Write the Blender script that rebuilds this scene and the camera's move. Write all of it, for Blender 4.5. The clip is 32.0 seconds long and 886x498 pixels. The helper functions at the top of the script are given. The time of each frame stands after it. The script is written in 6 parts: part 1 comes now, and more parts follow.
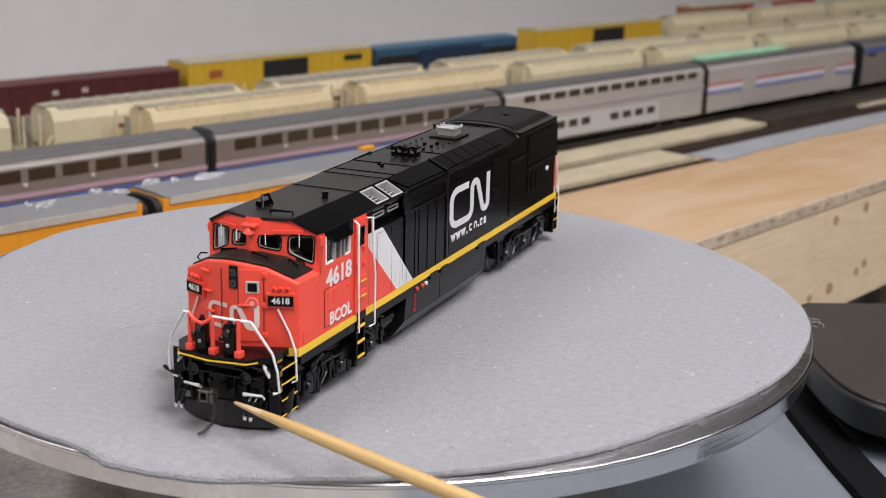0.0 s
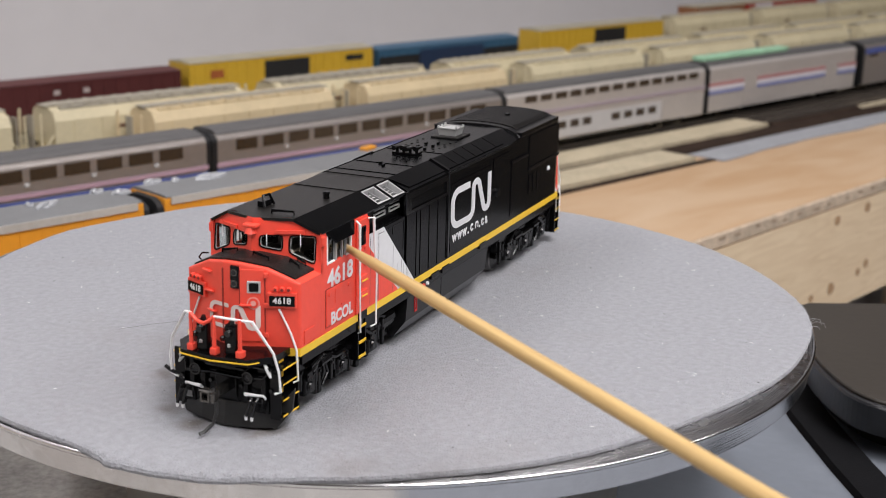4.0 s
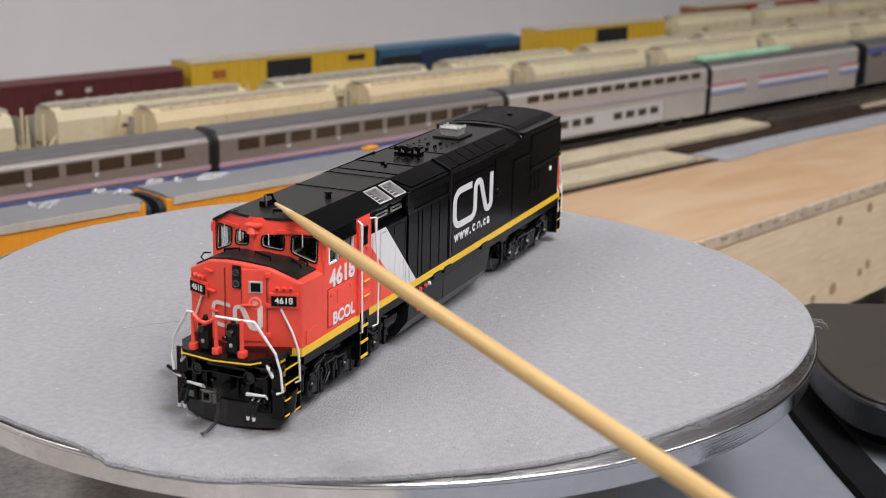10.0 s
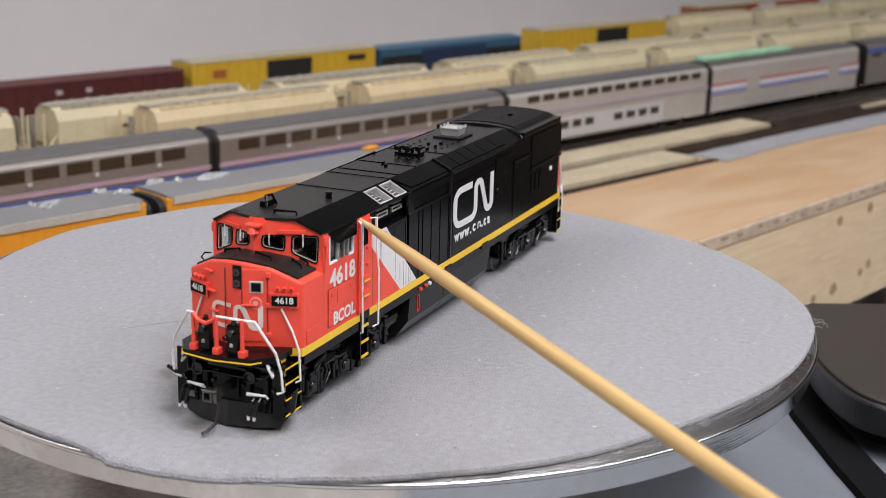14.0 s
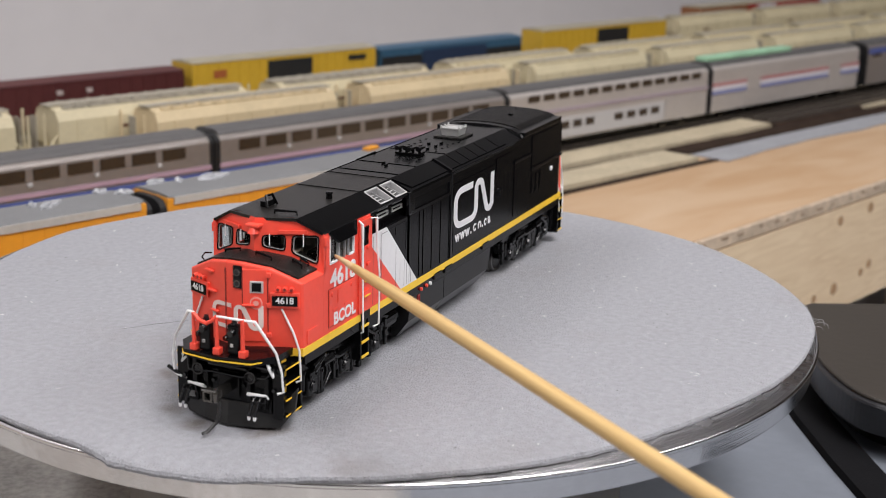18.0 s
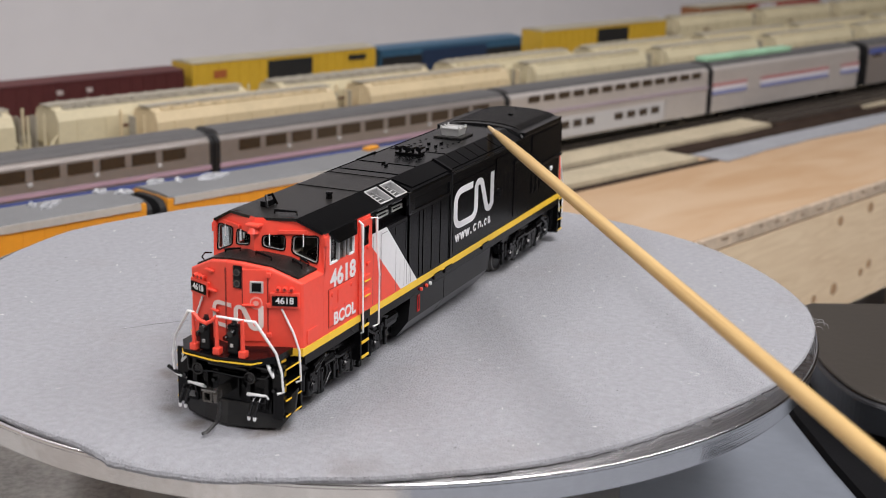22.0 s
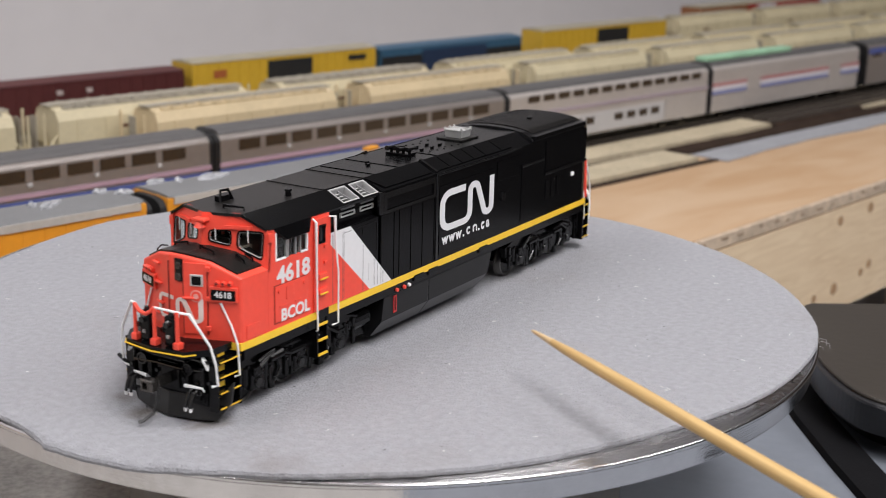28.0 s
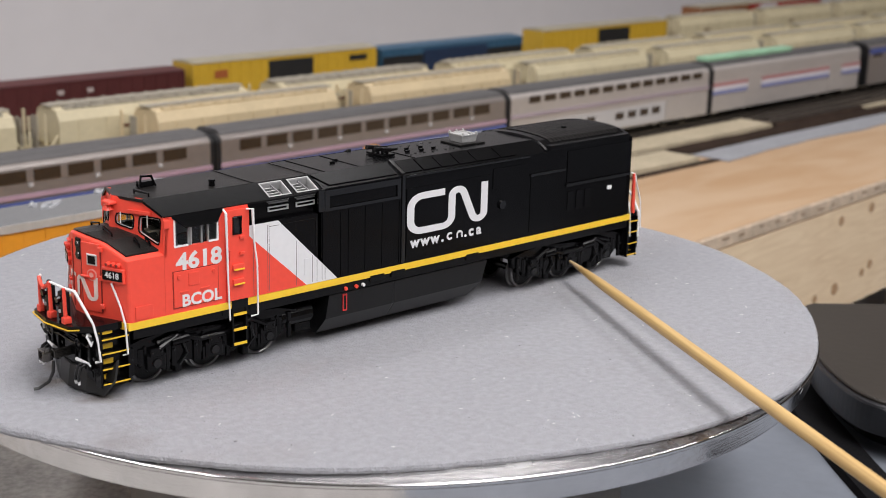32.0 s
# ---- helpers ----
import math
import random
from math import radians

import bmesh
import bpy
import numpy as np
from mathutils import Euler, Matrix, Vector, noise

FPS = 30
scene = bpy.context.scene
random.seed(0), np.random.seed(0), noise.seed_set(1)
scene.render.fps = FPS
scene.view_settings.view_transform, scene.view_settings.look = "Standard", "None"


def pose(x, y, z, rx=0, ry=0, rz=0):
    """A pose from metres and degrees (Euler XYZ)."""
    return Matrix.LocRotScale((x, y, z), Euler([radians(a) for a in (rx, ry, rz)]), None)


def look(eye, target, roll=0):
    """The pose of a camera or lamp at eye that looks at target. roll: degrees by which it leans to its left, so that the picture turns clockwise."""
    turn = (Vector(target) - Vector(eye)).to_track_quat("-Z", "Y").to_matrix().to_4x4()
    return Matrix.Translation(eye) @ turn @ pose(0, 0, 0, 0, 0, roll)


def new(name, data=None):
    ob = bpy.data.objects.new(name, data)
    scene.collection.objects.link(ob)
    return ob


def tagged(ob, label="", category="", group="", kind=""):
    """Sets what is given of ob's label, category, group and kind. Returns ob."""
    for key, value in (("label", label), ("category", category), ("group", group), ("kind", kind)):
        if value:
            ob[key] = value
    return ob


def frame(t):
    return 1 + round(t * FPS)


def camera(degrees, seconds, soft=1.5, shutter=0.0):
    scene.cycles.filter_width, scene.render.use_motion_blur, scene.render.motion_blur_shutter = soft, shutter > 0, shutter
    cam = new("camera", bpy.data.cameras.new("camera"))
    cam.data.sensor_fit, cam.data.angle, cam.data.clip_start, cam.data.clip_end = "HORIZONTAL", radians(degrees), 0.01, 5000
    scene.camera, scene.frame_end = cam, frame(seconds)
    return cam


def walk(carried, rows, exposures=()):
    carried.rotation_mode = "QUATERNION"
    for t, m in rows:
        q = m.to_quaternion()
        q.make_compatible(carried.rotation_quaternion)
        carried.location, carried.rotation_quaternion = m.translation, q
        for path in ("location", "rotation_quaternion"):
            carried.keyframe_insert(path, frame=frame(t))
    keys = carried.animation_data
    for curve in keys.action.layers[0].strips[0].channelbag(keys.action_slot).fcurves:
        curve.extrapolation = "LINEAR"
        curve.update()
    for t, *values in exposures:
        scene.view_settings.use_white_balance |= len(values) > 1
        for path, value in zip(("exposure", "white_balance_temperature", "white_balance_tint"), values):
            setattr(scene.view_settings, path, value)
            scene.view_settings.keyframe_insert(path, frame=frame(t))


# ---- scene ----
# ---- camera ----
cam = camera(35.99, 32.0, soft=0.65, shutter=0.5)
cam.data.dof.use_dof = True
cam.data.dof.focus_distance = 0.43
cam.data.dof.aperture_fstop = 25.0

EYE = Vector((0.0, -0.4796, 0.1478))
TILT, LEAN = 15.322, 1.405


def aim(pan):
    p, q = radians(pan), radians(TILT)
    return look(EYE, EYE + Vector((math.sin(p) * math.cos(q), math.cos(p) * math.cos(q), -math.sin(q))), LEAN)


# the tripod head settles by a fifth of a degree
walk(cam, [(0.0, aim(2.940)), (1.5, aim(2.928)), (3.0, aim(2.904)), (5.5, aim(2.857)), (7.0, aim(2.840)), (9.0, aim(2.805)),
           (12.0, aim(2.795)), (14.0, aim(2.781)), (16.5, aim(2.762)), (31.5, aim(2.762)), (32.0, aim(2.726))])

# ---- light ----
world = bpy.data.worlds.new("room_air")
world.use_nodes = True
world.node_tree.nodes["Background"].inputs[0].default_value = (1.0, 0.97, 0.93, 1)
world.node_tree.nodes["Background"].inputs[1].default_value = 0.35
scene.world = world
scene.view_settings.exposure = 0.0


def ceiling_lamp(x, y, z, sx, sy, watts, rz=0.0):
    data = bpy.data.lights.new("unseen_ceiling_panel", "AREA")
    data.shape, data.size, data.size_y, data.energy = "RECTANGLE", sx, sy, watts
    data.color = (1.0, 0.968, 0.978)
    ob = new("unseen_ceiling_panel", data)
    ob.matrix_world = pose(x, y, z, 0, 0, rz)
    return ob


ceiling_lamp(0.55, -1.15, 1.55, 0.55, 2.2, 57.5)
# two unseen side panels, added as fill
ceiling_lamp(-1.25, -0.5, 1.55, 0.14, 2.2, 30)
ceiling_lamp(1.65, -0.5, 1.55, 0.14, 2.2, 24)
# added panel that washes the far wall; no such lamp is seen
ceiling_lamp(0.14, 0.95, 1.55, 1.2, 0.14, 4.7, 42.642)


# ---- materials ----
def mat(name, color, rough=0.5, metal=0.0, vary=0.12, scale=40.0, bump=0.0, bump_scale=None, coat=0.0, spec=None, fine=True):
    """Principled surface with two scales of colour variation and a fine relief."""
    m = bpy.data.materials.new(name)
    m.use_nodes = True
    nt = m.node_tree
    b = nt.nodes["Principled BSDF"]
    b.inputs["Roughness"].default_value = rough
    b.inputs["Metallic"].default_value = metal
    b.inputs["Coat Weight"].default_value = coat
    if spec is not None:
        b.inputs["Specular IOR Level"].default_value = spec
    tc = nt.nodes.new("ShaderNodeTexCoord")
    n1 = nt.nodes.new("ShaderNodeTexNoise")
    n1.inputs["Scale"].default_value = scale
    n1.inputs["Detail"].default_value = 4
    n2 = nt.nodes.new("ShaderNodeTexNoise")
    n2.inputs["Scale"].default_value = scale * 9
    n2.inputs["Detail"].default_value = 3
    nt.links.new(tc.outputs["Object"], n1.inputs["Vector"])
    nt.links.new(tc.outputs["Object"], n2.inputs["Vector"])
    add = nt.nodes.new("ShaderNodeMath")
    add.operation = "MULTIPLY_ADD"
    add.inputs[1].default_value = 0.5
    nt.links.new(n1.outputs["Fac"], add.inputs[0])
    half = nt.nodes.new("ShaderNodeMath")
    half.operation = "MULTIPLY"
    half.inputs[1].default_value = 0.5
    nt.links.new(n2.outputs["Fac"], half.inputs[0])
    nt.links.new(half.outputs[0], add.inputs[2])
    ramp = nt.nodes.new("ShaderNodeValToRGB")
    ramp.color_ramp.elements[0].position, ramp.color_ramp.elements[1].position = 0.3, 0.7
    ramp.color_ramp.elements[0].color = (*[max(0.0, c * (1 - vary)) for c in color], 1)
    ramp.color_ramp.elements[1].color = (*[min(1.0, c * (1 + vary)) for c in color], 1)
    nt.links.new(add.outputs[0], ramp.inputs[0])
    nt.links.new(ramp.outputs[0], b.inputs["Base Color"])
    if bump:
        n3 = nt.nodes.new("ShaderNodeTexNoise")
        n3.inputs["Scale"].default_value = bump_scale or scale * 12
        n3.inputs["Detail"].default_value = 5
        nt.links.new(tc.outputs["Object"], n3.inputs["Vector"])
        bp = nt.nodes.new("ShaderNodeBump")
        bp.inputs["Strength"].default_value = bump
        bp.inputs["Distance"].default_value = 0.0006
        nt.links.new(n3.outputs["Fac"], bp.inputs["Height"])
        nt.links.new(bp.outputs[0], b.inputs["Normal"])
    return m


def wood(name, dark, light, stretch, rough=0.6, axis=0, scale=14.0, rings=3.0):
    """Wood with grain running along one axis of its thing."""
    m = bpy.data.materials.new(name)
    m.use_nodes = True
    nt = m.node_tree
    b = nt.nodes["Principled BSDF"]
    b.inputs["Roughness"].default_value = rough
    tc = nt.nodes.new("ShaderNodeTexCoord")
    mp = nt.nodes.new("ShaderNodeMapping")
    s = [stretch] * 3
    s[axis] = 1.0
    mp.inputs["Scale"].default_value = s
    nt.links.new(tc.outputs["Object"], mp.inputs["Vector"])
    n1 = nt.nodes.new("ShaderNodeTexNoise")
    n1.inputs["Scale"].default_value = scale
    n1.inputs["Detail"].default_value = 6
    n1.inputs["Distortion"].default_value = rings
    nt.links.new(mp.outputs[0], n1.inputs["Vector"])
    n2 = nt.nodes.new("ShaderNodeTexNoise")
    n2.inputs["Scale"].default_value = 6.0
    n2.inputs["Detail"].default_value = 3
    nt.links.new(tc.outputs["Object"], n2.inputs["Vector"])
    ramp = nt.nodes.new("ShaderNodeValToRGB")
    ramp.color_ramp.elements[0].position, ramp.color_ramp.elements[1].position = 0.3, 0.68
    ramp.color_ramp.elements[0].color, ramp.color_ramp.elements[1].color = (*dark, 1), (*light, 1)
    mix = nt.nodes.new("ShaderNodeMath")
    mix.operation = "MULTIPLY_ADD"
    mix.inputs[1].default_value = 0.65
    nt.links.new(n1.outputs["Fac"], mix.inputs[0])
    h = nt.nodes.new("ShaderNodeMath")
    h.operation = "MULTIPLY"
    h.inputs[1].default_value = 0.35
    nt.links.new(n2.outputs["Fac"], h.inputs[0])
    nt.links.new(h.outputs[0], mix.inputs[2])
    nt.links.new(mix.outputs[0], ramp.inputs[0])
    nt.links.new(ramp.outputs[0], b.inputs["Base Color"])
    bp = nt.nodes.new("ShaderNodeBump")
    bp.inputs["Strength"].default_value = 0.15
    bp.inputs["Distance"].default_value = 0.0005
    nt.links.new(n1.outputs["Fac"], bp.inputs["Height"])
    nt.links.new(bp.outputs[0], b.inputs["Normal"])
    return m


def turned(name, groove_depth, rough_lo, rough_hi, reflected_brown, stretch):
    """Aluminium with fine concentric tool marks, smears and painted-in brown reflections."""
    m = mat(name, (0.70, 0.69, 0.69), 0.2, 1.0, vary=0.08, scale=25)
    nt = m.node_tree
    b = nt.nodes["Principled BSDF"]
    tc = nt.nodes.new("ShaderNodeTexCoord")
    flat = nt.nodes.new("ShaderNodeVectorMath")
    flat.operation = "MULTIPLY"
    flat.inputs[1].default_value = (1, 1, 0)
    nt.links.new(tc.outputs["Object"], flat.inputs[0])
    ln = nt.nodes.new("ShaderNodeVectorMath")
    ln.operation = "LENGTH"
    nt.links.new(flat.outputs[0], ln.inputs[0])
    sep = nt.nodes.new("ShaderNodeSeparateXYZ")
    nt.links.new(tc.outputs["Object"], sep.inputs[0])
    both = nt.nodes.new("ShaderNodeMath")
    both.operation = "ADD"
    nt.links.new(ln.outputs["Value"], both.inputs[0])
    nt.links.new(sep.outputs["Z"], both.inputs[1])
    groove = nt.nodes.new("ShaderNodeTexNoise")
    groove.noise_dimensions = "1D"
    groove.inputs["Scale"].default_value = 1300.0
    groove.inputs["Detail"].default_value = 2
    nt.links.new(both.outputs[0], groove.inputs["W"])
    bp = nt.nodes.new("ShaderNodeBump")
    bp.inputs["Strength"].default_value = groove_depth
    bp.inputs["Distance"].default_value = 0.0003
    grit = nt.nodes.new("ShaderNodeTexNoise")
    grit.inputs["Scale"].default_value = 1500.0
    grit.inputs["Detail"].default_value = 3
    nt.links.new(tc.outputs["Object"], grit.inputs["Vector"])
    rough = nt.nodes.new("ShaderNodeMath")
    rough.operation = "MULTIPLY_ADD"
    rough.inputs[1].default_value = 0.45
    nt.links.new(grit.outputs["Fac"], rough.inputs[0])
    nt.links.new(groove.outputs["Fac"], rough.inputs[2])
    nt.links.new(rough.outputs[0], bp.inputs["Height"])
    nt.links.new(bp.outputs[0], b.inputs["Normal"])
    n = nt.nodes.new("ShaderNodeTexNoise")
    n.inputs["Scale"].default_value = 70.0
    n.inputs["Detail"].default_value = 6
    nt.links.new(tc.outputs["Object"], n.inputs["Vector"])
    r = nt.nodes.new("ShaderNodeMapRange")
    r.inputs["From Min"].default_value, r.inputs["From Max"].default_value = 0.35, 0.7
    r.inputs["To Min"].default_value, r.inputs["To Max"].default_value = rough_lo, rough_hi
    nt.links.new(n.outputs["Fac"], r.inputs["Value"])
    # brown reflections painted in as patches, broken up by a fine grain
    big = nt.nodes.new("ShaderNodeTexNoise")
    big.inputs["Scale"].default_value = 11.0
    big.inputs["Detail"].default_value = 2
    fine = nt.nodes.new("ShaderNodeTexNoise")
    fine.inputs["Scale"].default_value = 420.0
    fine.inputs["Detail"].default_value = 4
    for q in (big, fine):
        nt.links.new(tc.outputs["Object"], q.inputs["Vector"])
    s = nt.nodes.new("ShaderNodeMath")
    s.operation = "MULTIPLY_ADD"
    s.inputs[1].default_value = 0.22
    nt.links.new(fine.outputs["Fac"], s.inputs[0])
    nt.links.new(big.outputs["Fac"], s.inputs[2])
    d = nt.nodes.new("ShaderNodeMapRange")
    d.inputs["From Min"].default_value, d.inputs["From Max"].default_value = 0.63, 0.74
    d.inputs["To Min"].default_value, d.inputs["To Max"].default_value = 0.0, reflected_brown
    nt.links.new(s.outputs[0], d.inputs["Value"])
    base = b.inputs["Base Color"].links[0].from_socket
    mix = nt.nodes.new("ShaderNodeMix")
    mix.data_type = "RGBA"
    nt.links.new(d.outputs[0], mix.inputs["Factor"])
    nt.links.new(base, [i for i in mix.inputs if i.name == "A" and i.type == "RGBA"][0])
    [i for i in mix.inputs if i.name == "B" and i.type == "RGBA"][0].default_value = (0.26, 0.17, 0.11, 1)
    nt.links.new([o for o in mix.outputs if o.type == "RGBA"][0], b.inputs["Base Color"])
    ro = nt.nodes.new("ShaderNodeMath")
    ro.operation = "MULTIPLY_ADD"
    ro.inputs[1].default_value = 0.12
    nt.links.new(d.outputs[0], ro.inputs[0])
    nt.links.new(r.outputs[0], ro.inputs[2])
    nt.links.new(ro.outputs[0], b.inputs["Roughness"])
    # light spreads across the tool marks
    tg = nt.nodes.new("ShaderNodeTangent")
    tg.direction_type, tg.axis = "RADIAL", "Z"
    nt.links.new(tg.outputs[0], b.inputs["Tangent"])
    b.inputs["Anisotropic"].default_value = stretch
    b.inputs["Anisotropic Rotation"].default_value = 0.25
    return m


def glass(name, tint=(0.9, 0.93, 0.92)):
    m = bpy.data.materials.new(name)
    m.use_nodes = True
    b = m.node_tree.nodes["Principled BSDF"]
    b.inputs["Base Color"].default_value = (*tint, 1)
    b.inputs["Roughness"].default_value = 0.03
    b.inputs["Transmission Weight"].default_value = 1.0
    b.inputs["IOR"].default_value = 1.3
    return m


RED = mat("orange_red_plastic_paint", (0.82, 0.075, 0.045), 0.40, vary=0.06, scale=60, bump=0.05)
BLACK = mat("satin_black_paint", (0.0030, 0.0030, 0.0034), 0.22, vary=0.2, scale=50, bump=0.03, spec=0.13)
ROOFBLACK = mat("matte_black_roof_paint", (0.0095, 0.0088, 0.0082), 0.34, vary=0.4, scale=60, bump=0.22, bump_scale=2600, spec=0.26)
UNDER = mat("matte_black_plastic", (0.0032, 0.0032, 0.0036), 0.20, vary=0.25, scale=80, bump=0.06, spec=0.20)
GLOSSBLACK = mat("glossy_black_edge", (0.0045, 0.0045, 0.005), 0.18, vary=0.2, scale=60, spec=0.5)
YELLOW = mat("golden_yellow_paint", (0.86, 0.55, 0.035), 0.4, vary=0.06, scale=60)
WHITE = mat("white_paint", (0.70, 0.70, 0.71), 0.42, vary=0.04, scale=60)
RAILWHITE = mat("white_rail_paint", (0.80, 0.80, 0.80), 0.4, vary=0.04, scale=60)
SILVER = mat("silver_plastic", (0.55, 0.55, 0.54), 0.35, 0.4, vary=0.08, scale=60)
STEEL = mat("wheel_steel", (0.30, 0.295, 0.29), 0.34, 1.0, vary=0.15, scale=60)
DARKMETAL = mat("blackened_metal", (0.115, 0.108, 0.10), 0.24, 0.8, vary=0.2, scale=60)
GLASS = glass("clear_window_plastic")
CABGREY = mat("cab_interior_grey", (0.36, 0.32, 0.26), 0.6, vary=0.1, scale=40)
LENS = mat("lamp_lens_dark", (0.012, 0.012, 0.014), 0.12, vary=0.1, scale=60, spec=0.4)
FELT = mat("grey_felt", (0.305, 0.308, 0.328), 0.95, vary=0.16, scale=420, bump=0.9, bump_scale=1250, spec=0.1)
# faint brown soiling in the felt
fnt = FELT.node_tree
fb = fnt.nodes["Principled BSDF"]
fnt.nodes["Bump"].inputs["Distance"].default_value = 0.0008
soil = fnt.nodes.new("ShaderNodeTexNoise")
soil.inputs["Scale"].default_value = 17.0
soil.inputs["Detail"].default_value = 5
ftc = fnt.nodes.new("ShaderNodeTexCoord")
fnt.links.new(ftc.outputs["Object"], soil.inputs["Vector"])
smap = fnt.nodes.new("ShaderNodeMapRange")
smap.inputs["From Min"].default_value, smap.inputs["From Max"].default_value = 0.56, 0.74
smap.inputs["To Min"].default_value, smap.inputs["To Max"].default_value = 0.0, 0.28
fnt.links.new(soil.outputs["Fac"], smap.inputs["Value"])
fmix = fnt.nodes.new("ShaderNodeMix")
fmix.data_type = "RGBA"
fnt.links.new(smap.outputs[0], fmix.inputs[0])
fnt.links.new(fb.inputs["Base Color"].links[0].from_socket, fmix.inputs[6])
fmix.inputs[7].default_value = (0.22, 0.195, 0.18, 1)
last = fmix
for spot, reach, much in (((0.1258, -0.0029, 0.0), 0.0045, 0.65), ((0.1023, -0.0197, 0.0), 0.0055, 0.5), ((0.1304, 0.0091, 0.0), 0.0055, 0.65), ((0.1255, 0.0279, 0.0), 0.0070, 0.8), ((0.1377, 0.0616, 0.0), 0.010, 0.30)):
    # ragged brown smudges; the plough's contact shadow is painted in with them
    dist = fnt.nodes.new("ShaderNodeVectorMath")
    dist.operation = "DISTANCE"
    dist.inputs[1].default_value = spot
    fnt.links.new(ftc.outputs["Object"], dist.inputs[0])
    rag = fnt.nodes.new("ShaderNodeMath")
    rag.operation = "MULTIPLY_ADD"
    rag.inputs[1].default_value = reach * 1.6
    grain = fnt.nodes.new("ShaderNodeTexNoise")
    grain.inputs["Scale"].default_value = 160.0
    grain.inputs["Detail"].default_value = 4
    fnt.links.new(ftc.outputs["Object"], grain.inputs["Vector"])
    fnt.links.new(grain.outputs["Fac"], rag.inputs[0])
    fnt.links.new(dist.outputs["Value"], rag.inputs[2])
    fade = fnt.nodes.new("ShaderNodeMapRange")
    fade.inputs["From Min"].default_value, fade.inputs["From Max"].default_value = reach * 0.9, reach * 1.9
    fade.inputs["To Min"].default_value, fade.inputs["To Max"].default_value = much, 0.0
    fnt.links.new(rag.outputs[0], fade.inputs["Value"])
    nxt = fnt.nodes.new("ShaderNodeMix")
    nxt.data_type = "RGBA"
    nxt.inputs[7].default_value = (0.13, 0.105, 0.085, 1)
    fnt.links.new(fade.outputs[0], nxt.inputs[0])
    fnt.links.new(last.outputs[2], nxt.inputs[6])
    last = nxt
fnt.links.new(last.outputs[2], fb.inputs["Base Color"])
ALU = turned("turned_aluminium", 0.6, 0.18, 0.32, 0.85, 0.9)
POLISHED = turned("polished_aluminium", 0.03, 0.18, 0.28, 0.15, 0.3)
BRUSHED = turned("brushed_aluminium", 0.22, 0.10, 0.20, 0.25, 0.8)
BAMBOO = wood("bamboo", (0.40, 0.24, 0.085), (0.64, 0.445, 0.195), 45.0, 0.45, axis=2, scale=14.0, rings=0.6)
BAMBOOTIP = wood("cut_bamboo", (0.50, 0.34, 0.17), (0.70, 0.53, 0.31), 45.0, 0.6, axis=2, scale=14.0, rings=0.6)
WALLPAINT = mat("pale_wall_paint", (0.62, 0.605, 0.625), 0.8, vary=0.03, scale=3, bump=0.05, bump_scale=200)
PLY = wood("plywood", (0.42, 0.26, 0.135), (0.52, 0.375, 0.245), 4.0, 0.65, axis=0, scale=5.0, rings=1.5)
LUMBER = wood("pine_board", (0.68, 0.51, 0.33), (0.84, 0.68, 0.48), 12.0, 0.65, axis=0, scale=9.0)
PLYEDGE = mat("rough_ply_edge", (0.56, 0.45, 0.34), 0.85, vary=0.45, scale=90, bump=0.5)
DARKVOID = mat("dark_ply_void", (0.27, 0.19, 0.13), 0.9, vary=0.3, scale=200)
TABLETOP = mat("layout_base_paint", (0.30, 0.27, 0.22), 0.9, vary=0.2, scale=12, bump=0.3)
BENCH = mat("blue_grey_bench", (0.165, 0.182, 0.212), 0.6, vary=0.08, scale=20, bump=0.15)
MATDARK = mat("dark_grey_mat", (0.33, 0.32, 0.305), 0.85, vary=0.4, scale=40, bump=0.4)
# unseen walls and ceiling, toned dark to keep reflections off the black paint
FARWALL = mat("unseen_brown_wall", (0.085, 0.068, 0.055), 0.7, vary=0.15, scale=4)
CEIL = mat("grey_ceiling_tile", (0.42, 0.42, 0.41), 0.9, vary=0.03, scale=5, bump=0.2)


# ---- mesh helpers ----
def part(name, bm, material, parent=None, label="", s=1.0, smooth=False):
    """Links a bmesh as one mesh object under a thing or a part."""
    if s != 1.0:
        bmesh.ops.scale(bm, vec=(s, s, s), verts=bm.verts)
    bmesh.ops.recalc_face_normals(bm, faces=bm.faces)
    me = bpy.data.meshes.new(name)
    bm.to_mesh(me)
    bm.free()
    me.materials.append(material)
    if smooth:
        for p in me.polygons:
            p.use_smooth = True
    ob = new(name, me)
    if parent is not None:
        ob.parent = parent
    if label:
        ob["label"] = label
    return ob


def box(bm, x0, x1, y0, y1, z0, z1, bevel=0.0):
    vs = [bm.verts.new((x, y, z)) for x in (x0, x1) for y in (y0, y1) for z in (z0, z1)]
    fs = [bm.faces.new([vs[i] for i in q]) for q in ((0, 1, 3, 2), (4, 6, 7, 5), (0, 4, 5, 1), (2, 3, 7, 6), (0, 2, 6, 4), (1, 5, 7, 3))]
    if bevel:
        es = {e for f in fs for e in f.edges}
        bmesh.ops.bevel(bm, geom=list(es), offset=bevel, segments=2, affect="EDGES", profile=0.5)
    return bm


def bx(x0, x1, y0, y1, z0, z1, bevel=0.0):
    return box(bmesh.new(), x0, x1, y0, y1, z0, z1, bevel)


def loft(bm, sections, cap=True):
    """Skin through closed loops of equal length."""
    rings = [[bm.verts.new(p) for p in s] for s in sections]
    n = len(rings[0])
    for a, b in zip(rings, rings[1:]):
        for i in range(n):
            bm.faces.new((a[i], a[(i + 1) % n], b[(i + 1) % n], b[i]))
    if cap:
        bm.faces.new(rings[0][::-1])
        bm.faces.new(rings[-1])
    return bm


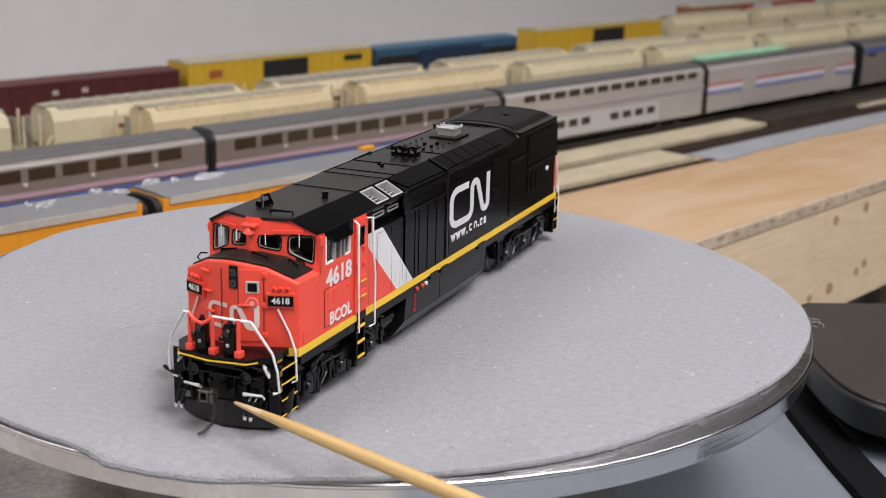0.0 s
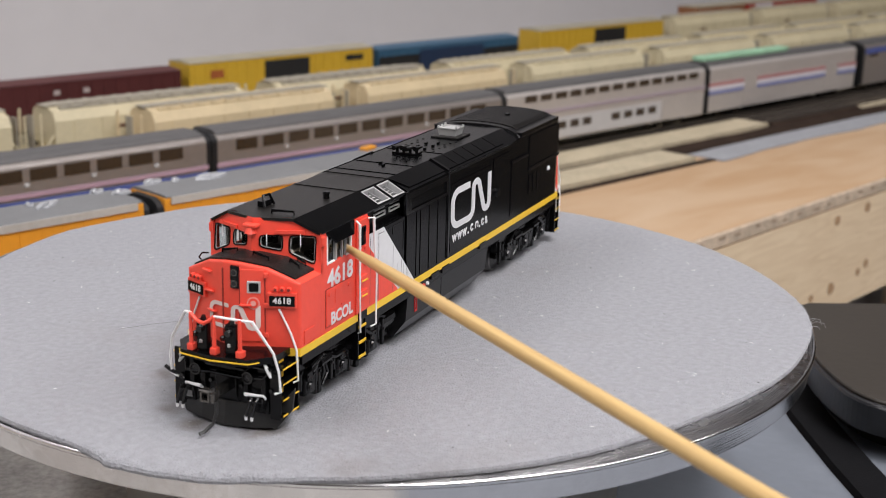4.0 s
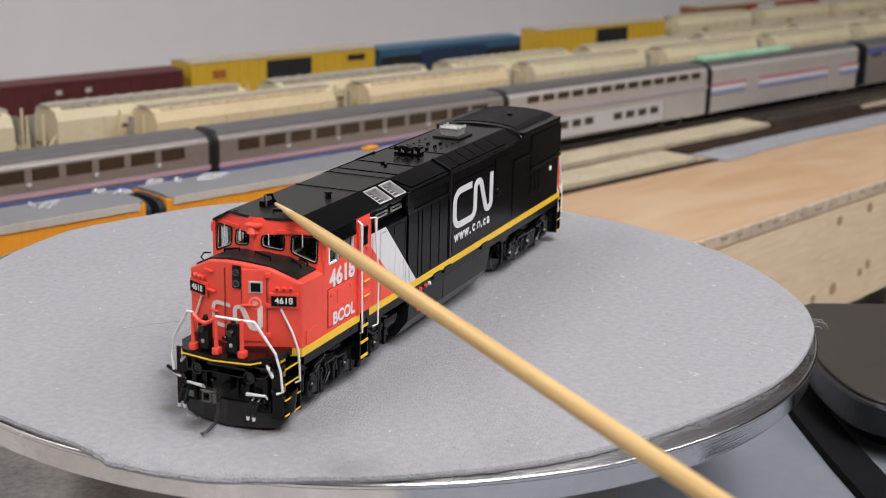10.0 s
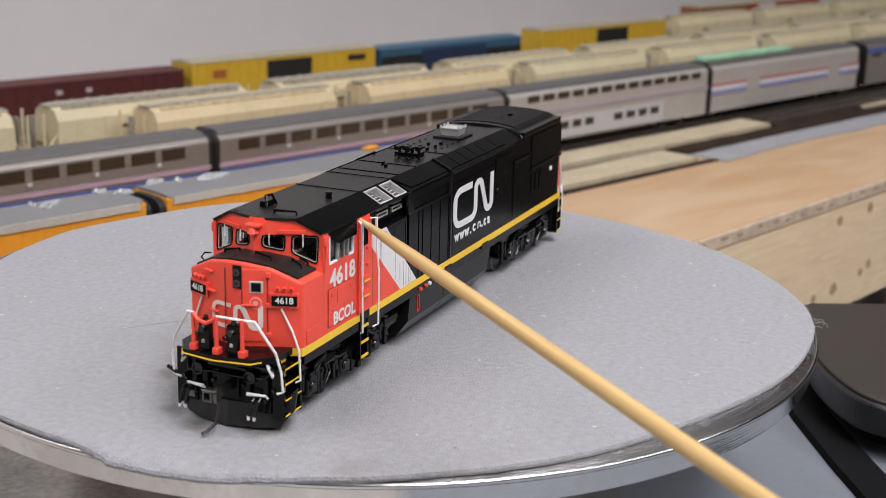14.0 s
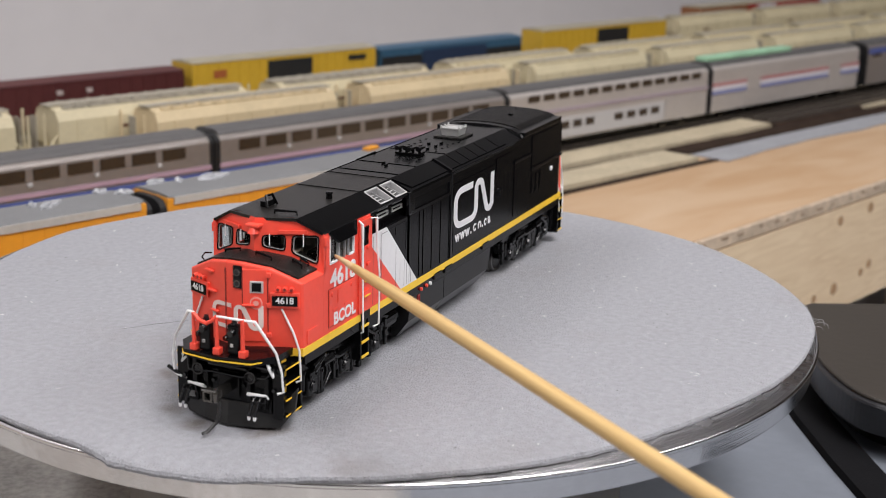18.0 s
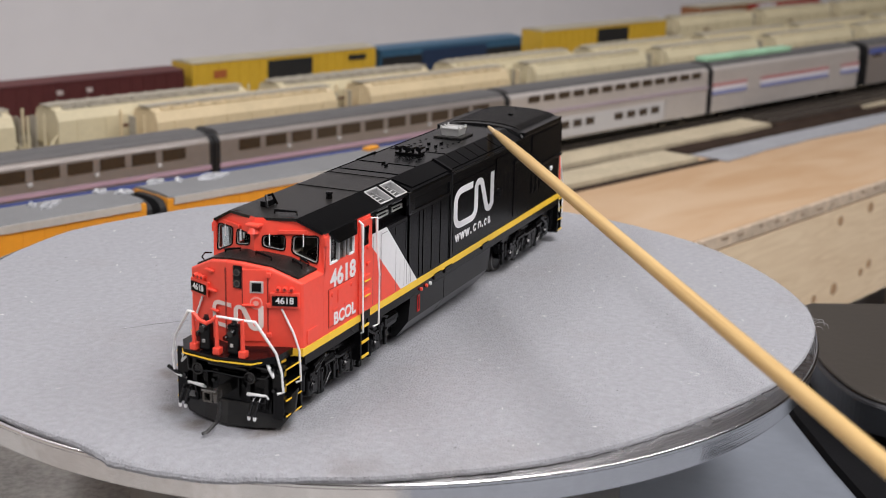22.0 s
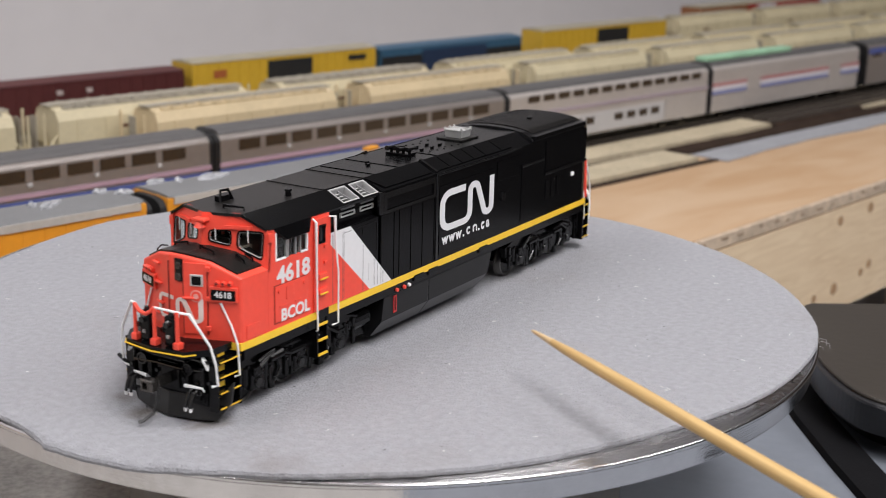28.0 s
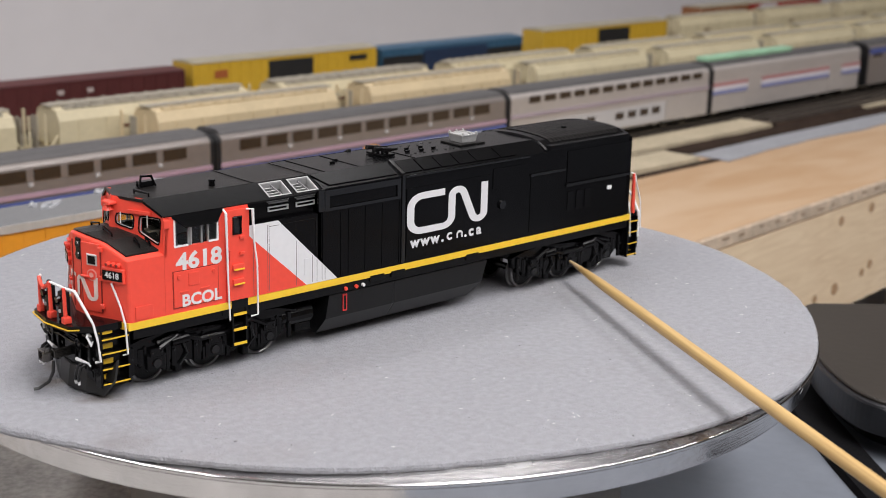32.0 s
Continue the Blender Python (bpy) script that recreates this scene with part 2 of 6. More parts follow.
def cyl(bm, p0, p1, r0, r1=None, seg=12, cap=True):
    p0, p1 = Vector(p0), Vector(p1)
    r1 = r0 if r1 is None else r1
    q = (p1 - p0).to_track_quat("Z", "Y")
    rings = []
    for p, r in ((p0, r0), (p1, r1)):
        rings.append([p + q @ Vector((r * math.cos(2 * math.pi * i / seg), r * math.sin(2 * math.pi * i / seg), 0)) for i in range(seg)])
    return loft(bm, rings, cap)


def tube(bm, pts, r, seg=7):
    pts = [Vector(p) for p in pts]
    rings = []
    for i, p in enumerate(pts):
        a = pts[max(0, i - 1)]
        b = pts[min(len(pts) - 1, i + 1)]
        d = (b - a).normalized()
        side = d.cross(Vector((0.31, 0.2, 0.93))).normalized()
        up = side.cross(d)
        k = 1.0
        if 0 < i < len(pts) - 1:
            k = 1.0 / max(0.6, (p - a).normalized().dot(d))
        rings.append([p + (side * math.cos(2 * math.pi * j / seg) + up * math.sin(2 * math.pi * j / seg)) * r * k for j in range(seg)])
    return loft(bm, rings)


def spin(bm, profile, seg=96):
    """Lathe a closed (radius, z) profile about z."""
    rings = []
    for i in range(seg):
        a = 2 * math.pi * i / seg
        rings.append([bm.verts.new((r * math.cos(a), r * math.sin(a), z)) for r, z in profile])
    n = len(profile)
    for i in range(seg):
        a, b = rings[i], rings[(i + 1) % seg]
        for j in range(n):
            bm.faces.new((a[j], b[j], b[(j + 1) % n], a[(j + 1) % n]))
    return bm


def slab(bm, poly, origin, u, v, n, depth):
    """Extrude a polygon given in the plane's (u, v) by depth along n."""
    o, u, v, n = Vector(origin), Vector(u), Vector(v), Vector(n)
    ring = [o + u * a + v * b for a, b in poly]
    return loft(bm, [[p for p in ring], [p + n * depth for p in ring]])


def holed(bm, origin, u, v, n, us, vs, holes, depth):
    """A panel on a grid of us x vs in its plane, with open cells, and thickness along -n."""
    o, u, v, n = Vector(origin), Vector(u), Vector(v), Vector(n).normalized()
    for k in (0, 1):
        g = {}
        for i, a in enumerate(us):
            for j, b in enumerate(vs):
                g[i, j] = bm.verts.new(o + u * a + v * b - n * depth * k)
        if k == 0:
            front = g
        for i in range(len(us) - 1):
            for j in range(len(vs) - 1):
                if (i, j) not in holes:
                    bm.faces.new((g[i, j], g[i + 1, j], g[i + 1, j + 1], g[i, j + 1]))
    back = g
    solid = {(i, j) for i in range(len(us) - 1) for j in range(len(vs) - 1)} - set(holes)
    for i, j in solid:
        for d, a, b in (((-1, 0), (i, j), (i, j + 1)), ((1, 0), (i + 1, j), (i + 1, j + 1)), ((0, -1), (i, j), (i + 1, j)), ((0, 1), (i, j + 1), (i + 1, j + 1))):
            if (i + d[0], j + d[1]) not in solid:
                bm.faces.new((front[a], front[b], back[b], back[a]))
    return bm


def lettering(name, body, size, material, parent, m, label="", depth=0.00012, bold=0.0):
    """Raised letters in the built-in font, as one mesh under a thing."""
    cu = bpy.data.curves.new("letters", "FONT")
    cu.body, cu.size, cu.extrude, cu.offset = body, size, depth, bold
    cu.align_x, cu.align_y = "CENTER", "CENTER"
    cu.resolution_u = 3
    tmp = bpy.data.objects.new("letters", cu)
    scene.collection.objects.link(tmp)
    dg = bpy.context.evaluated_depsgraph_get()
    me = bpy.data.meshes.new_from_object(tmp.evaluated_get(dg))
    bpy.data.objects.remove(tmp)
    me.materials.clear()
    me.materials.append(material)
    me.transform(m)
    ob = new(name, me)
    ob.parent = parent
    if label:
        ob["label"] = label
    return ob


def empty(name, m=None):
    ob = new(name)
    ob.empty_display_size = 0.01
    if m is not None:
        ob.matrix_world = m
    return ob


# ---- the room ----
AZ = 42.642
LAY = pose(0, 0, 0, 0, 0, AZ)
RAIL_Z, TABLE_Z, BENCH_Z, FLOOR_Z, CEIL_Z = -0.083, -0.090, -0.075, -1.0, 1.6


def lay(a, c, z, turn=0.0):
    return LAY @ pose(a, c, z, 0, 0, turn)


def setting(name, bm, material, label, m=None, category=""):
    ob = part(name, bm, material)
    if m is not None:
        ob.matrix_world = m
    return tagged(ob, label, category or name.split("_")[0], kind="structure")


setting("floor", bx(-2.6, 4.2, -3.1, 1.1, FLOOR_Z - 0.05, FLOOR_Z), mat("grey_floor", (0.2, 0.2, 0.2), 0.7, scale=6), "plain grey concrete workshop floor", LAY)
setting("ceiling", bx(-2.6, 4.2, -3.1, 1.1, CEIL_Z, CEIL_Z + 0.05), CEIL, "unseen plain grey ceiling above the workbench", LAY)
setting("wall_north", bx(-2.6, 4.2, 1.0, 1.1, FLOOR_Z, CEIL_Z), WALLPAINT, "pale grey painted wall behind the layout", LAY)
setting("wall_south", bx(-2.6, 4.2, -3.1, -3.0, FLOOR_Z, CEIL_Z), FARWALL, "unseen plain brown wall, dark to hold reflections down", LAY)
setting("wall_east", bx(4.1, 4.2, -3.0, 1.0, FLOOR_Z, CEIL_Z), FARWALL, "unseen plain brown wall, dark to hold reflections down", LAY)
setting("wall_west", bx(-2.6, -2.5, -3.0, 1.0, FLOOR_Z, CEIL_Z), FARWALL, "unseen plain brown wall, dark to hold reflections down", LAY)

# ---- layout table ----
table = empty("layout_table", LAY @ pose(0, 0, FLOOR_Z))
tagged(table, "plywood-topped model railway table with pine fascia board", "table")
tz = TABLE_Z - FLOOR_Z


def front_edge(back, z0, z1, shift=0.0, deep=0.017):
    """A slab along the table's front edge, which runs slightly askew."""
    edge = [(-1.2, 0.144), (0.20, 0.144), (2.6, 0.2664)]
    ring = [(a, c + shift) for a, c in edge] + [(2.6, back or 0.2664 + shift + deep), (0.20, back or 0.144 + shift + deep), (-1.2, back or 0.144 + shift + deep)]
    return loft(bmesh.new(), [[(a, c, z) for a, c in ring] for z in (z0, z1)])


part("plywood_top", front_edge(0.330, tz - 0.0088, tz, 0.0032), PLY, table, "bare plywood strip")
part("painted_top", bx(-1.2, 2.6, 0.3302, 0.99, tz - 0.018, tz), TABLETOP, table, "drab painted layout base")
part("edge_strip", front_edge(None, tz - 0.0098, tz - 0.0006, 0.0, 0.0030), PLYEDGE, table, "rough plywood edge with dark voids")
part("fascia_board", front_edge(None, tz - 0.099, tz - 0.0116, 0.0002), LUMBER, table, "knotty pine fascia board")
rnd = random.Random(31)
for k in range(34):
    a = 0.40 + k * 0.024 + rnd.uniform(-0.006, 0.006)
    w, z = rnd.uniform(0.004, 0.011), tz - rnd.uniform(0.0035, 0.0062)
    c = 0.144 + 0.051 * (a - 0.20)
    part("void", bx(a - w / 2, a + w / 2, c - 0.0006, c + 0.0020, z - 0.0008, z + 0.0008, 0.0003), DARKVOID, table)
for a in (-1.0, 0.7, 2.4):
    for c in (0.30, 0.93):
        part("leg", bx(a - 0.035, a + 0.035, c - 0.02, c + 0.02, 0, tz - 0.0185 + 0.0093 * (c < 0.5)), LUMBER, table)

KNOT = mat("brown_knot", (0.40, 0.25, 0.14), 0.6, vary=0.3, scale=200)
for a, z, r in ((0.656, 0.0222, 0.0042), (0.710, 0.0199, 0.0045), (0.656, 0.0792, 0.0052), (0.704, 0.0748, 0.0036), (0.718, 0.0700, 0.0040), (0.622, 0.0805, 0.0034), (0.47, 0.050, 0.004), (0.83, 0.046, 0.005), (0.97, 0.06, 0.006)):
    c = 0.144 + 0.051 * (a - 0.20)
    part("knot", cyl(bmesh.new(), (a, c - 0.0002, tz - z), (a, c + 0.0020, tz - z), r, r * 0.8, 14), KNOT, table)

# worn blue-grey paint where the bare plywood begins
bm = bmesh.new()
random.seed(4)
near, far = [], []
for i in range(61):
    a = 0.69 + i * 0.025
    near.append((a, 0.300 + 0.011 * noise.noise((a * 7, 0.3, 0)) + 0.006 * noise.noise((a * 19, 1.3, 0)), 0))
    far.append((a, 0.337 + 0.046 * min(0.45, a - 0.69) + 0.003 * noise.noise((a * 9, 4.1, 0)), 0))
ring = near + far[::-1]
loft(bm, [[(x, y, 0.0002) for x, y, z in ring], [(x, y, 0.0012) for x, y, z in ring]])
patch = part("paint_patch", bm, mat("blue_grey_primer", (0.285, 0.292, 0.312), 0.8, vary=0.12, scale=25, bump=0.2))
patch.matrix_world = LAY @ pose(0, 0, TABLE_Z)
tagged(patch, "ragged band of blue-grey paint on the plywood", "paint")

# ---- work bench ----
bench = empty("workbench", pose(0, 0, FLOOR_Z))
tagged(bench, "blue-grey topped workbench under the turntable", "bench")
bz = BENCH_Z - FLOOR_Z
shape = [(0.95, 0.185), (-0.003, 0.185), (-0.95, -0.685), (-0.95, -0.95), (0.95, -0.95)]
part("benchtop", loft(bmesh.new(), [[(x, y, z) for x, y in shape] for z in (bz - 0.03, bz)]), BENCH, bench)
for x, y in ((0.88, 0.12), (0.88, -0.88), (-0.85, -0.88), (-0.02, 0.10)):
    part("leg", bx(x - 0.03, x + 0.03, y - 0.03, y + 0.03, 0, bz - 0.0305), LUMBER, bench)

mat_thing = part("bench_mat", loft(bmesh.new(), [[(x, y, z) for x, y in ((-0.008, 0.172), (-0.50, -0.278), (-0.42, -0.52), (0.02, -0.52), (0.012, 0.10))] for z in (0.0002, 0.003)]), MATDARK)
mat_thing.matrix_world = pose(0, 0, BENCH_Z)
tagged(mat_thing, "dark grey textured mat lying on the bench", "mat")


def rounded_slab(pts, z0, z1, r=0.004):
    bm = bmesh.new()
    v = [Vector((x, y)) for x, y in pts]
    c = sum(v, Vector((0, 0))) / len(v)
    ins = [p + (c - p).normalized() * r for p in v]
    loft(bm, [[(p.x, p.y, z0) for p in v], [(p.x, p.y, z1 - r * 0.6) for p in v], [(p.x, p.y, z1 - r * 0.15) for p in [a.lerp(b, 0.35) for a, b in zip(v, ins)]], [(p.x, p.y, z1) for p in ins]])
    return bm


DOORBLK_CASE = mat("black_case_plastic", (0.012, 0.012, 0.013), 0.5, vary=0.2, scale=40)
tray = empty("black_case", pose(0, 0, BENCH_Z))
tagged(tray, "low black plastic case with a brown-grey lid, on the bench", "case")
CURVE = [(0.1920, 0.082), (0.1906, 0.069), (0.1908, 0.055), (0.1925, 0.038), (0.1960, 0.026), (0.2025, 0.0185), (0.213, 0.012), (0.24, 0.003), (0.30, -0.006)]
for _ in range(2):
    CURVE = CURVE[:1] + [q for p0, p1 in zip(CURVE, CURVE[1:]) for q in ((p0[0] * 0.75 + p1[0] * 0.25, p0[1] * 0.75 + p1[1] * 0.25), (p0[0] * 0.25 + p1[0] * 0.75, p0[1] * 0.25 + p1[1] * 0.75))] + CURVE[-1:]
outline = [(0.207, 0.146), (0.2055, 0.139)] + CURVE + [(0.50, -0.012), (0.50, 0.1495), (0.212, 0.1495)]
part("lid", rounded_slab(outline, 0.0236, 0.0252, 0.0012), mat("brown_grey_lid", (0.034, 0.028, 0.022), 0.5, vary=0.1, scale=20, bump=0.2), tray, "brown-grey lid")
wide = [(x - 0.0016 * (x < 0.4), y - 0.0020 * (y < 0.1)) for x, y in outline]
part("rim", rounded_slab(wide, 0.0112, 0.0235, 0.002), mat("black_rubber", (0.017, 0.0175, 0.020), 0.32, vary=0.2, scale=40, bump=0.1), tray, "black moulded rim")
inner = [(x + 0.009 * (x < 0.4), y + 0.013 * (y < 0.1)) for x, y in outline]
part("base", rounded_slab(inner, 0.0, 0.0111, 0.001), DOORBLK_CASE, tray, "black base")

# ---- turntable ----
DISC_R = 0.1570
stand = empty("turntable_stand", pose(0, 0, BENCH_Z))
tagged(stand, "pale cast stand of a cake turntable", "stand")
CAST = mat("cast_grey_enamel", (0.34, 0.32, 0.29), 0.5, vary=0.1, scale=30)
part("drum", spin(bmesh.new(), [(0.001, 0), (0.090, 0), (0.092, 0.003), (0.092, 0.037), (0.089, 0.041), (0.001, 0.041)], 128), CAST, stand, smooth=False)
part("column", spin(bmesh.new(), [(0.001, 0.0412), (0.040, 0.0412), (0.032, 0.050), (0.034, 0.0635), (0.001, 0.0635)], 48), CAST, stand, smooth=False)

CENTRE = Vector((-0.0013, -0.0041, 0.0))
disc = empty("turntable_disc", pose(0, 0, 0))
tagged(disc, "shiny turned aluminium disc of a cake turntable", "turntable")
part("plate", spin(bmesh.new(), [(0.001, -0.0080), (DISC_R - 0.0042, -0.0080), (DISC_R - 0.0018, -0.0042), (DISC_R - 0.0014, -0.0026), (DISC_R - 0.0090, -0.0020), (0.001, -0.0020)], 256), ALU, disc, "turned top plate with fine grooves")
part("band", spin(bmesh.new(), [(DISC_R - 0.0041, -0.0106), (DISC_R - 0.0030, -0.0106), (DISC_R - 0.0020, -0.0103), (DISC_R - 0.0016, -0.0098), (DISC_R - 0.0006, -0.0036), (DISC_R - 0.0017, -0.0036)], 256), BRUSHED, disc, "polished sloping edge band", smooth=False)
bead = [(DISC_R - 0.0008 + 0.0007 * math.cos(radians(k * 30)), -0.0027 + 0.00085 * math.sin(radians(k * 30))) for k in range(12)]
part("bead", spin(bmesh.new(), bead, 256), POLISHED, disc, "bright rounded rim bead", smooth=True)

# felt pad, cut out by hand: its radius wanders round the edge
CUT = [(0, 159.4), (5, 160.0), (10, 159.7), (15, 158.0), (20, 156.8), (26, 155.6), (32, 153.6), (38, 152.6), (46, 151.2), (52, 149.8), (59, 148.2), (66, 147.6),
       (72, 148.2), (78, 149.5), (86, 151.7), (95, 153.5), (104, 155.8), (112, 156.4), (126, 155.6), (137, 156.0), (145, 156.3), (156, 156.0), (165, 157.2), (180, 157.0), (225, 154.4),
       (238, 154.3), (246, 152.6), (254, 153.2), (262, 155.0), (272, 152.4), (281, 151.1), (300, 152.6), (330, 155.0), (346, 155.6), (355, 156.0), (358, 157.6), (360, 159.0)]


def felt_radius(deg):
    deg = deg % 360.0
    for (a0, r0), (a1, r1) in zip(CUT, CUT[1:]):
        if a0 <= deg <= a1:
            return (r0 + (r1 - r0) * (deg - a0) / (a1 - a0)) * 0.001
    return 0.156


felt = bmesh.new()
rings = []
for dr, z in ((0.0, -0.0019), (0.0003, -0.0010), (0.0, -0.0002), (-0.0010, 0.0)):
    rings.append([])
    for i in range(720):
        t = 2 * math.pi * i / 720
        r = felt_radius(i / 2) + 0.0003 * noise.noise((math.cos(t) * 40, math.sin(t) * 40, 5.0)) + 0.00022 * noise.noise((math.cos(t) * 140, math.sin(t) * 140, 9.0)) + dr
        sag = min(1.0, max(0.0, (r - DISC_R + 0.0004) / 0.0025))
        rings[-1].append((r * math.cos(t), r * math.sin(t), z - 0.0013 * sag))
loft(felt, rings)
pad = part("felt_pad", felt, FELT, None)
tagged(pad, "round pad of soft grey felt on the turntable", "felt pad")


def hairs(name, count, seed, place, length, radius, material, label):
    """Loose fibres, joined: each a bent three-sided thread."""
    rnd = random.Random(seed)
    verts, faces = [], []
    for _ in range(count):
        p, d = place(rnd)
        ln = length * rnd.uniform(0.4, 1.3)
        d = d.normalized()
        side = d.cross(Vector((0.2, 0.1, 1))).normalized()
        up = side.cross(d)
        mid = p + d * ln * 0.5 + (side * rnd.uniform(-1, 1) + up * rnd.uniform(0, 0.7)) * ln * 0.18
        end = p + d * ln + side * rnd.uniform(-1, 1) * ln * 0.2
        b = len(verts)
        for q in (p, mid, end):
            for k in range(3):
                a = 2 * math.pi * k / 3
                verts.append(q + (side * math.cos(a) + up * math.sin(a)) * radius)
        for s0 in (0, 3):
            for k in range(3):
                faces.append((b + s0 + k, b + s0 + (k + 1) % 3, b + s0 + 3 + (k + 1) % 3, b + s0 + 3 + k))
    me = bpy.data.meshes.new(name)
    me.from_pydata(verts, [], faces)
    me.materials.append(material)
    ob = new(name, me)
    ob.parent = pad
    return tagged(ob, label, kind="stuff")


def edge_place(rnd):
    t = rnd.uniform(0, 360)
    a = radians(t)
    r = felt_radius(t) - rnd.uniform(0, 0.0008)
    out = a + rnd.uniform(-0.9, 0.9)
    return Vector((r * math.cos(a), r * math.sin(a), rnd.uniform(-0.0014, 0.0001))), Vector((math.cos(out), math.sin(out), rnd.uniform(-0.4, 0.5)))


def top_place(rnd):
    t, r = rnd.uniform(0, 2 * math.pi), 0.15 * math.sqrt(rnd.random())
    a = rnd.uniform(0, 2 * math.pi)
    return Vector((r * math.cos(t), r * math.sin(t), 0.00004)), Vector((math.cos(a), math.sin(a), rnd.uniform(0.0, 0.10)))


FUZZ = mat("felt_fibre", (0.38, 0.385, 0.40), 0.9, vary=0.2, scale=200, spec=0.1)
thread = part("loose_thread", tube(bmesh.new(), [(0.0744, -0.0573, 0.0001), (0.0653, -0.0506, 0.00015), (0.0600, -0.0455, 0.0002), (0.0568, -0.0428, 0.0001)], 0.00006, 5), mat("dark_thread", (0.17, 0.17, 0.175), 0.8))
thread["label"] = "dark thread lying on the felt"
thread.parent = pad
for k, (da, ln, up) in enumerate(((0.0, 0.0052, 0.0012), (0.7, 0.0040, 0.0022), (-0.9, 0.0034, 0.0004), (1.6, 0.0026, 0.0014))):
    a = radians(104.0 + da)
    u = Vector((math.cos(a), math.sin(a), 0))
    v = Vector((-u.y, u.x, 0))
    p = u * (felt_radius(104.0 + da) - 0.001)
    stray = part("stray_fibre", tube(bmesh.new(), [p, p + u * ln * 0.5 + v * ln * 0.25 * (-1) ** k + Vector((0, 0, up)), p + u * ln + v * ln * 0.1 + Vector((0, 0, up * 0.7)), p + u * ln * 1.05 - v * ln * 0.4 + Vector((0, 0, up * 0.1))], 0.00005, 5), FUZZ, pad, "long stray fibre at the cut edge")
hairs("edge_fuzz", 5200, 11, edge_place, 0.0007, 0.00003, FUZZ, "grey fuzz along the cut edge")
hairs("surface_fibre", 4500, 12, top_place, 0.0009, 0.000026, FUZZ, "loose grey felt fibres")
hairs("lint", 160, 13, top_place, 0.0012, 0.00007, mat("white_lint", (0.75, 0.75, 0.75), 0.9, vary=0.05), "white lint")
hairs("dark_speck", 60, 14, top_place, 0.0006, 0.00010, mat("dark_lint", (0.05, 0.05, 0.05), 0.9), "dark specks of dust")


# ---- rolling stock on the layout ----
def track(a0, a1, c, label):
    tr = empty("track", lay((a0 + a1) / 2, c, TABLE_Z))
    h = (a1 - a0) / 2
    part("roadbed", loft(bmesh.new(), [[(x, -0.020, 0), (x, -0.015, 0.003), (x, 0.015, 0.003), (x, 0.020, 0)] for x in (-h, h)]), BALLAST, tr)
    bm = bmesh.new()
    x = -h + 0.004
    while x < h - 0.004:
        box(bm, x, x + 0.0025, -0.0145, 0.0145, 0.003, 0.0048)
        x += 0.0075
    tagged(part("tie_run", bm, TIE, tr), kind="stuff")
    for y in (-0.0086, 0.0086):
        part("rail", bx(-h, h, y - 0.0004, y + 0.0004, 0.0048, 0.007), RAIL, tr)
    return tagged(tr, label, "track")


BALLAST = mat("drab_ballast", (0.085, 0.072, 0.058), 0.95, vary=0.35, scale=120, bump=0.8, spec=0.1)
TIE = mat("dark_brown_ties", (0.05, 0.038, 0.03), 0.8, vary=0.3, scale=60)
RAIL = mat("nickel_rail", (0.34, 0.31, 0.27), 0.4, 0.9, vary=0.2, scale=40)
for c in (0.283, 0.425, 0.530, 0.577, 0.655, 0.725, 0.80):
    track(-0.6, 0.40 if c < 0.3 else 2.2, c, "nickel silver model track on dark ties")
BASESTRIP = mat("tan_subroadbed", (0.45, 0.385, 0.27), 0.9, vary=0.25, scale=25, bump=0.3)
DARKGAP = mat("dark_brown_mottle", (0.034, 0.022, 0.016), 0.9, vary=0.6, scale=40, bump=0.3, spec=0.1)


BALLAST = DARKGAP
track(0.882, 2.2, 0.386, "brown weathered track end on dark roadbed")


def strip(name, a0, a1, c0, c1, h, material, label, ragged=0.0):
    bm = bmesh.new()
    n = 24
    lo = [(a0 + (a1 - a0) * i / n, c0 + ragged * noise.noise((i * 0.7, c0 * 50, 1))) for i in range(n + 1)]
    hi = [(a0 + (a1 - a0) * i / n, c1 + ragged * noise.noise((i * 0.7, c1 * 50, 2))) for i in range(n + 1)]
    ring = lo + hi[::-1]
    bottom, top = [bm.verts.new((x, y, 0.0003)) for x, y in ring], [bm.verts.new((x, y, h)) for x, y in ring]
    k = len(ring)
    for i in range(k):
        bm.faces.new((bottom[i], bottom[(i + 1) % k], top[(i + 1) % k], top[i]))
    for vs in (bottom, top):
        for i in range(n):
            bm.faces.new((vs[i], vs[i + 1], vs[k - 2 - i], vs[k - 1 - i]))
    ob = part(name, bm, material)
    ob.matrix_world = LAY @ pose(0, 0, TABLE_Z)
    return tagged(ob, label, "roadbed")


strip("roadbed_strip", -0.6, 0.872, 0.3680, 0.4046, 0.005, BASESTRIP, "tan strip of bare roadbed", 0.002)
strip("roadbed_strip", -0.6, 0.668, 0.3150, 0.3520, 0.005, BASESTRIP, "tan strip of bare roadbed", 0.002)
strip("roadbed_strip", 1.06, 1.5, 0.364, 0.384, 0.004, BASESTRIP, "tan strip of bare roadbed", 0.002)
strip("dark_strip", -0.6, 0.688, 0.3535, 0.3665, 0.0012, DARKGAP, "dark brown strip between the roadbed strips", 0.001)
strip("dark_strip", 0.690, 2.2, 0.3395, 0.3672, 0.0016, DARKGAP, "dark brown stain beside the weathered track", 0.004)
strip("dark_strip", -0.6, 0.69, 0.3075, 0.3148, 0.0012, DARKGAP, "dark brown strip beside the plywood", 0.0015)

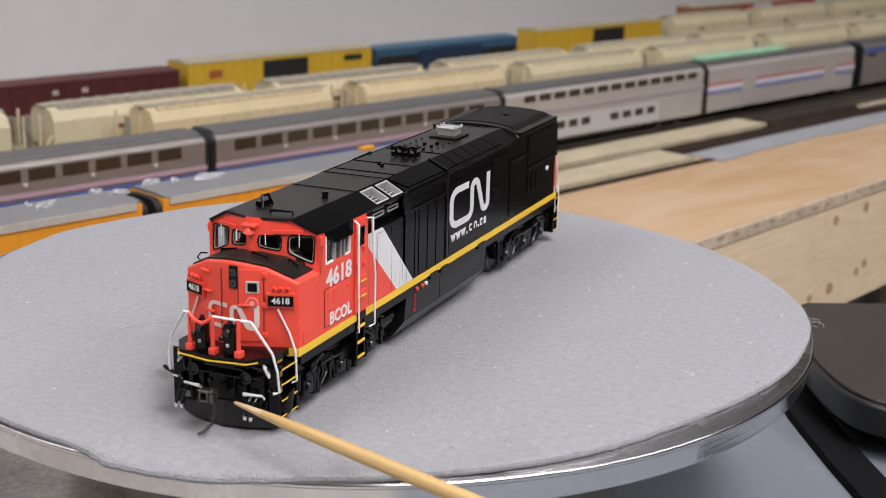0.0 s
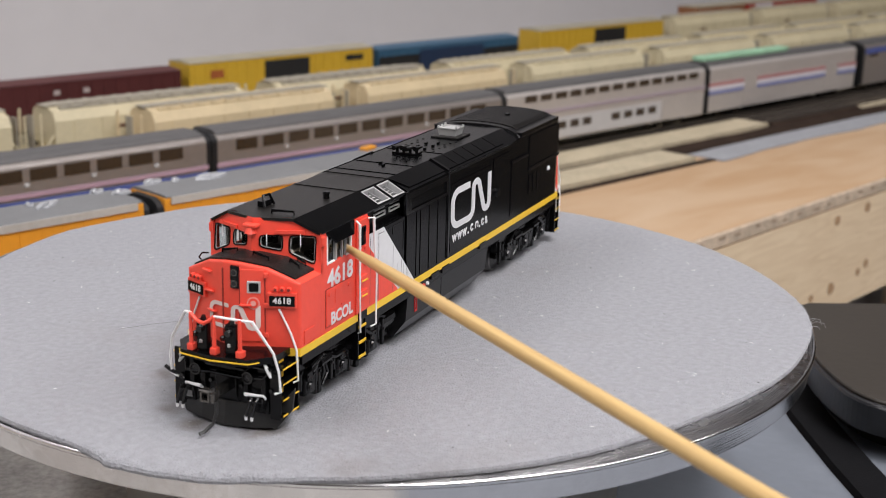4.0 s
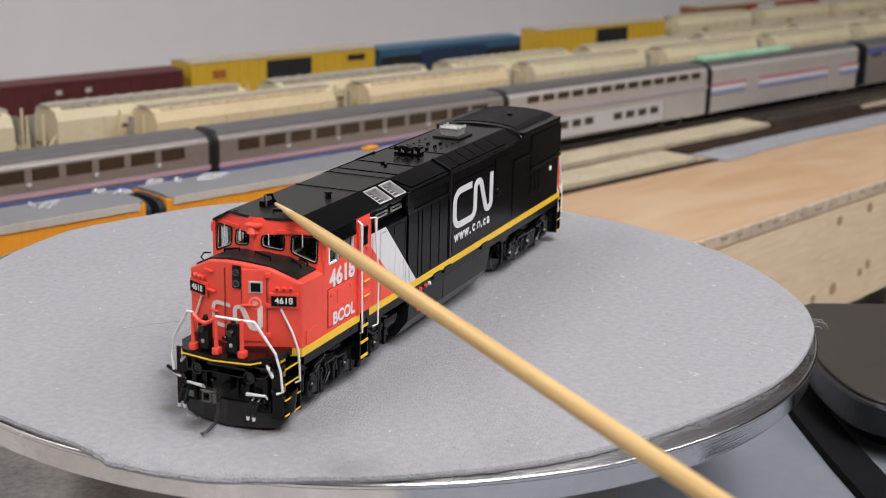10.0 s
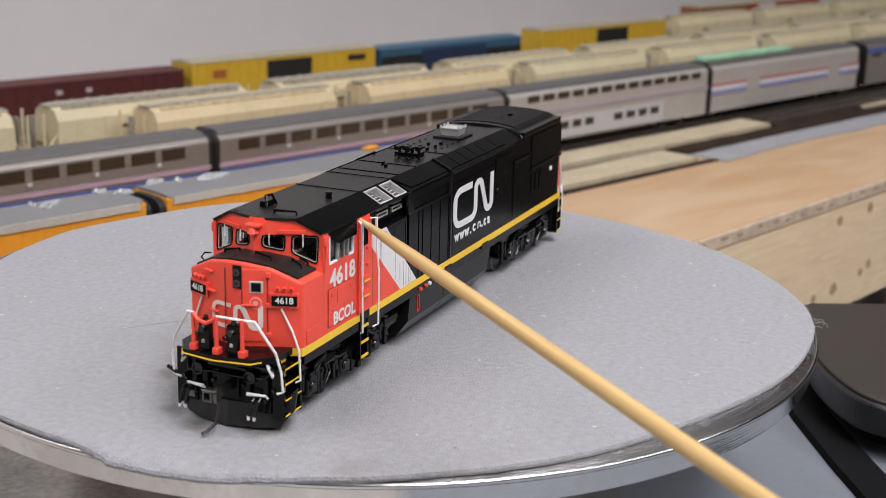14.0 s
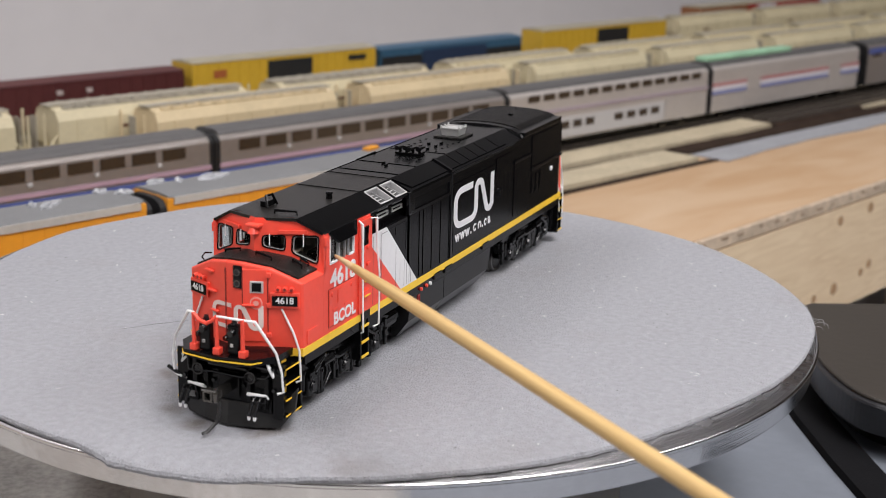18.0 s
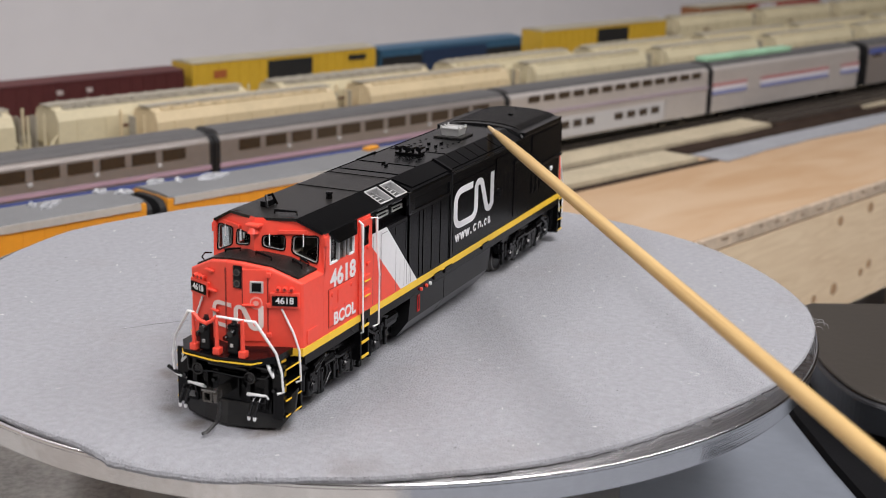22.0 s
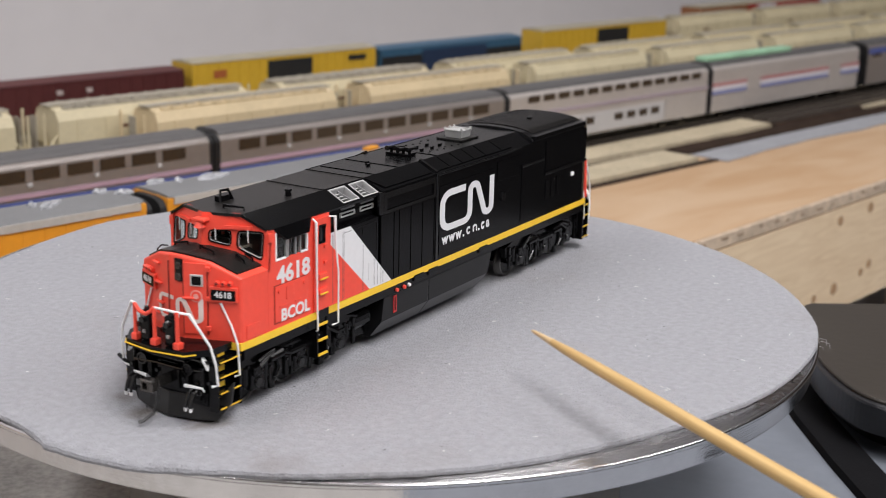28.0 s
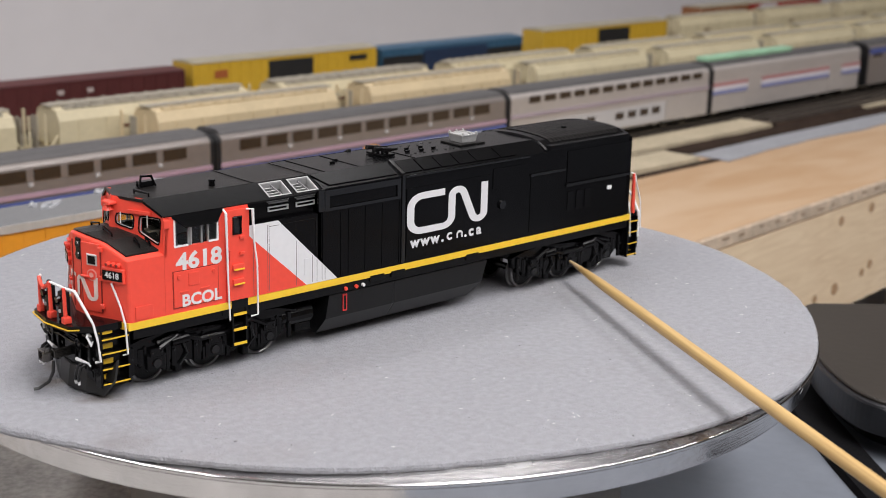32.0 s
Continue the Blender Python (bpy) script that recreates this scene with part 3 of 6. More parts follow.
CARSILVER = mat("silver_car_paint", (0.31, 0.28, 0.262), 0.40, 0.55, vary=0.08, scale=30)
BRIGHTSILVER = mat("bright_silver_car_paint", (0.50, 0.465, 0.44), 0.40, 0.35, vary=0.08, scale=30)
CARROOF = mat("dull_silver_roof", (0.105, 0.102, 0.102), 0.5, 0.2, vary=0.12, scale=30)
CARWIN = mat("brown_tinted_window", (0.045, 0.032, 0.022), 0.25, vary=0.2, scale=30)
PINK = mat("pink_stripe", (0.40, 0.27, 0.34), 0.45, vary=0.05)
BLUE = mat("blue_stripe", (0.07, 0.10, 0.30), 0.45, vary=0.05)
REDSTR = mat("red_stripe", (0.42, 0.20, 0.20), 0.45, vary=0.05)
WHSTR = mat("white_stripe", (0.62, 0.60, 0.64), 0.45, vary=0.05)
BAYPALE = mat("pale_silver_panel", (0.46, 0.45, 0.45), 0.45, vary=0.05)
RUBBER = mat("black_diaphragm", (0.005, 0.005, 0.006), 0.6, vary=0.1)
ORANGE = mat("armour_orange_paint", (0.66, 0.27, 0.02), 0.45, vary=0.07, scale=30)
PALEROOF = mat("pale_grey_roof", (0.165, 0.168, 0.172), 0.5, vary=0.1, scale=40)
CREAM = mat("cream_hopper_paint", (0.62, 0.50, 0.31), 0.5, vary=0.10, scale=25)
CREAM2 = mat("pale_cream_hopper_paint", (0.58, 0.51, 0.34), 0.5, vary=0.10, scale=25)
HATCH = mat("grey_running_board", (0.33, 0.30, 0.24), 0.6, vary=0.2, scale=40)
MAROON = mat("boxcar_maroon", (0.078, 0.015, 0.015), 0.55, vary=0.15, scale=30)
BOXYEL = mat("boxcar_yellow", (0.58, 0.36, 0.03), 0.5, vary=0.08, scale=30)
BOXBLUE = mat("boxcar_blue", (0.035, 0.10, 0.17), 0.5, vary=0.12, scale=30)
BOXBROWN = mat("boxcar_brown", (0.25, 0.10, 0.04), 0.5, vary=0.12, scale=30)
BOXRED = mat("boxcar_red", (0.32, 0.02, 0.02), 0.5, vary=0.12, scale=30)
BOXROOF = mat("galvanised_roof", (0.40, 0.36, 0.26), 0.5, 0.2, vary=0.15, scale=40)
DOORBLK = mat("black_door_paint", (0.016, 0.016, 0.017), 0.5, vary=0.2, scale=40)


def car_section(x, hw, z0, z1, crown, n=5):
    """Closed body section with a rounded roof edge."""
    s = [(x, -hw, z0), (x, -hw, z1)]
    for i in range(1, n):
        t = math.pi / 2 * i / n
        s.append((x, -hw + crown[0] * (1 - math.cos(t)), z1 + crown[1] * math.sin(t)))
    s.append((x, -hw + crown[0], z1 + crown[1]))
    return s + [(px, -py, pz) for px, py, pz in s[::-1]]


def trucks(car, at, wheel=0.0052, base=0.030):
    for x in at:
        t = part("truck_frame", bx(x - base / 2 - 0.004, x + base / 2 + 0.004, -0.0125, 0.0125, 0.004, 0.008, 0.001), UNDER, car)
        for dx in (-base / 2, base / 2):
            part("wheelset", cyl(cyl(bmesh.new(), (x + dx, -0.0098, wheel), (x + dx, -0.0072, wheel), wheel, seg=14), (x + dx, 0.0072, wheel), (x + dx, 0.0098, wheel), wheel, seg=14), DARKMETAL, t)


def passenger_car(a, c, L, windows, stripes, label, side=CARSILVER, roof=CARROOF, top=0.0574, doors=(), lower=(), ends=True, bay=None, drop=0.0085):
    car = empty("passenger_car", lay(a, c, RAIL_Z))
    h = L / 2
    if drop > 0.005:
        part("body", loft(bmesh.new(), [car_section(x, 0.0172, 0.0085, top - 0.0078, (0.006, 0.0048), 5) for x in (-h, h)]), side, car)
        part("roof", loft(bmesh.new(), [car_section(x, 0.0140, top - 0.0060, top - 0.0038, (0.009, 0.0038), 7) for x in (-h + 0.001, h - 0.001)]), roof, car)
    else:
        part("body", loft(bmesh.new(), [car_section(x, 0.0172, 0.0085, top - drop - 0.001, (0.002, 0.0008)) for x in (-h, h)]), side, car)
        part("roof", loft(bmesh.new(), [car_section(x, 0.0169, top - drop, top - drop * 0.76, (0.011, drop * 0.76), 6) for x in (-h + 0.001, h - 0.001)]), roof, car)
    trucks(car, (-h + 0.045, h - 0.045))
    part("underframe", bx(-h + 0.08, h - 0.08, -0.012, 0.012, 0.003, 0.0083, 0.001), UNDER, car)
    for x0, x1, z0, z1, material, name in stripes:
        for sgn in (-1, 1):
            part(name, bx(x0, x1, *sorted((sgn * 0.01722, sgn * 0.0182)), z0, z1), material, car)
    for x0, x1, z0, z1 in windows:
        for sgn in (-1, 1):
            part("window", bx(x0, x1, sgn * 0.01722, sgn * 0.0177, z0, z1, 0.0002), CARWIN, car)
    if len(windows) == 11:
        for k in range(1, 10, 2):
            x = (windows[k][1] + windows[k + 1][0]) / 2
            part("clip", bx(x - 0.0016, x + 0.0016, -0.0186, -0.0172, 0.0385, 0.0410, 0.0004), BAYPALE, car, "pale window clip")
    if bay:
        for sgn in (-1, 1):
            part("lower_bay", bx(bay[0], bay[1], sgn * 0.0160, sgn * 0.0182, bay[2], bay[3], 0.0004), BAYPALE, car, "pale lower-deck panel")
    for x0, x1, z0, z1 in lower:
        for sgn in (-1, 1):
            part("lower_window", bx(x0, x1, sgn * 0.01822, sgn * 0.0186, z0, z1, 0.0002), CARWIN, car)
    for x0, x1, z0, z1 in doors:
        for sgn in (-1, 1):
            part("door", bx(x0, x1, sgn * 0.01722, sgn * 0.0180, z0, z1, 0.0003), side, car)
    if ends:
        for sx in (-1, 1):
            part("diaphragm", loft(bmesh.new(), [car_section(x, 0.0166, 0.008, top - 0.0085, (0.010, 0.0065)) for x in (sx * h, sx * (h + 0.0042))]), RUBBER, car, "black rubber diaphragm")
    return tagged(car, label, "train car", "silver train")


def win_row(x0, x1, n, w, z0, z1):
    p = (x1 - x0) / n
    return [(x0 + p * (i + 0.5) - w / 2, x0 + p * (i + 0.5) + w / 2, z0, z1) for i in range(n)]


wr = win_row(-0.132, 0.128, 11, 0.0185, 0.0420, 0.0498)
st = [(-0.146, 0.146, 0.0320, 0.0348, PINK, "pink_stripe"), (-0.146, 0.146, 0.0272, 0.0302, BLUE, "blue_stripe")]
for a in (0.071, 0.3705):
    passenger_car(a, 0.425, 0.2900, wr, st, "silver coach with brown windows and pink and blue stripes")
passenger_car(0.668, 0.425, 0.2900, win_row(-0.125, 0.135, 13, 0.0150, 0.0450, 0.0508), [(-0.146, 0.146, 0.0335, 0.0365, mat("mauve_stripe", (0.36, 0.30, 0.34), 0.45), "mauve_stripe")],
              "silver double-deck coach with two rows of windows", side=BRIGHTSILVER, lower=win_row(-0.006, 0.068, 4, 0.0125, 0.0180, 0.0245) + win_row(-0.100, -0.030, 4, 0.012, 0.0180, 0.0245), doors=((0.076, 0.090, 0.010, 0.030),), bay=(-0.110, 0.074, 0.0100, 0.0275))
MIDBLUE = mat("mid_blue_stripe", (0.22, 0.24, 0.42), 0.45)
bands = []
for x0, x1 in ((-0.146, -0.0845), (-0.0585, 0.0785), (0.1055, 0.146)):
    bands += [(x0, x1, 0.0340, 0.0375, REDSTR, "red_stripe"), (x0, x1, 0.0300, 0.0338, WHSTR, "white_stripe"), (x0, x1, 0.0260, 0.0298, MIDBLUE, "blue_stripe")]
passenger_car(0.9675, 0.425, 0.2900, [(-0.080, -0.074, 0.034, 0.040), (-0.069, -0.063, 0.034, 0.040), (0.083, 0.089, 0.034, 0.040), (0.095, 0.101, 0.034, 0.040)], bands,
              "silver baggage car with red, white and blue stripes", side=BRIGHTSILVER, doors=((-0.084, -0.059, 0.011, 0.042), (0.079, 0.105, 0.011, 0.042)))
passenger_car(1.235, 0.425, 0.20, [(-0.09, -0.07, 0.04, 0.05)], [(-0.099, 0.02, 0.044, 0.050, BLUE, "blue_stripe")], "silver and dark blue locomotive at the head of the train")
LETTERBOARD = mat("pale_letterboard", (0.42, 0.40, 0.37), 0.5)
for a, L in ((-0.067, 0.280), (0.2286, 0.284)):
    car = passenger_car(a, 0.283, L, [], [(-L / 2 + 0.004, L / 2 - 0.004, 0.0526, 0.0566, LETTERBOARD, "pale_band")], "orange coach with a grey roof", side=ORANGE, roof=PALEROOF, top=0.0580, drop=0.0018)
    for k in range(22):
        x = -L / 2 + 0.012 + k * (L - 0.024) / 21
        part("rivet_strip", bx(x - 0.0004, x + 0.0004, -0.01745, -0.01722, 0.012, 0.0520), ORANGE, car)
    car["group"] = "orange coaches"


MARKBROWN = mat("brown_lettering", (0.16, 0.08, 0.05), 0.6)


def hopper(a, c, L, material, label, roofmat=None):
    car = empty("covered_hopper", lay(a, c, RAIL_Z))
    h = L / 2
    b = h - 0.017
    sec = [(0.012, 0.010), (0.0172, 0.020), (0.0176, 0.030), (0.0172, 0.046), (0.0135, 0.0535), (0.006, 0.0555)]

    def ring(x, cut):
        s = [(x, -y, max(z, cut)) for y, z in sec]
        return s + [(px, -py, pz) for px, py, pz in s[::-1]]
    part("body", loft(bmesh.new(), [ring(-b - 0.004, 0.028), ring(-b + 0.012, 0.010), ring(b - 0.012, 0.010), ring(b + 0.004, 0.028)]), material, car)
    for i in range(3):
        x = (i - 1) * b * 0.6
        part("hopper_bay", loft(bmesh.new(), [[(x - 0.02, -0.012, 0.0105), (x + 0.02, -0.012, 0.0105), (x + 0.02, 0.012, 0.0105), (x - 0.02, 0.012, 0.0105)],
                                              [(x - 0.006, -0.006, 0.004), (x + 0.006, -0.006, 0.004), (x + 0.006, 0.006, 0.004), (x - 0.006, 0.006, 0.004)]]), material, car)
    part("running_board", bx(-b - 0.006, b + 0.006, -0.0058, 0.0058, 0.0562, 0.0571), HATCH, car, "grey walkway along the roof")
    for sy in (-1, 1):
        part("trough_hatch", bx(-b * 0.96, b * 0.96, sy * 0.0105 - 0.0022, sy * 0.0105 + 0.0022, 0.0535, 0.0563, 0.0006), roofmat or material, car)
        for i in range(12):
            x = -b * 0.93 + 1.86 * b * (i + 0.5) / 12
            part("hatch_clamp", bx(x - 0.0008, x + 0.0008, sy * 0.0105 - 0.0030, sy * 0.0105 + 0.0030, 0.0545, 0.0569), roofmat or material, car)
        part("side_sill", bx(-h, h, sy * 0.0165 - 0.0008, sy * 0.0165 + 0.0008, 0.0205, 0.0235), material, car)
        for i in range(7):
            x = -b + 2 * b * (i + 0.5) / 7
            part("rib", bx(x - 0.0006, x + 0.0006, sy * 0.0176 - 0.0005, sy * 0.0176 + 0.0005, 0.024, 0.046), material, car)
    part("marking", bx(-0.034, -0.020, -0.0182, -0.0177, 0.0365, 0.0392), MARKBROWN, car, "dark bar of lettering")
    for sx in (-1, 1):
        x = sx * (h - 0.002)
        part("end_platform", bx(min(x, x - sx * 0.018), max(x, x - sx * 0.018), -0.0165, 0.0165, 0.0190, 0.0202), material, car)
        for y in (-0.0158, 0.0158):
            part("corner_post", bx(x - 0.0008, x + 0.0008, y - 0.0008, y + 0.0008, 0.0202, 0.0530), material, car)
            part("brace", tube(bmesh.new(), [(x, y, 0.022), (x - sx * 0.020, y * 0.8, 0.046)], 0.0008, 5), material, car)
        part("end_ladder", bx(x - 0.0006, x + 0.0006, -0.004, 0.004, 0.0202, 0.0500), HATCH, car)
        part("coupler", bx(min(sx * h, sx * (h + 0.006)), max(sx * h, sx * (h + 0.006)), -0.0015, 0.0015, 0.008, 0.0115), DARKMETAL, car)
    trucks(car, (-h + 0.022, h - 0.022), base=0.020)
    return tagged(car, label, "hopper car", "hopper cars")


for i in range(0, 8):
    hopper(0.333 + i * 0.216 + (0.0 if i < 4 else 0.003), 0.530, 0.204, CREAM if i < 2 else CREAM2, "cream covered hopper car with a grey roof walk")
for i in range(-2, 7):
    hopper(0.277 + i * 0.213, 0.577, 0.204, CREAM2, "pale cream covered hopper car with a grey roof walk", HATCH if i < 2 else None)


def boxcar(a, c, L, material, label, door=None, doormat=None, top=0.058, marks=(), roofmat=None):
    car = empty("boxcar", lay(a, c, RAIL_Z))
    h = L / 2
    part("body", bx(-h, h, -0.0170, 0.0170, 0.012, top - 0.003, 0.0004), material, car)
    part("roof", loft(bmesh.new(), [[(x, -0.0175, top - 0.0029), (x, -0.0175, top - 0.0022), (x, 0, top), (x, 0.0175, top - 0.0022), (x, 0.0175, top - 0.0029)] for x in (-h, h)]), roofmat or BOXROOF, car)
    n = int(L / 0.012)
    for i in range(n):
        x = -h + L * (i + 0.5) / n
        if door and door[0] - 0.003 < x < door[1] + 0.003:
            continue
        for sy in (-1, 1):
            part("rib", bx(x - 0.0009, x + 0.0009, sy * 0.0170, sy * 0.0176, 0.014, top - 0.004), material, car)
    if door:
        for sy in (-1, 1):
            part("door", bx(door[0], door[1], sy * 0.0170, sy * 0.0184, 0.013, top - 0.006, 0.0003), doormat or material, car)
    for x0, x1, z0, z1, m in marks:
        part("marking", bx(x0, x1, -0.0179, -0.0177, z0, z1), m, car)
    part("sill", bx(-h, h, -0.0155, 0.0155, 0.0095, 0.0118), UNDER, car)
    for sx in (-1, 1):
        part("coupler", bx(min(sx * h, sx * (h + 0.006)), max(sx * h, sx * (h + 0.006)), -0.0015, 0.0015, 0.008, 0.0115), DARKMETAL, car)
    trucks(car, (-h + 0.024, h - 0.024), base=0.022)
    return tagged(car, label, "boxcar", "boxcars")


DULLMARK = mat("faded_white_mark", (0.45, 0.38, 0.36), 0.6)
boxcar(0.284, 0.725, 0.238, MAROON, "dark maroon boxcar with ribbed sides", marks=((-0.013, -0.007, 0.0395, 0.0436, DULLMARK), (0.016, 0.022, 0.0395, 0.0436, DULLMARK)), roofmat=MAROON, top=0.0530)
boxcar(0.032, 0.725, 0.238, MAROON, "dark maroon boxcar with ribbed sides", roofmat=MAROON, top=0.0505)
boxcar(0.528, 0.725, 0.231, BOXYEL, "yellow boxcar with a black sliding door", door=(-0.0275, 0.0285), doormat=DOORBLK, marks=((-0.092, -0.077, 0.040, 0.0475, mat("rust_red_mark", (0.35, 0.10, 0.03), 0.5)), (0.077, 0.101, 0.0445, 0.050, DOORBLK), (-0.016, -0.005, 0.0405, 0.0455, HATCH), (0.010, 0.020, 0.0405, 0.0455, HATCH)))
boxcar(0.762, 0.725, 0.222, BOXBLUE, "blue boxcar with black lower sides", door=(-0.05, 0.05), doormat=mat("dark_blue_panel", (0.015, 0.03, 0.07), 0.5), roofmat=BOXBLUE, top=0.054, marks=((-0.110, -0.051, 0.0125, 0.0440, DOORBLK), (0.051, 0.110, 0.0125, 0.0430, DOORBLK), (-0.040, -0.030, 0.038, 0.043, DULLMARK), (0.000, 0.008, 0.036, 0.042, DULLMARK)))
boxcar(1.034, 0.725, 0.246, BOXYEL, "yellow boxcar with a black sliding door", door=(-0.020, 0.041), doormat=DOORBLK)
for i in range(3):
    hopper(1.275 + 0.214 * i, 0.725, 0.204, CREAM2, "pale cream covered hopper car with a grey roof walk")
boxcar(1.405, 0.800, 0.126, BOXBROWN, "brown boxcar against the wall")
boxcar(1.575, 0.800, 0.20, BOXRED, "red boxcar against the wall", marks=((-0.081, -0.033, 0.045, 0.054, WHSTR),))

green = part("green_strip", bx(-0.080, 0.080, -0.006, 0.008, 0, 0.0045, 0.001), mat("pale_green_plastic", (0.32, 0.55, 0.37), 0.4, vary=0.25, scale=60))
green.matrix_world = lay(0.905, 0.425, -0.0254)
tagged(green, "translucent pale green plastic strip on the baggage car roof", "plastic strip")

# clear plastic parts left on the orange coaches' roofs
CLEAR = mat("milky_clear_plastic", (0.36, 0.37, 0.39), 0.25, vary=0.3, scale=90)
for a, c, ln, w, turn in ((0.0625, 0.2960, 0.012, 0.007, 30), (0.0725, 0.2870, 0.014, 0.009, 25), (0.0190, 0.2905, 0.008, 0.005, 40), (0.0270, 0.2860, 0.022, 0.008, 35), (0.1000, 0.2975, 0.016, 0.008, 20), (0.1125, 0.2930, 0.010, 0.006, 45), (0.1355, 0.2900, 0.026, 0.011, 10)):
    bm = bmesh.new()
    random.seed(int(a * 1e4))
    n = 12
    for z0, z1, k0, k1 in ((0.0, 0.0016, 1.0, 0.9), (0.0016, 0.0030, 0.55, 0.35)):
        rad = [random.uniform(0.8, 1.15) for _ in range(n)]
        loft(bm, [[(ln / 2 * k * rad[i] * math.cos(2 * math.pi * i / n) - (0.2 * ln if z0 else 0), w / 2 * k * rad[i] * math.sin(2 * math.pi * i / n), z) for i in range(n)] for z, k in ((z0, k0), (z1, k1))])
    ob = part("clear_window_strip", bm, CLEAR)
    ob.matrix_world = lay(a, c, -0.0256, turn)
    tagged(ob, "loose scrap of milky clear plastic glazing", "plastic part", "loose glazing")
bit = part("orange_scrap", bx(-0.006, 0.006, -0.003, 0.003, 0, 0.0026, 0.0008), ORANGE)
bit.matrix_world = lay(0.262, 0.294, -0.0256, 15)
tagged(bit, "small orange plastic scrap on the coach roof", "plastic part")

bar = part("black_strap", loft(bmesh.new(), [[(x - 0.009, y, 0), (x + 0.009, y, 0), (x + 0.008, y, 0.003), (x - 0.008, y, 0.003)] for x, y in ((0.1905, 0.115), (0.1875, 0.06), (0.1885, 0.01), (0.191, -0.04), (0.195, -0.12))]), mat("black_webbing", (0.006, 0.006, 0.007), 0.8, vary=0.2, scale=80, bump=0.3, spec=0.1))
bar.matrix_world = pose(0, 0, BENCH_Z + 0.0002)
tagged(bar, "flat black strap lying on the bench", "strap")


# ---- the model locomotive, in millimetres; its front is +x and its left side +y ----
loco = empty("model_locomotive", pose(0, 0, 0))
tagged(loco, "orange-red and black model diesel locomotive with a yellow sill stripe", "model train")


def lp(name, bm, material, parent=None, label="", smooth=False):
    return part(name, bm, material, parent or loco, label, 0.001, smooth)


CHEEK = mat("mid_grey_plastic", (0.26, 0.26, 0.26), 0.45)
# tray floor colour: the shade inside the intake is put into it
DARKTRAY = mat("shaded_grey_plastic", (0.06, 0.06, 0.06), 0.5)
INTAKE = mat("pale_grey_plastic", (0.40, 0.40, 0.40), 0.45, vary=0.05)
mat_dark_red = mat("dark_red_lens", (0.20, 0.015, 0.012), 0.3)
# gaps are raised strips; the groove's shade is put into these two colours
SEAM = mat("shaded_panel_gap", (0.10, 0.09, 0.09), 0.6)
GAPRED = mat("shaded_red_gap", (0.22, 0.018, 0.012), 0.6)
HW = 17.8


def nose_z(y):
    y = abs(y)
    return 46.6 - y * 1.9 / 9.3 if y < 9.3 else 44.7 - (y - 9.3) * 4.1 / 8.5


def nose_x(y):
    return 115.2 if abs(y) < 2.5 else 115.2 - (abs(y) - 2.5) * 0.40


def cab_x(y, z):
    return 105.0 - abs(y) * 0.45 - 0.10 * (z - 44.0)


def mirror(pts):
    return pts + [(x, -y, z) for x, y, z in pts[::-1]]


# nose: a shallow wedge with sloping shoulders
ys = [17.8, 9.3, 2.5, -2.5, -9.3, -17.8]
bm = bmesh.new()
ft, fb, bt, bb = ([bm.verts.new(p) for p in row] for row in (
    [(nose_x(y), y, nose_z(y)) for y in ys], [(nose_x(y), y, 22.3) for y in ys], [(97.35, y, nose_z(y)) for y in ys], [(97.35, y, 22.3) for y in ys]))
for i in range(5):
    bm.faces.new((fb[i], fb[i + 1], ft[i + 1], ft[i]))
    bm.faces.new((ft[i], ft[i + 1], bt[i + 1], bt[i]))
    bm.faces.new((bb[i], bb[i + 1], fb[i + 1], fb[i]))
    bm.faces.new((bt[i], bt[i + 1], bb[i + 1], bb[i]))
bm.faces.new((fb[0], ft[0], bt[0], bb[0]))
bm.faces.new((fb[5], ft[5], bt[5], bb[5]))
bm.edges.ensure_lookup_table()
soft_edges = [e for e in bm.edges if all(v in ft for v in e.verts) or {v.co.y for v in e.verts} in ({17.8}, {-17.8}) and all(v.co.x > 106 or v.co.z > 30 and v.co.x > 97 for v in e.verts)]
soft_edges += [e for e in bm.edges if all(abs(abs(v.co.y) - 17.8) < 0.01 and v.co.x > 106 for v in e.verts) and e not in soft_edges]
bmesh.ops.bevel(bm, geom=soft_edges, offset=0.55, segments=2, affect="EDGES", profile=0.5)
nose = lp("nose", bm, RED, None, "orange-red wedge-shaped nose")


def grid_sheet(bm, pt, ni, nj, holes, off):
    """Thick sheet on points pt(i, j), with open cells."""
    off = Vector(off)
    f = {(i, j): bm.verts.new(pt(i, j)) for i in range(ni) for j in range(nj)}
    b = {k: bm.verts.new(v.co + off) for k, v in f.items()}
    solid = {(i, j) for i in range(ni - 1) for j in range(nj - 1)} - set(holes)
    for i, j in solid:
        bm.faces.new((f[i, j], f[i + 1, j], f[i + 1, j + 1], f[i, j + 1]))
        bm.faces.new((b[i, j], b[i, j + 1], b[i + 1, j + 1], b[i + 1, j]))
        for d, p, q in (((-1, 0), (i, j), (i, j + 1)), ((1, 0), (i + 1, j), (i + 1, j + 1)), ((0, -1), (i, j), (i + 1, j)), ((0, 1), (i, j + 1), (i + 1, j + 1))):
            if (i + d[0], j + d[1]) not in solid:
                bm.faces.new((f[p], f[q], b[q], b[p]))
    return bm


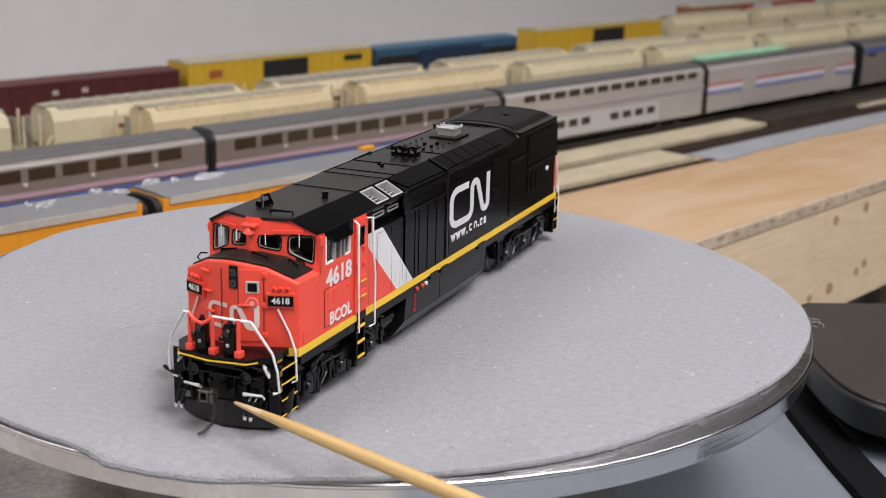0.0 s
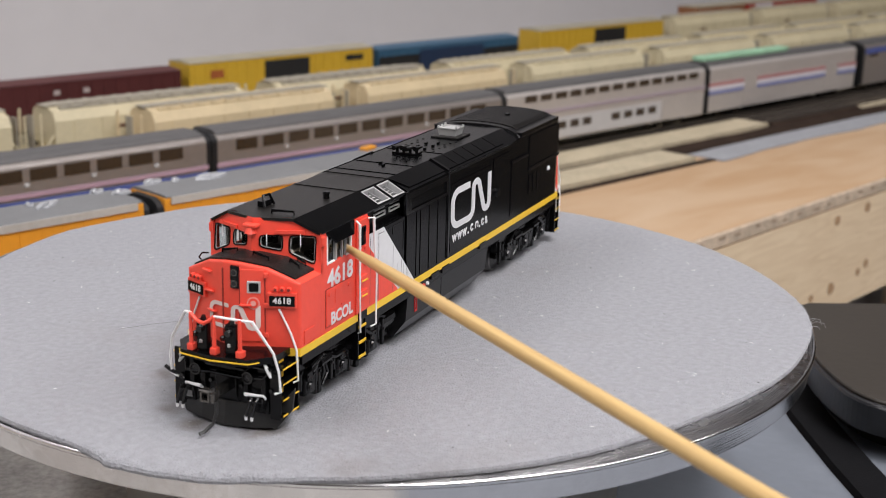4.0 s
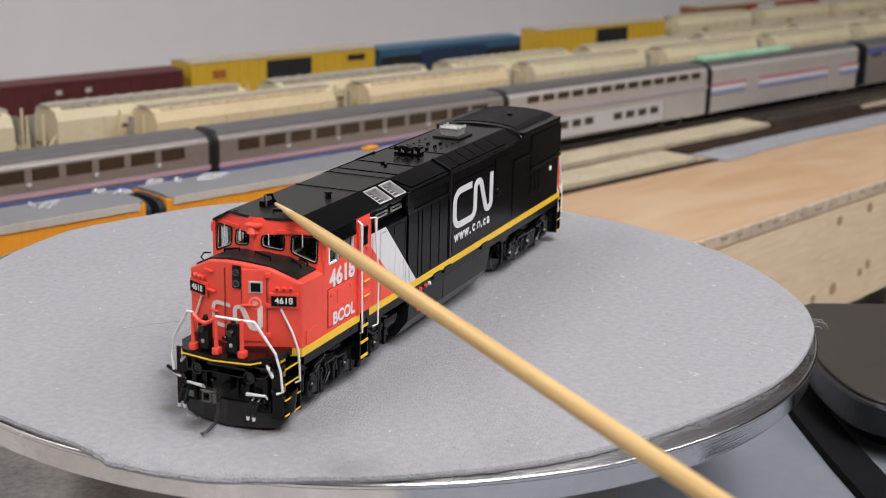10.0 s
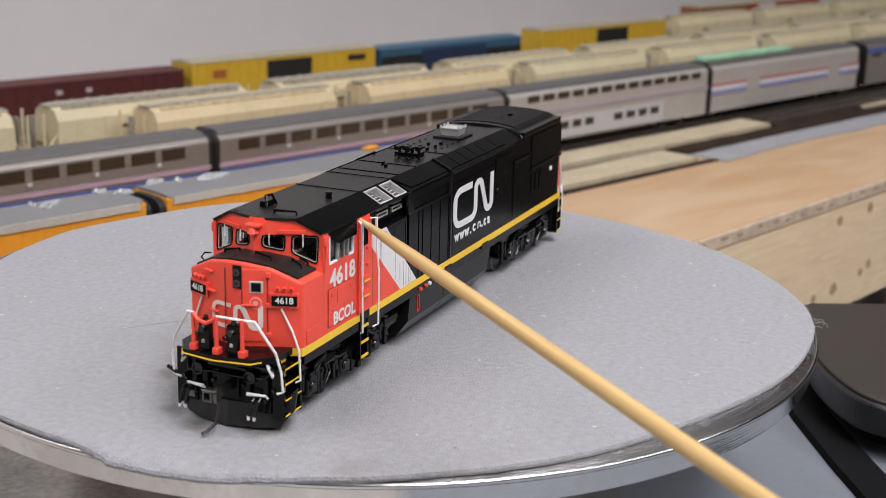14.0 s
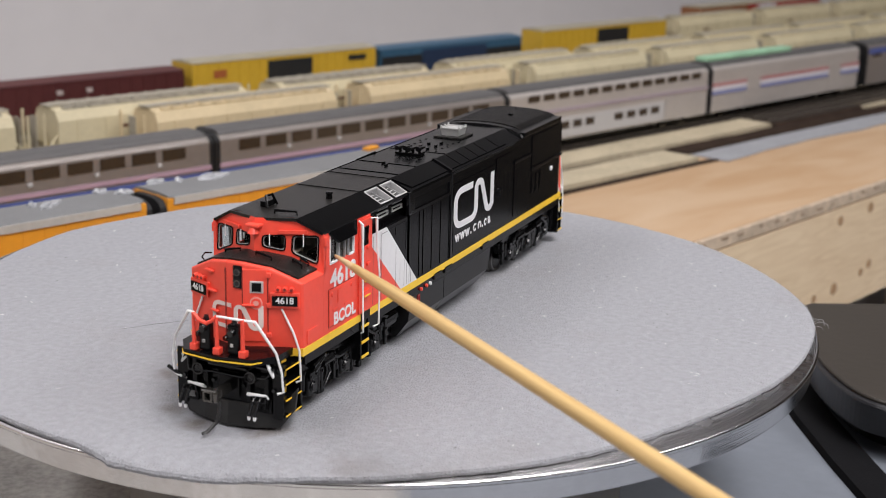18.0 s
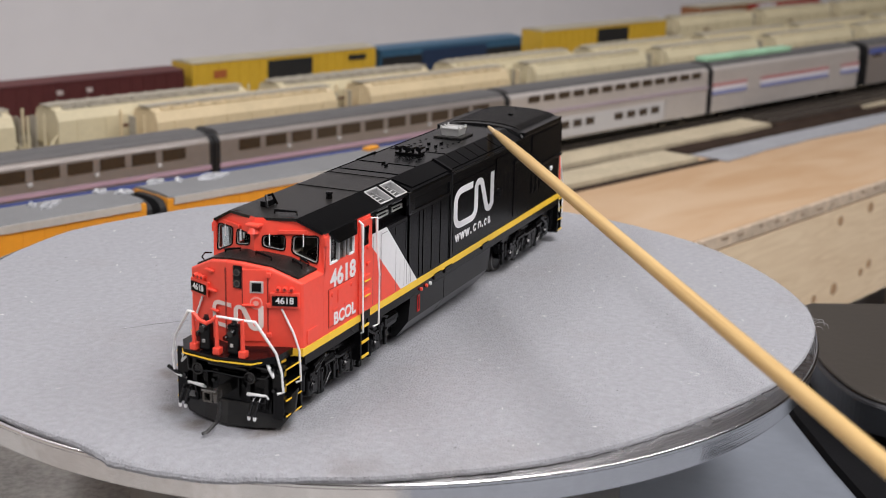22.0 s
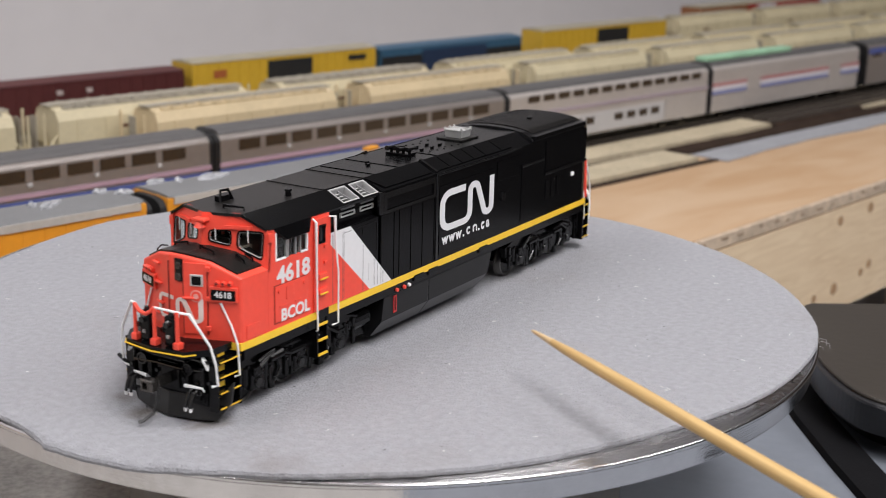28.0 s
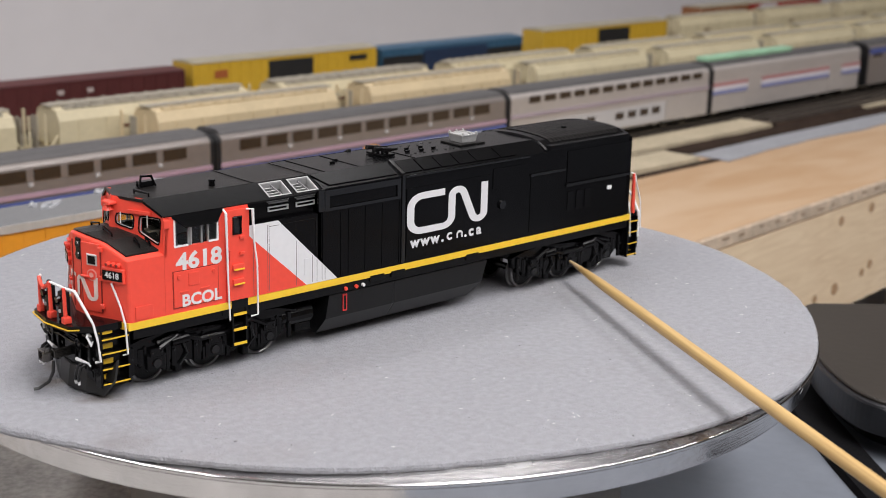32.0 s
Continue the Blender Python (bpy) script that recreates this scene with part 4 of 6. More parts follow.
# black walkway on top of the nose
ys2 = [16.0, 9.3, 2.5, -2.5, -9.3, -16.0]
lp("nose_walkway", grid_sheet(bmesh.new(), lambda i, j: ((nose_x(ys2[i]) - 1.3, 94.6)[j], ys2[i], nose_z(ys2[i]) + 0.55), 6, 2, [], (0, 0, -0.5)), ROOFBLACK, nose, "black non-slip top of the nose")
for x, y, d in ((108.0, 5.0, 2.4), (106.0, -6.0, 2.4), (103.0, 12.6, 1.4), (99.6, 13.0, 1.2)):
    lp("step_grab", tube(bmesh.new(), [(x, y - d, nose_z(y - d) + 0.5), (x, y - d, nose_z(y - d) + 1.4), (x, y + d, nose_z(y + d) + 1.4), (x, y + d, nose_z(y + d) + 0.5)], 0.25, 5), UNDER, nose)
lp("mirror_bracket", tube(bmesh.new(), [(99.0, -17.4, 42.4), (100.4, -18.8, 42.6), (102.4, -18.6, 41.8), (102.6, -17.4, 41.0)], 0.22, 5), UNDER, nose)

# cab front, two raked panes a side
cols = [0.0, 2.0, 7.8, 9.5, 16.2, 17.8]


def cab_pt(sgn):
    def pt(i, j):
        y = cols[i]
        top = 55.9 if y <= 10.6 else 55.9 - (y - 10.6) * 4.0 / 7.2
        z = (nose_z(y) - 0.8, nose_z(y) + 1.7, min(51.0, top - 1.6), top)[j]
        return (cab_x(y, z), sgn * y, z)
    return pt


for sgn in (1, -1):
    pt = cab_pt(sgn)
    front = lp("cab_front", grid_sheet(bmesh.new(), pt, 6, 4, [(1, 1), (3, 1)], (-0.9, 0, 0)), RED, None, "orange-red cab front with raked windows")
    for i in (1, 3):
        q = [Vector(pt(*k)) for k in ((i, 1), (i + 1, 1), (i + 1, 2), (i, 2))]
        pane = lp("windscreen", loft(bmesh.new(), [[p + Vector((-0.55, 0, 0)) for p in q], [p + Vector((-0.35, 0, 0)) for p in q]]), GLASS, front, "clear windscreen pane")
        pane.visible_shadow = False
        # gasket with rounded corners
        ring = []
        for k in range(4):
            p, a, b = q[k], q[k - 1], q[(k + 1) % 4]
            da, db = (a - p).normalized(), (b - p).normalized()
            for f in (0.0, 0.5, 1.0):
                ring.append(p + da * 1.0 * (1 - f) ** 2 + db * 1.0 * f ** 2)
        ring = [p + Vector((0.08, 0, 0)) for p in ring]
        lp("gasket", tube(bmesh.new(), ring + ring[:1], 0.22, 6), UNDER, front, "black rubber window gasket")
        # pale ring drawn in as the highlight on the bevelled pane edge
        inner = [p.lerp(sum(ring, Vector()) / len(ring), 0.09) + Vector((-0.25, 0, 0)) for p in ring]
        lp("pane_glint", tube(bmesh.new(), inner + inner[:1], 0.14, 5), INTAKE, front, "pale ring standing in for the pane edge highlight")
        for k in range(4):
            p, a, b = q[k], q[k - 1], q[(k + 1) % 4]
            da, db = (a - p).normalized(), (b - p).normalized()
            tri = [p, p + da * 1.0, p + (da + db) * 0.22, p + db * 1.0]
            lp("corner_fillet", loft(bmesh.new(), [tri, [v + Vector((-0.5, 0, 0)) for v in tri]]), RED, front)
    w = Vector(pt(1, 2)).lerp(Vector(pt(2, 2)), 0.35 if sgn > 0 else 0.6)
    lp("wiper", tube(bmesh.new(), [w + Vector((0.7, 0, 0.6)), w + Vector((0.8, 0.1, -2.6))], 0.15, 5), RAILWHITE, front)
    w = Vector(pt(3, 2)).lerp(Vector(pt(4, 2)), 0.45)
    lp("wiper", tube(bmesh.new(), [w + Vector((0.7, 0, 0.8)), w + Vector((0.8, 0.1, -3.0))], 0.15, 5), RAILWHITE, front)
    a, b = Vector(pt(1, 2)), Vector(pt(4, 2))
    lp("visor", slab(bmesh.new(), [(0, 0), (1, 0), (1, 1), (0, 1)], a.lerp(b, 0.30) + Vector((0, 0, 0.7)), (b - a) * 0.50, (0, 0, 0.9), (1, 0, 0), 0.9), RED, front)

# cab sides
for sgn in (1, -1):
    us, vs = [68.4, 78.6, 94.0, 97.3], [22.3, 42.2, 50.4, 52.0]
    sidep = lp("cab_side", holed(bmesh.new(), (0, sgn * HW, 0), (1, 0, 0), (0, 0, 1), (0, sgn, 0), us, vs, [(1, 1)], 0.9), RED, None, "orange-red cab side with a sliding window")
    g = lp("side_window", bx(78.6, 94.0, sgn * (HW - 0.6), sgn * (HW - 0.45), 42.2, 50.4), GLASS, sidep, "clear sliding window")
    g.visible_shadow = False
    for x, w, m in ((79.1, 0.28, RAILWHITE), (82.4, 0.2, CHEEK), (84.6, 0.25, CHEEK), (88.2, 0.2, SILVER), (89.0, 0.2, CHEEK), (93.7, 0.28, RAILWHITE)):
        lp("window_bar", bx(x - w, x + w, sgn * (HW - 0.5), sgn * (HW + 0.12), 42.3, 50.3), m, sidep, "pale sliding window bar")
    for x0, x1 in ((79.0, 82.2), (89.2, 93.8)):
        lp("window_sill", bx(x0, x1, sgn * (HW - 0.4), sgn * (HW + 0.14), 42.1, 42.6), RAILWHITE, sidep)
    # unseen black sheet added so that the side window looks dark inside
    lp("dark_backing", bx(80.0, 87.0, sgn * (HW - 4.2), sgn * (HW - 4.0), 39.5, 50.0), UNDER, sidep, "black sheet added to darken the cab behind the window")
    lp("sunshade", loft(bmesh.new(), [[(95.0, sgn * 17.6, 52.1), (76.6, sgn * 17.6, 52.1), (80.0, sgn * 19.4, 48.2), (90.5, sgn * 19.4, 48.2)], [(95.0, sgn * 17.6, 51.5), (76.6, sgn * 17.6, 51.5), (80.0, sgn * 18.9, 47.8), (90.5, sgn * 18.9, 47.8)]]), BLACK, sidep, "black sunshade over the side window")
    # recessed door with a porthole-like tall window
    door = lp("cab_door", holed(bmesh.new(), (0, sgn * (HW + 0.55), 0), (1, 0, 0), (0, 0, 1), (0, sgn, 0), [68.3, 71.0, 74.2, 76.4], [22.6, 43.0, 48.6, 50.6], [(1, 1)], 1.4), RED, None, "orange-red cab door with a small window")
    pane = lp("pane", bx(70.8, 74.4, *sorted((sgn * (HW + 0.02), sgn * (HW + 0.2))), 42.8, 48.8), LENS, door, "dark door pane")
    lp("gasket", tube(bmesh.new(), [(71.2, sgn * (HW + 0.6), 43.2), (74.0, sgn * (HW + 0.6), 43.2), (74.0, sgn * (HW + 0.6), 48.4), (71.2, sgn * (HW + 0.6), 48.4), (71.2, sgn * (HW + 0.6), 43.2)], 0.25, 5), UNDER, door)
    for z in (42.0, 37.0):
        lp("latch", bx(70.3, 72.0, sgn * (HW + 0.5), sgn * (HW + 1.2), z - 0.5, z + 0.5, 0.15), RED, door)
    for z in (33.0, 28.4):
        step = lp("door_step", bx(70.6, 74.6, sgn * (HW + 0.5), sgn * (HW + 1.3), z - 0.9, z + 0.9, 0.15), RED, door)
        lp("step_edge", bx(70.7, 74.4, sgn * (HW + 1.25), sgn * (HW + 1.5), z - 0.9, z - 0.45), YELLOW, step, "yellow step edge")
    lp("battery_box_door", bx(79.4, 94.5, sgn * HW, sgn * (HW + 0.3), 24.0, 34.8, 0.12), RED, sidep)
    lp("panel_gap", holed(bmesh.new(), (0, sgn * (HW + 0.06), 0), (1, 0, 0), (0, 0, 1), (0, sgn, 0), [79.15, 79.38, 94.52, 94.75], [23.7, 23.95, 34.85, 35.1], [(1, 1)], 0.3), GAPRED, sidep)
    lp("filter_grille", bx(86.0, 89.6, sgn * (HW + 0.28), sgn * (HW + 0.5), 30.0, 34.0, 0.1), RED, sidep)
    for x in (92.8, 81.0):
        lp("knob", cyl(bmesh.new(), (x, sgn * HW, 33.2), (x, sgn * (HW + 0.65), 33.2), 0.75, 0.6, 10), RED, sidep)
    lp("hatch", bx(101.5, 107.2, sgn * HW, sgn * (HW + 0.3), 22.9, 26.8, 0.1), RED, nose)
    lp("marker", bx(95.4, 97.4, sgn * (HW - 0.3), sgn * (HW + 0.6), 48.2, 51.0, 0.3), RED, sidep)

for sgn in (1, -1):
    lp("door_handle", tube(bmesh.new(), [(75.6, sgn * (HW + 0.5), 38.6), (75.6, sgn * (HW + 1.1), 38.6), (75.6, sgn * (HW + 1.1), 35.6), (75.6, sgn * (HW + 0.5), 35.6)], 0.22, 6), RED)
    for x in (84.0, 91.0):
        lp("louvre_bar", bx(x - 1.6, x + 1.6, *sorted((sgn * (HW + 0.28), sgn * (HW + 0.48))), 28.2, 28.8, 0.08), RED)
lp("cab_floor", bx(69.5, 104.0, -16.8, 16.8, 38.6, 39.4), CABGREY)
lp("cab_bulkhead", bx(68.2, 69.4, -16.8, 16.8, 22.5, 51.8), CABGREY)
for y in (9.0, -9.0):
    seat = lp("cab_seat", bx(80.0, 86.0, y - 3, y + 3, 39.5, 43.0, 0.6), UNDER)
    lp("seat_back", bx(79.0, 80.6, y - 3, y + 3, 42.0, 49.0, 0.6), UNDER, seat)
lp("control_stand", bx(93.0, 97.0, 2.0, 9.0, 39.5, 46.0, 0.5), CABGREY)

# cab roof: a flat crown and two slopes, with openings for the sloping intakes
crown = [(103.6, 0.0, 55.95), (99.9, 10.6, 55.9), (40.2, 10.6, 55.9), (40.2, -10.6, 55.9), (99.9, -10.6, 55.9)]
roof = lp("cab_roof", loft(bmesh.new(), [[(x, y, z - 0.8) for x, y, z in crown], crown]), ROOFBLACK, None, "matte black cab roof with sloping sides")
INTAKES = ((51.4, 60.5), (41.2, 50.0))
SLOPE_X = [97.2, 60.1, 51.8, 49.6, 41.6, 40.2]
SLOPE_V = [0.0, 0.12, 0.88, 1.0]
for sgn in (1, -1):
    sn = Vector((0, sgn * 3.95, 7.4)).normalized()

    def slope_pt(i, j, sgn=sgn):
        v = SLOPE_V[j]
        return (SLOPE_X[i] + (2.7 * v if i == 0 else 0.0), sgn * (18.0 - 7.4 * v), 51.95 + 3.95 * v)
    lp("roof_slope", grid_sheet(bmesh.new(), slope_pt, 6, 4, [(1, 1), (3, 1)], -sn * 0.8), BLACK, roof, "sloping side of the cab roof")
lp("roof_seam", bx(61.2, 62.0, -10.5, 10.5, 55.85, 56.15), ROOFBLACK, roof)
lp("roof_seam", bx(40.4, 41.2, -10.5, 10.5, 55.85, 56.15), ROOFBLACK, roof)

# hood behind the cab: full width below, cut back under the roof overhang
lp("equipment_bay", bx(42.0, 68.2, -HW, HW, 22.3, 45.0, 0.25), BLACK, None, "black equipment bay behind the cab")
lp("bay_upper", bx(42.0, 68.0, -15.2, 15.2, 45.05, 50.9), BLACK)

SEC = [(HW, 22.3), (HW, 52.4), (10.6, 55.9)]


def hood_ring(x, sec):
    return mirror([(x, y, z) for y, z in sec])


hood = lp("hood", loft(bmesh.new(), [hood_ring(x, SEC) for x in (40.15, -61.0)]), BLACK, None, "black engine hood with panelled sides")
RSEC = [(HW, 22.3), (HW, 52.8), (17.7, 53.3), (16.6, 54.0), (12.5, 55.7), (8.0, 56.4), (3.0, 56.7)]
lp("radiator_hood", loft(bmesh.new(), [hood_ring(-61.0, [(HW, 22.3), (HW, 52.6), (17.5, 52.8), (16.0, 53.4), (12.2, 55.1), (8.0, 55.9), (3.0, 56.1)]), hood_ring(-61.6, RSEC), hood_ring(-106.0, RSEC),
                               hood_ring(-108.9, [(HW - 0.6, 22.3), (HW - 0.6, 52.2), (16.9, 52.8), (15.8, 53.5), (12.0, 55.0), (8.0, 55.7), (3.0, 56.0)])]), BLACK, None, "black radiator section with a domed top")
lp("radiator_grille", loft(bmesh.new(), [hood_ring(x, [(14.6, 54.9), (12.5, 55.95), (8.0, 56.7), (3.0, 57.0)]) for x in (-66.0, -104.0)]), ROOFBLACK, None, "dull black radiator grille on the roof")
for sgn in (1, -1):
    lip = lp("radiator_lip", bx(-106.0, -62.4, *sorted((sgn * 14.2, sgn * 18.15)), 52.7, 54.5, 0.3), BLACK, None, "black box ledge along the radiator")
    lp("lip_edge", bx(-105.8, -62.6, *sorted((sgn * 17.7, sgn * 18.25)), 54.2, 54.6, 0.15), GLOSSBLACK, lip)

# sill, yellow stripe and frame
stripe = lp("sill_stripe", bx(-109.2, 109.6, -HW - 0.25, HW + 0.25, 20.1, 22.28), YELLOW, None, "golden yellow stripe along the sill")
lp("frame", bx(-108.0, 108.0, -HW + 0.1, HW - 0.1, 17.2, 20.08), UNDER, None, "black underframe")
lp("nose_base", loft(bmesh.new(), [[(nose_x(y) + 0.12, y, z) for y in ys] + [(108.0, y, z) for y in ys[::-1]] for z in (20.1, 22.28)]), YELLOW, None, "golden yellow stripe under the nose")

# paint panels on the left and right flank
for sgn in (1, -1):
    for name, poly, m in (("white_panel", [(68.2, 44.9), (57.4, 44.9), (34.4, 22.4), (46.8, 22.4), (68.2, 41.8)], WHITE), ("red_panel", [(68.2, 41.75), (46.75, 22.4), (68.2, 22.4)], RED)):
        bm = slab(bmesh.new(), poly, (0, sgn * (HW + 0.02), 0), (1, 0, 0), (0, 0, 1), (0, sgn, 0), 0.10)
        lp(name, bm, m, None, {"white_panel": "white slanting paint panel", "red_panel": "orange-red wedge of paint"}[name])
    for x in (66.6, 61.4, 60.8, 50.6, 44.4, 42.6, 40.6, 39.4):
        z1 = 44.0 if x > 57 else 22.4 + (x - 34.4) * 21.4 / 23.0
        lp("panel_seam", bx(x - 0.07, x + 0.07, sgn * (HW + 0.10), sgn * (HW + 0.15), 22.9, z1), SEAM)
    lp("panel_seam", bx(57.0, 60.8, sgn * (HW + 0.10), sgn * (HW + 0.15), 43.4, 43.55), SEAM)
    for x0, x1, z in ((43.0, 56.2, 43.5),):
        lp("door_edge", bx(x0, x1, sgn * HW, sgn * (HW + 0.16), z, z + 0.16), GLOSSBLACK, hood)
    for x in (43.0, 50.8):
        lp("door_edge", bx(x - 0.1, x + 0.1, sgn * HW, sgn * (HW + 0.16), 34.5 if x < 45 else 41.0, 43.5), GLOSSBLACK, hood)
    lp("small_hatch", bx(44.9, 47.6, sgn * (HW + 0.10), sgn * (HW + 0.25), 25.6, 31.0, 0.05), WHITE)

# hood doors, frames and seams
for sgn in (1, -1):
    for x in (33.0, 29.9, 23.0, 15.9, 8.6):
        lp("door_seam", bx(x - 0.12, x + 0.12, sgn * HW, sgn * (HW + 0.18), 23.0, 44.4), BLACK, hood)
    lp("louvre_frame", holed(bmesh.new(), (0, sgn * (HW + 0.45), 0), (1, 0, 0), (0, 0, 1), (0, sgn, 0), [8.4, 9.9, 37.8, 39.6], [45.0, 46.0, 49.8, 51.8], [(1, 1)], 0.5), GLOSSBLACK, hood, "raised frame of an air intake")
    lp("collar", bx(39.8, 42.2, sgn * (HW - 0.5), sgn * (HW + 0.6), 45.2, 52.4, 0.2), GLOSSBLACK, hood)
    lp("door_seam", bx(40.6, 40.9, sgn * HW, sgn * (HW + 0.2), 30.0, 45.2), BLACK, hood)
    lp("collar", bx(6.4, 7.8, sgn * (HW - 0.5), sgn * (HW + 0.45), 22.6, 52.6, 0.2), GLOSSBLACK, hood)
    lp("ledge", bx(-52.0, 6.3, sgn * HW, sgn * (HW + 0.5), 51.6, 52.3, 0.15), GLOSSBLACK, hood)
    lp("access_panel", bx(-32.6, 5.6, sgn * HW, sgn * (HW + 0.3), 24.0, 47.8, 0.1), BLACK, hood)
    lp("access_panel", bx(-50.0, -34.0, sgn * HW, sgn * (HW + 0.3), 42.4, 49.6, 0.1), BLACK, hood)
    lp("access_panel", bx(-70.8, -53.0, sgn * HW, sgn * (HW + 0.25), 24.0, 44.4, 0.1), BLACK, hood)
    lp("sight_glass", cyl(bmesh.new(), (-38.6, sgn * HW, 36.2), (-38.6, sgn * (HW + 0.9), 36.2), 1.7, 1.5, 14), GLOSSBLACK, hood)
    lp("radiator_panel", bx(-107.6, -72.0, sgn * HW, sgn * (HW + 0.3), 39.6, 51.6, 0.1), BLACK, hood)
    lp("radiator_ledge", bx(-107.6, -71.5, sgn * HW, sgn * (HW + 0.7), 38.2, 39.4, 0.15), GLOSSBLACK, hood)
    lp("panel_ledge", bx(-70.8, -52.6, sgn * HW, sgn * (HW + 0.6), 44.4, 45.4, 0.15), GLOSSBLACK, hood)
    for x in (-74.5, -79.2, -83.9):
        lp("vent", bx(x - 1.6, x + 1.6, sgn * HW, sgn * (HW + 0.28), 29.0, 36.2, 0.1), UNDER, hood)
    lp("class_light", bx(-97.2, -94.8, *sorted((sgn * HW, sgn * (HW + 0.4))), 34.0, 35.6, 0.35), RAILWHITE, hood, "small white marker")
    # sloping roof shoulder panels
    n = Vector((0, sgn * 3.5, 7.2)).normalized()
    for x0, x1 in ((-2.0, 5.6), (-10.2, -2.6), (-18.4, -10.8), (-26.6, -19.0), (-38.0, -27.2), (-46.0, -38.6)):
        o = Vector((0, sgn * 17.2, 52.75))
        e = Vector((0, sgn * -6.2, 3.02))
        lp("roof_hatch", slab(bmesh.new(), [(x0, 0.06), (x1, 0.06), (x1, 0.94), (x0, 0.94)], o, (1, 0, 0), e, n, 0.28), BLACK, hood)
    o = Vector((0, sgn * 17.2, 52.75))
    lp("roof_hatch", slab(bmesh.new(), [(9.0, 0.06), (37.0, 0.06), (40.5, 0.94), (9.0, 0.94)], o, (1, 0, 0), Vector((0, sgn * -6.2, 3.02)), n, 0.28), BLACK, hood)
    lp("shoulder_rib", slab(bmesh.new(), [(6.4, -0.05), (7.8, -0.05), (7.8, 1.05), (6.4, 1.05)], o, (1, 0, 0), Vector((0, sgn * -6.2, 3.02)), n, 0.7), GLOSSBLACK, hood)
    # silver intake trays let into the roof slope
    sn = Vector((0, sgn * 3.95, 7.4)).normalized()
    fr, ee = Vector((0, sgn * 18.0, 51.95)), Vector((0, sgn * -7.4, 3.95))
    for x0, x1 in INTAKES:
        ib = lp("intake_frame", holed(bmesh.new(), fr + sn * 0.14, (1, 0, 0), ee, sn, [x0 + 0.3, x0 + 0.75, x1 - 0.75, x1 - 0.3], [0.10, 0.15, 0.85, 0.90], [(1, 1)], 0.9), INTAKE, None, "pale frame of a sloping roof intake")
        u0, u1 = x0 + 0.6, x1 - 0.6
        lp("intake_tray", slab(bmesh.new(), [(u0, 0.13), (u1, 0.13), (u1, 0.87), (u0, 0.87)], fr - sn * 2.5, (1, 0, 0), ee, sn, 0.15), DARKTRAY, ib)
        lp("cheek", loft(bmesh.new(), [[fr + Vector((x, 0, 0)) + ee * v - sn * d for v, d in ((0.14, 0.1), (0.86, 0.1), (0.86, 2.3), (0.14, 2.3))] for x in (u0 - 0.1, u0 + 0.25)]), INTAKE, ib, "pale side of the intake")
        lp("cheek", loft(bmesh.new(), [[fr + Vector((x, 0, 0)) + ee * v - sn * d for v, d in ((0.14, 0.1), (0.86, 0.1), (0.86, 2.3), (0.14, 2.3))] for x in (u1 - 0.25, u1 + 0.1)]), INTAKE, ib)
        lp("intake_back", loft(bmesh.new(), [[fr + Vector((x, 0, 0)) + ee * v - sn * d for v, d in ((0.83, 0.1), (0.86, 0.1), (0.86, 2.3), (0.74, 2.3))] for x in (u0 + 0.26, u1 - 0.26)]), CHEEK, ib)
        for k in range(4):
            v = 0.20 + 0.15 * k
            lp("slat", loft(bmesh.new(), [[fr + Vector((x, 0, 0)) + ee * (v + dv) - sn * d for dv, d in ((0.0, 0.7), (0.035, 0.7), (0.10, 2.0), (0.065, 2.0))] for x in (u0 + 2.6 + 0.5 * k, u1 - 0.3)]), INTAKE, ib)
        lp("divider", loft(bmesh.new(), [[fr + Vector((x + 2.0 * (v - 0.15), 0, 0)) + ee * v - sn * d for v, d in ((0.15, 0.5), (0.84, 0.5), (0.84, 2.3), (0.15, 2.3))] for x in (u0 + 2.3, u0 + 2.55)]), CHEEK, ib)
        lp("vent_plate", slab(bmesh.new(), [(x0 + 0.4, 49.7), (x1 - 1.6, 49.7), (x1 - 0.4, 51.2), (x0 + 1.6, 51.2)], (0, sgn * 15.25, 0), (1, 0, 0), (0, 0, 1), (0, sgn, 0), 0.35), CHEEK, ib)
        lp("vent_outline", holed(bmesh.new(), (0, sgn * 15.75, 0), (1, 0, 0), (0, 0, 1), (0, sgn, 0), [x0 + 0.5, x0 + 0.9, x1 - 1.4, x1 - 1.0], [47.4, 47.75, 48.55, 48.9], [(1, 1)], 0.5), SILVER, ib)

# roof fittings
vent = lp("exhaust_outlet", loft(bmesh.new(), [[(-39.0, -3.2, 56.55), (-32.6, -3.2, 56.55), (-32.6, 3.2, 56.55), (-39.0, 3.2, 56.55)], [(-39.4, -3.6, 59.0), (-32.2, -3.6, 59.0), (-32.2, 3.6, 59.0), (-39.4, 3.6, 59.0)]]), SILVER, None, "silver-grey exhaust outlet with studs")
lp("outlet_lip", holed(bmesh.new(), (0, 0, 59.4), (1, 0, 0), (0, 1, 0), (0, 0, 1), [-39.6, -38.9, -32.7, -32.0], [-3.8, -3.1, 3.1, 3.8], [(1, 1)], 0.4), SILVER, vent)
lp("outlet_base", bx(-41.8, -29.8, -5.4, 5.4, 55.9, 56.5, 0.2), ROOFBLACK)
for x in (-39.0, -35.8, -32.6):
    for y in (-3.45, 3.45):
        lp("lug", bx(x - 0.35, x + 0.35, y - 0.35, y + 0.35, 59.35, 60.1, 0.1), SILVER, vent)
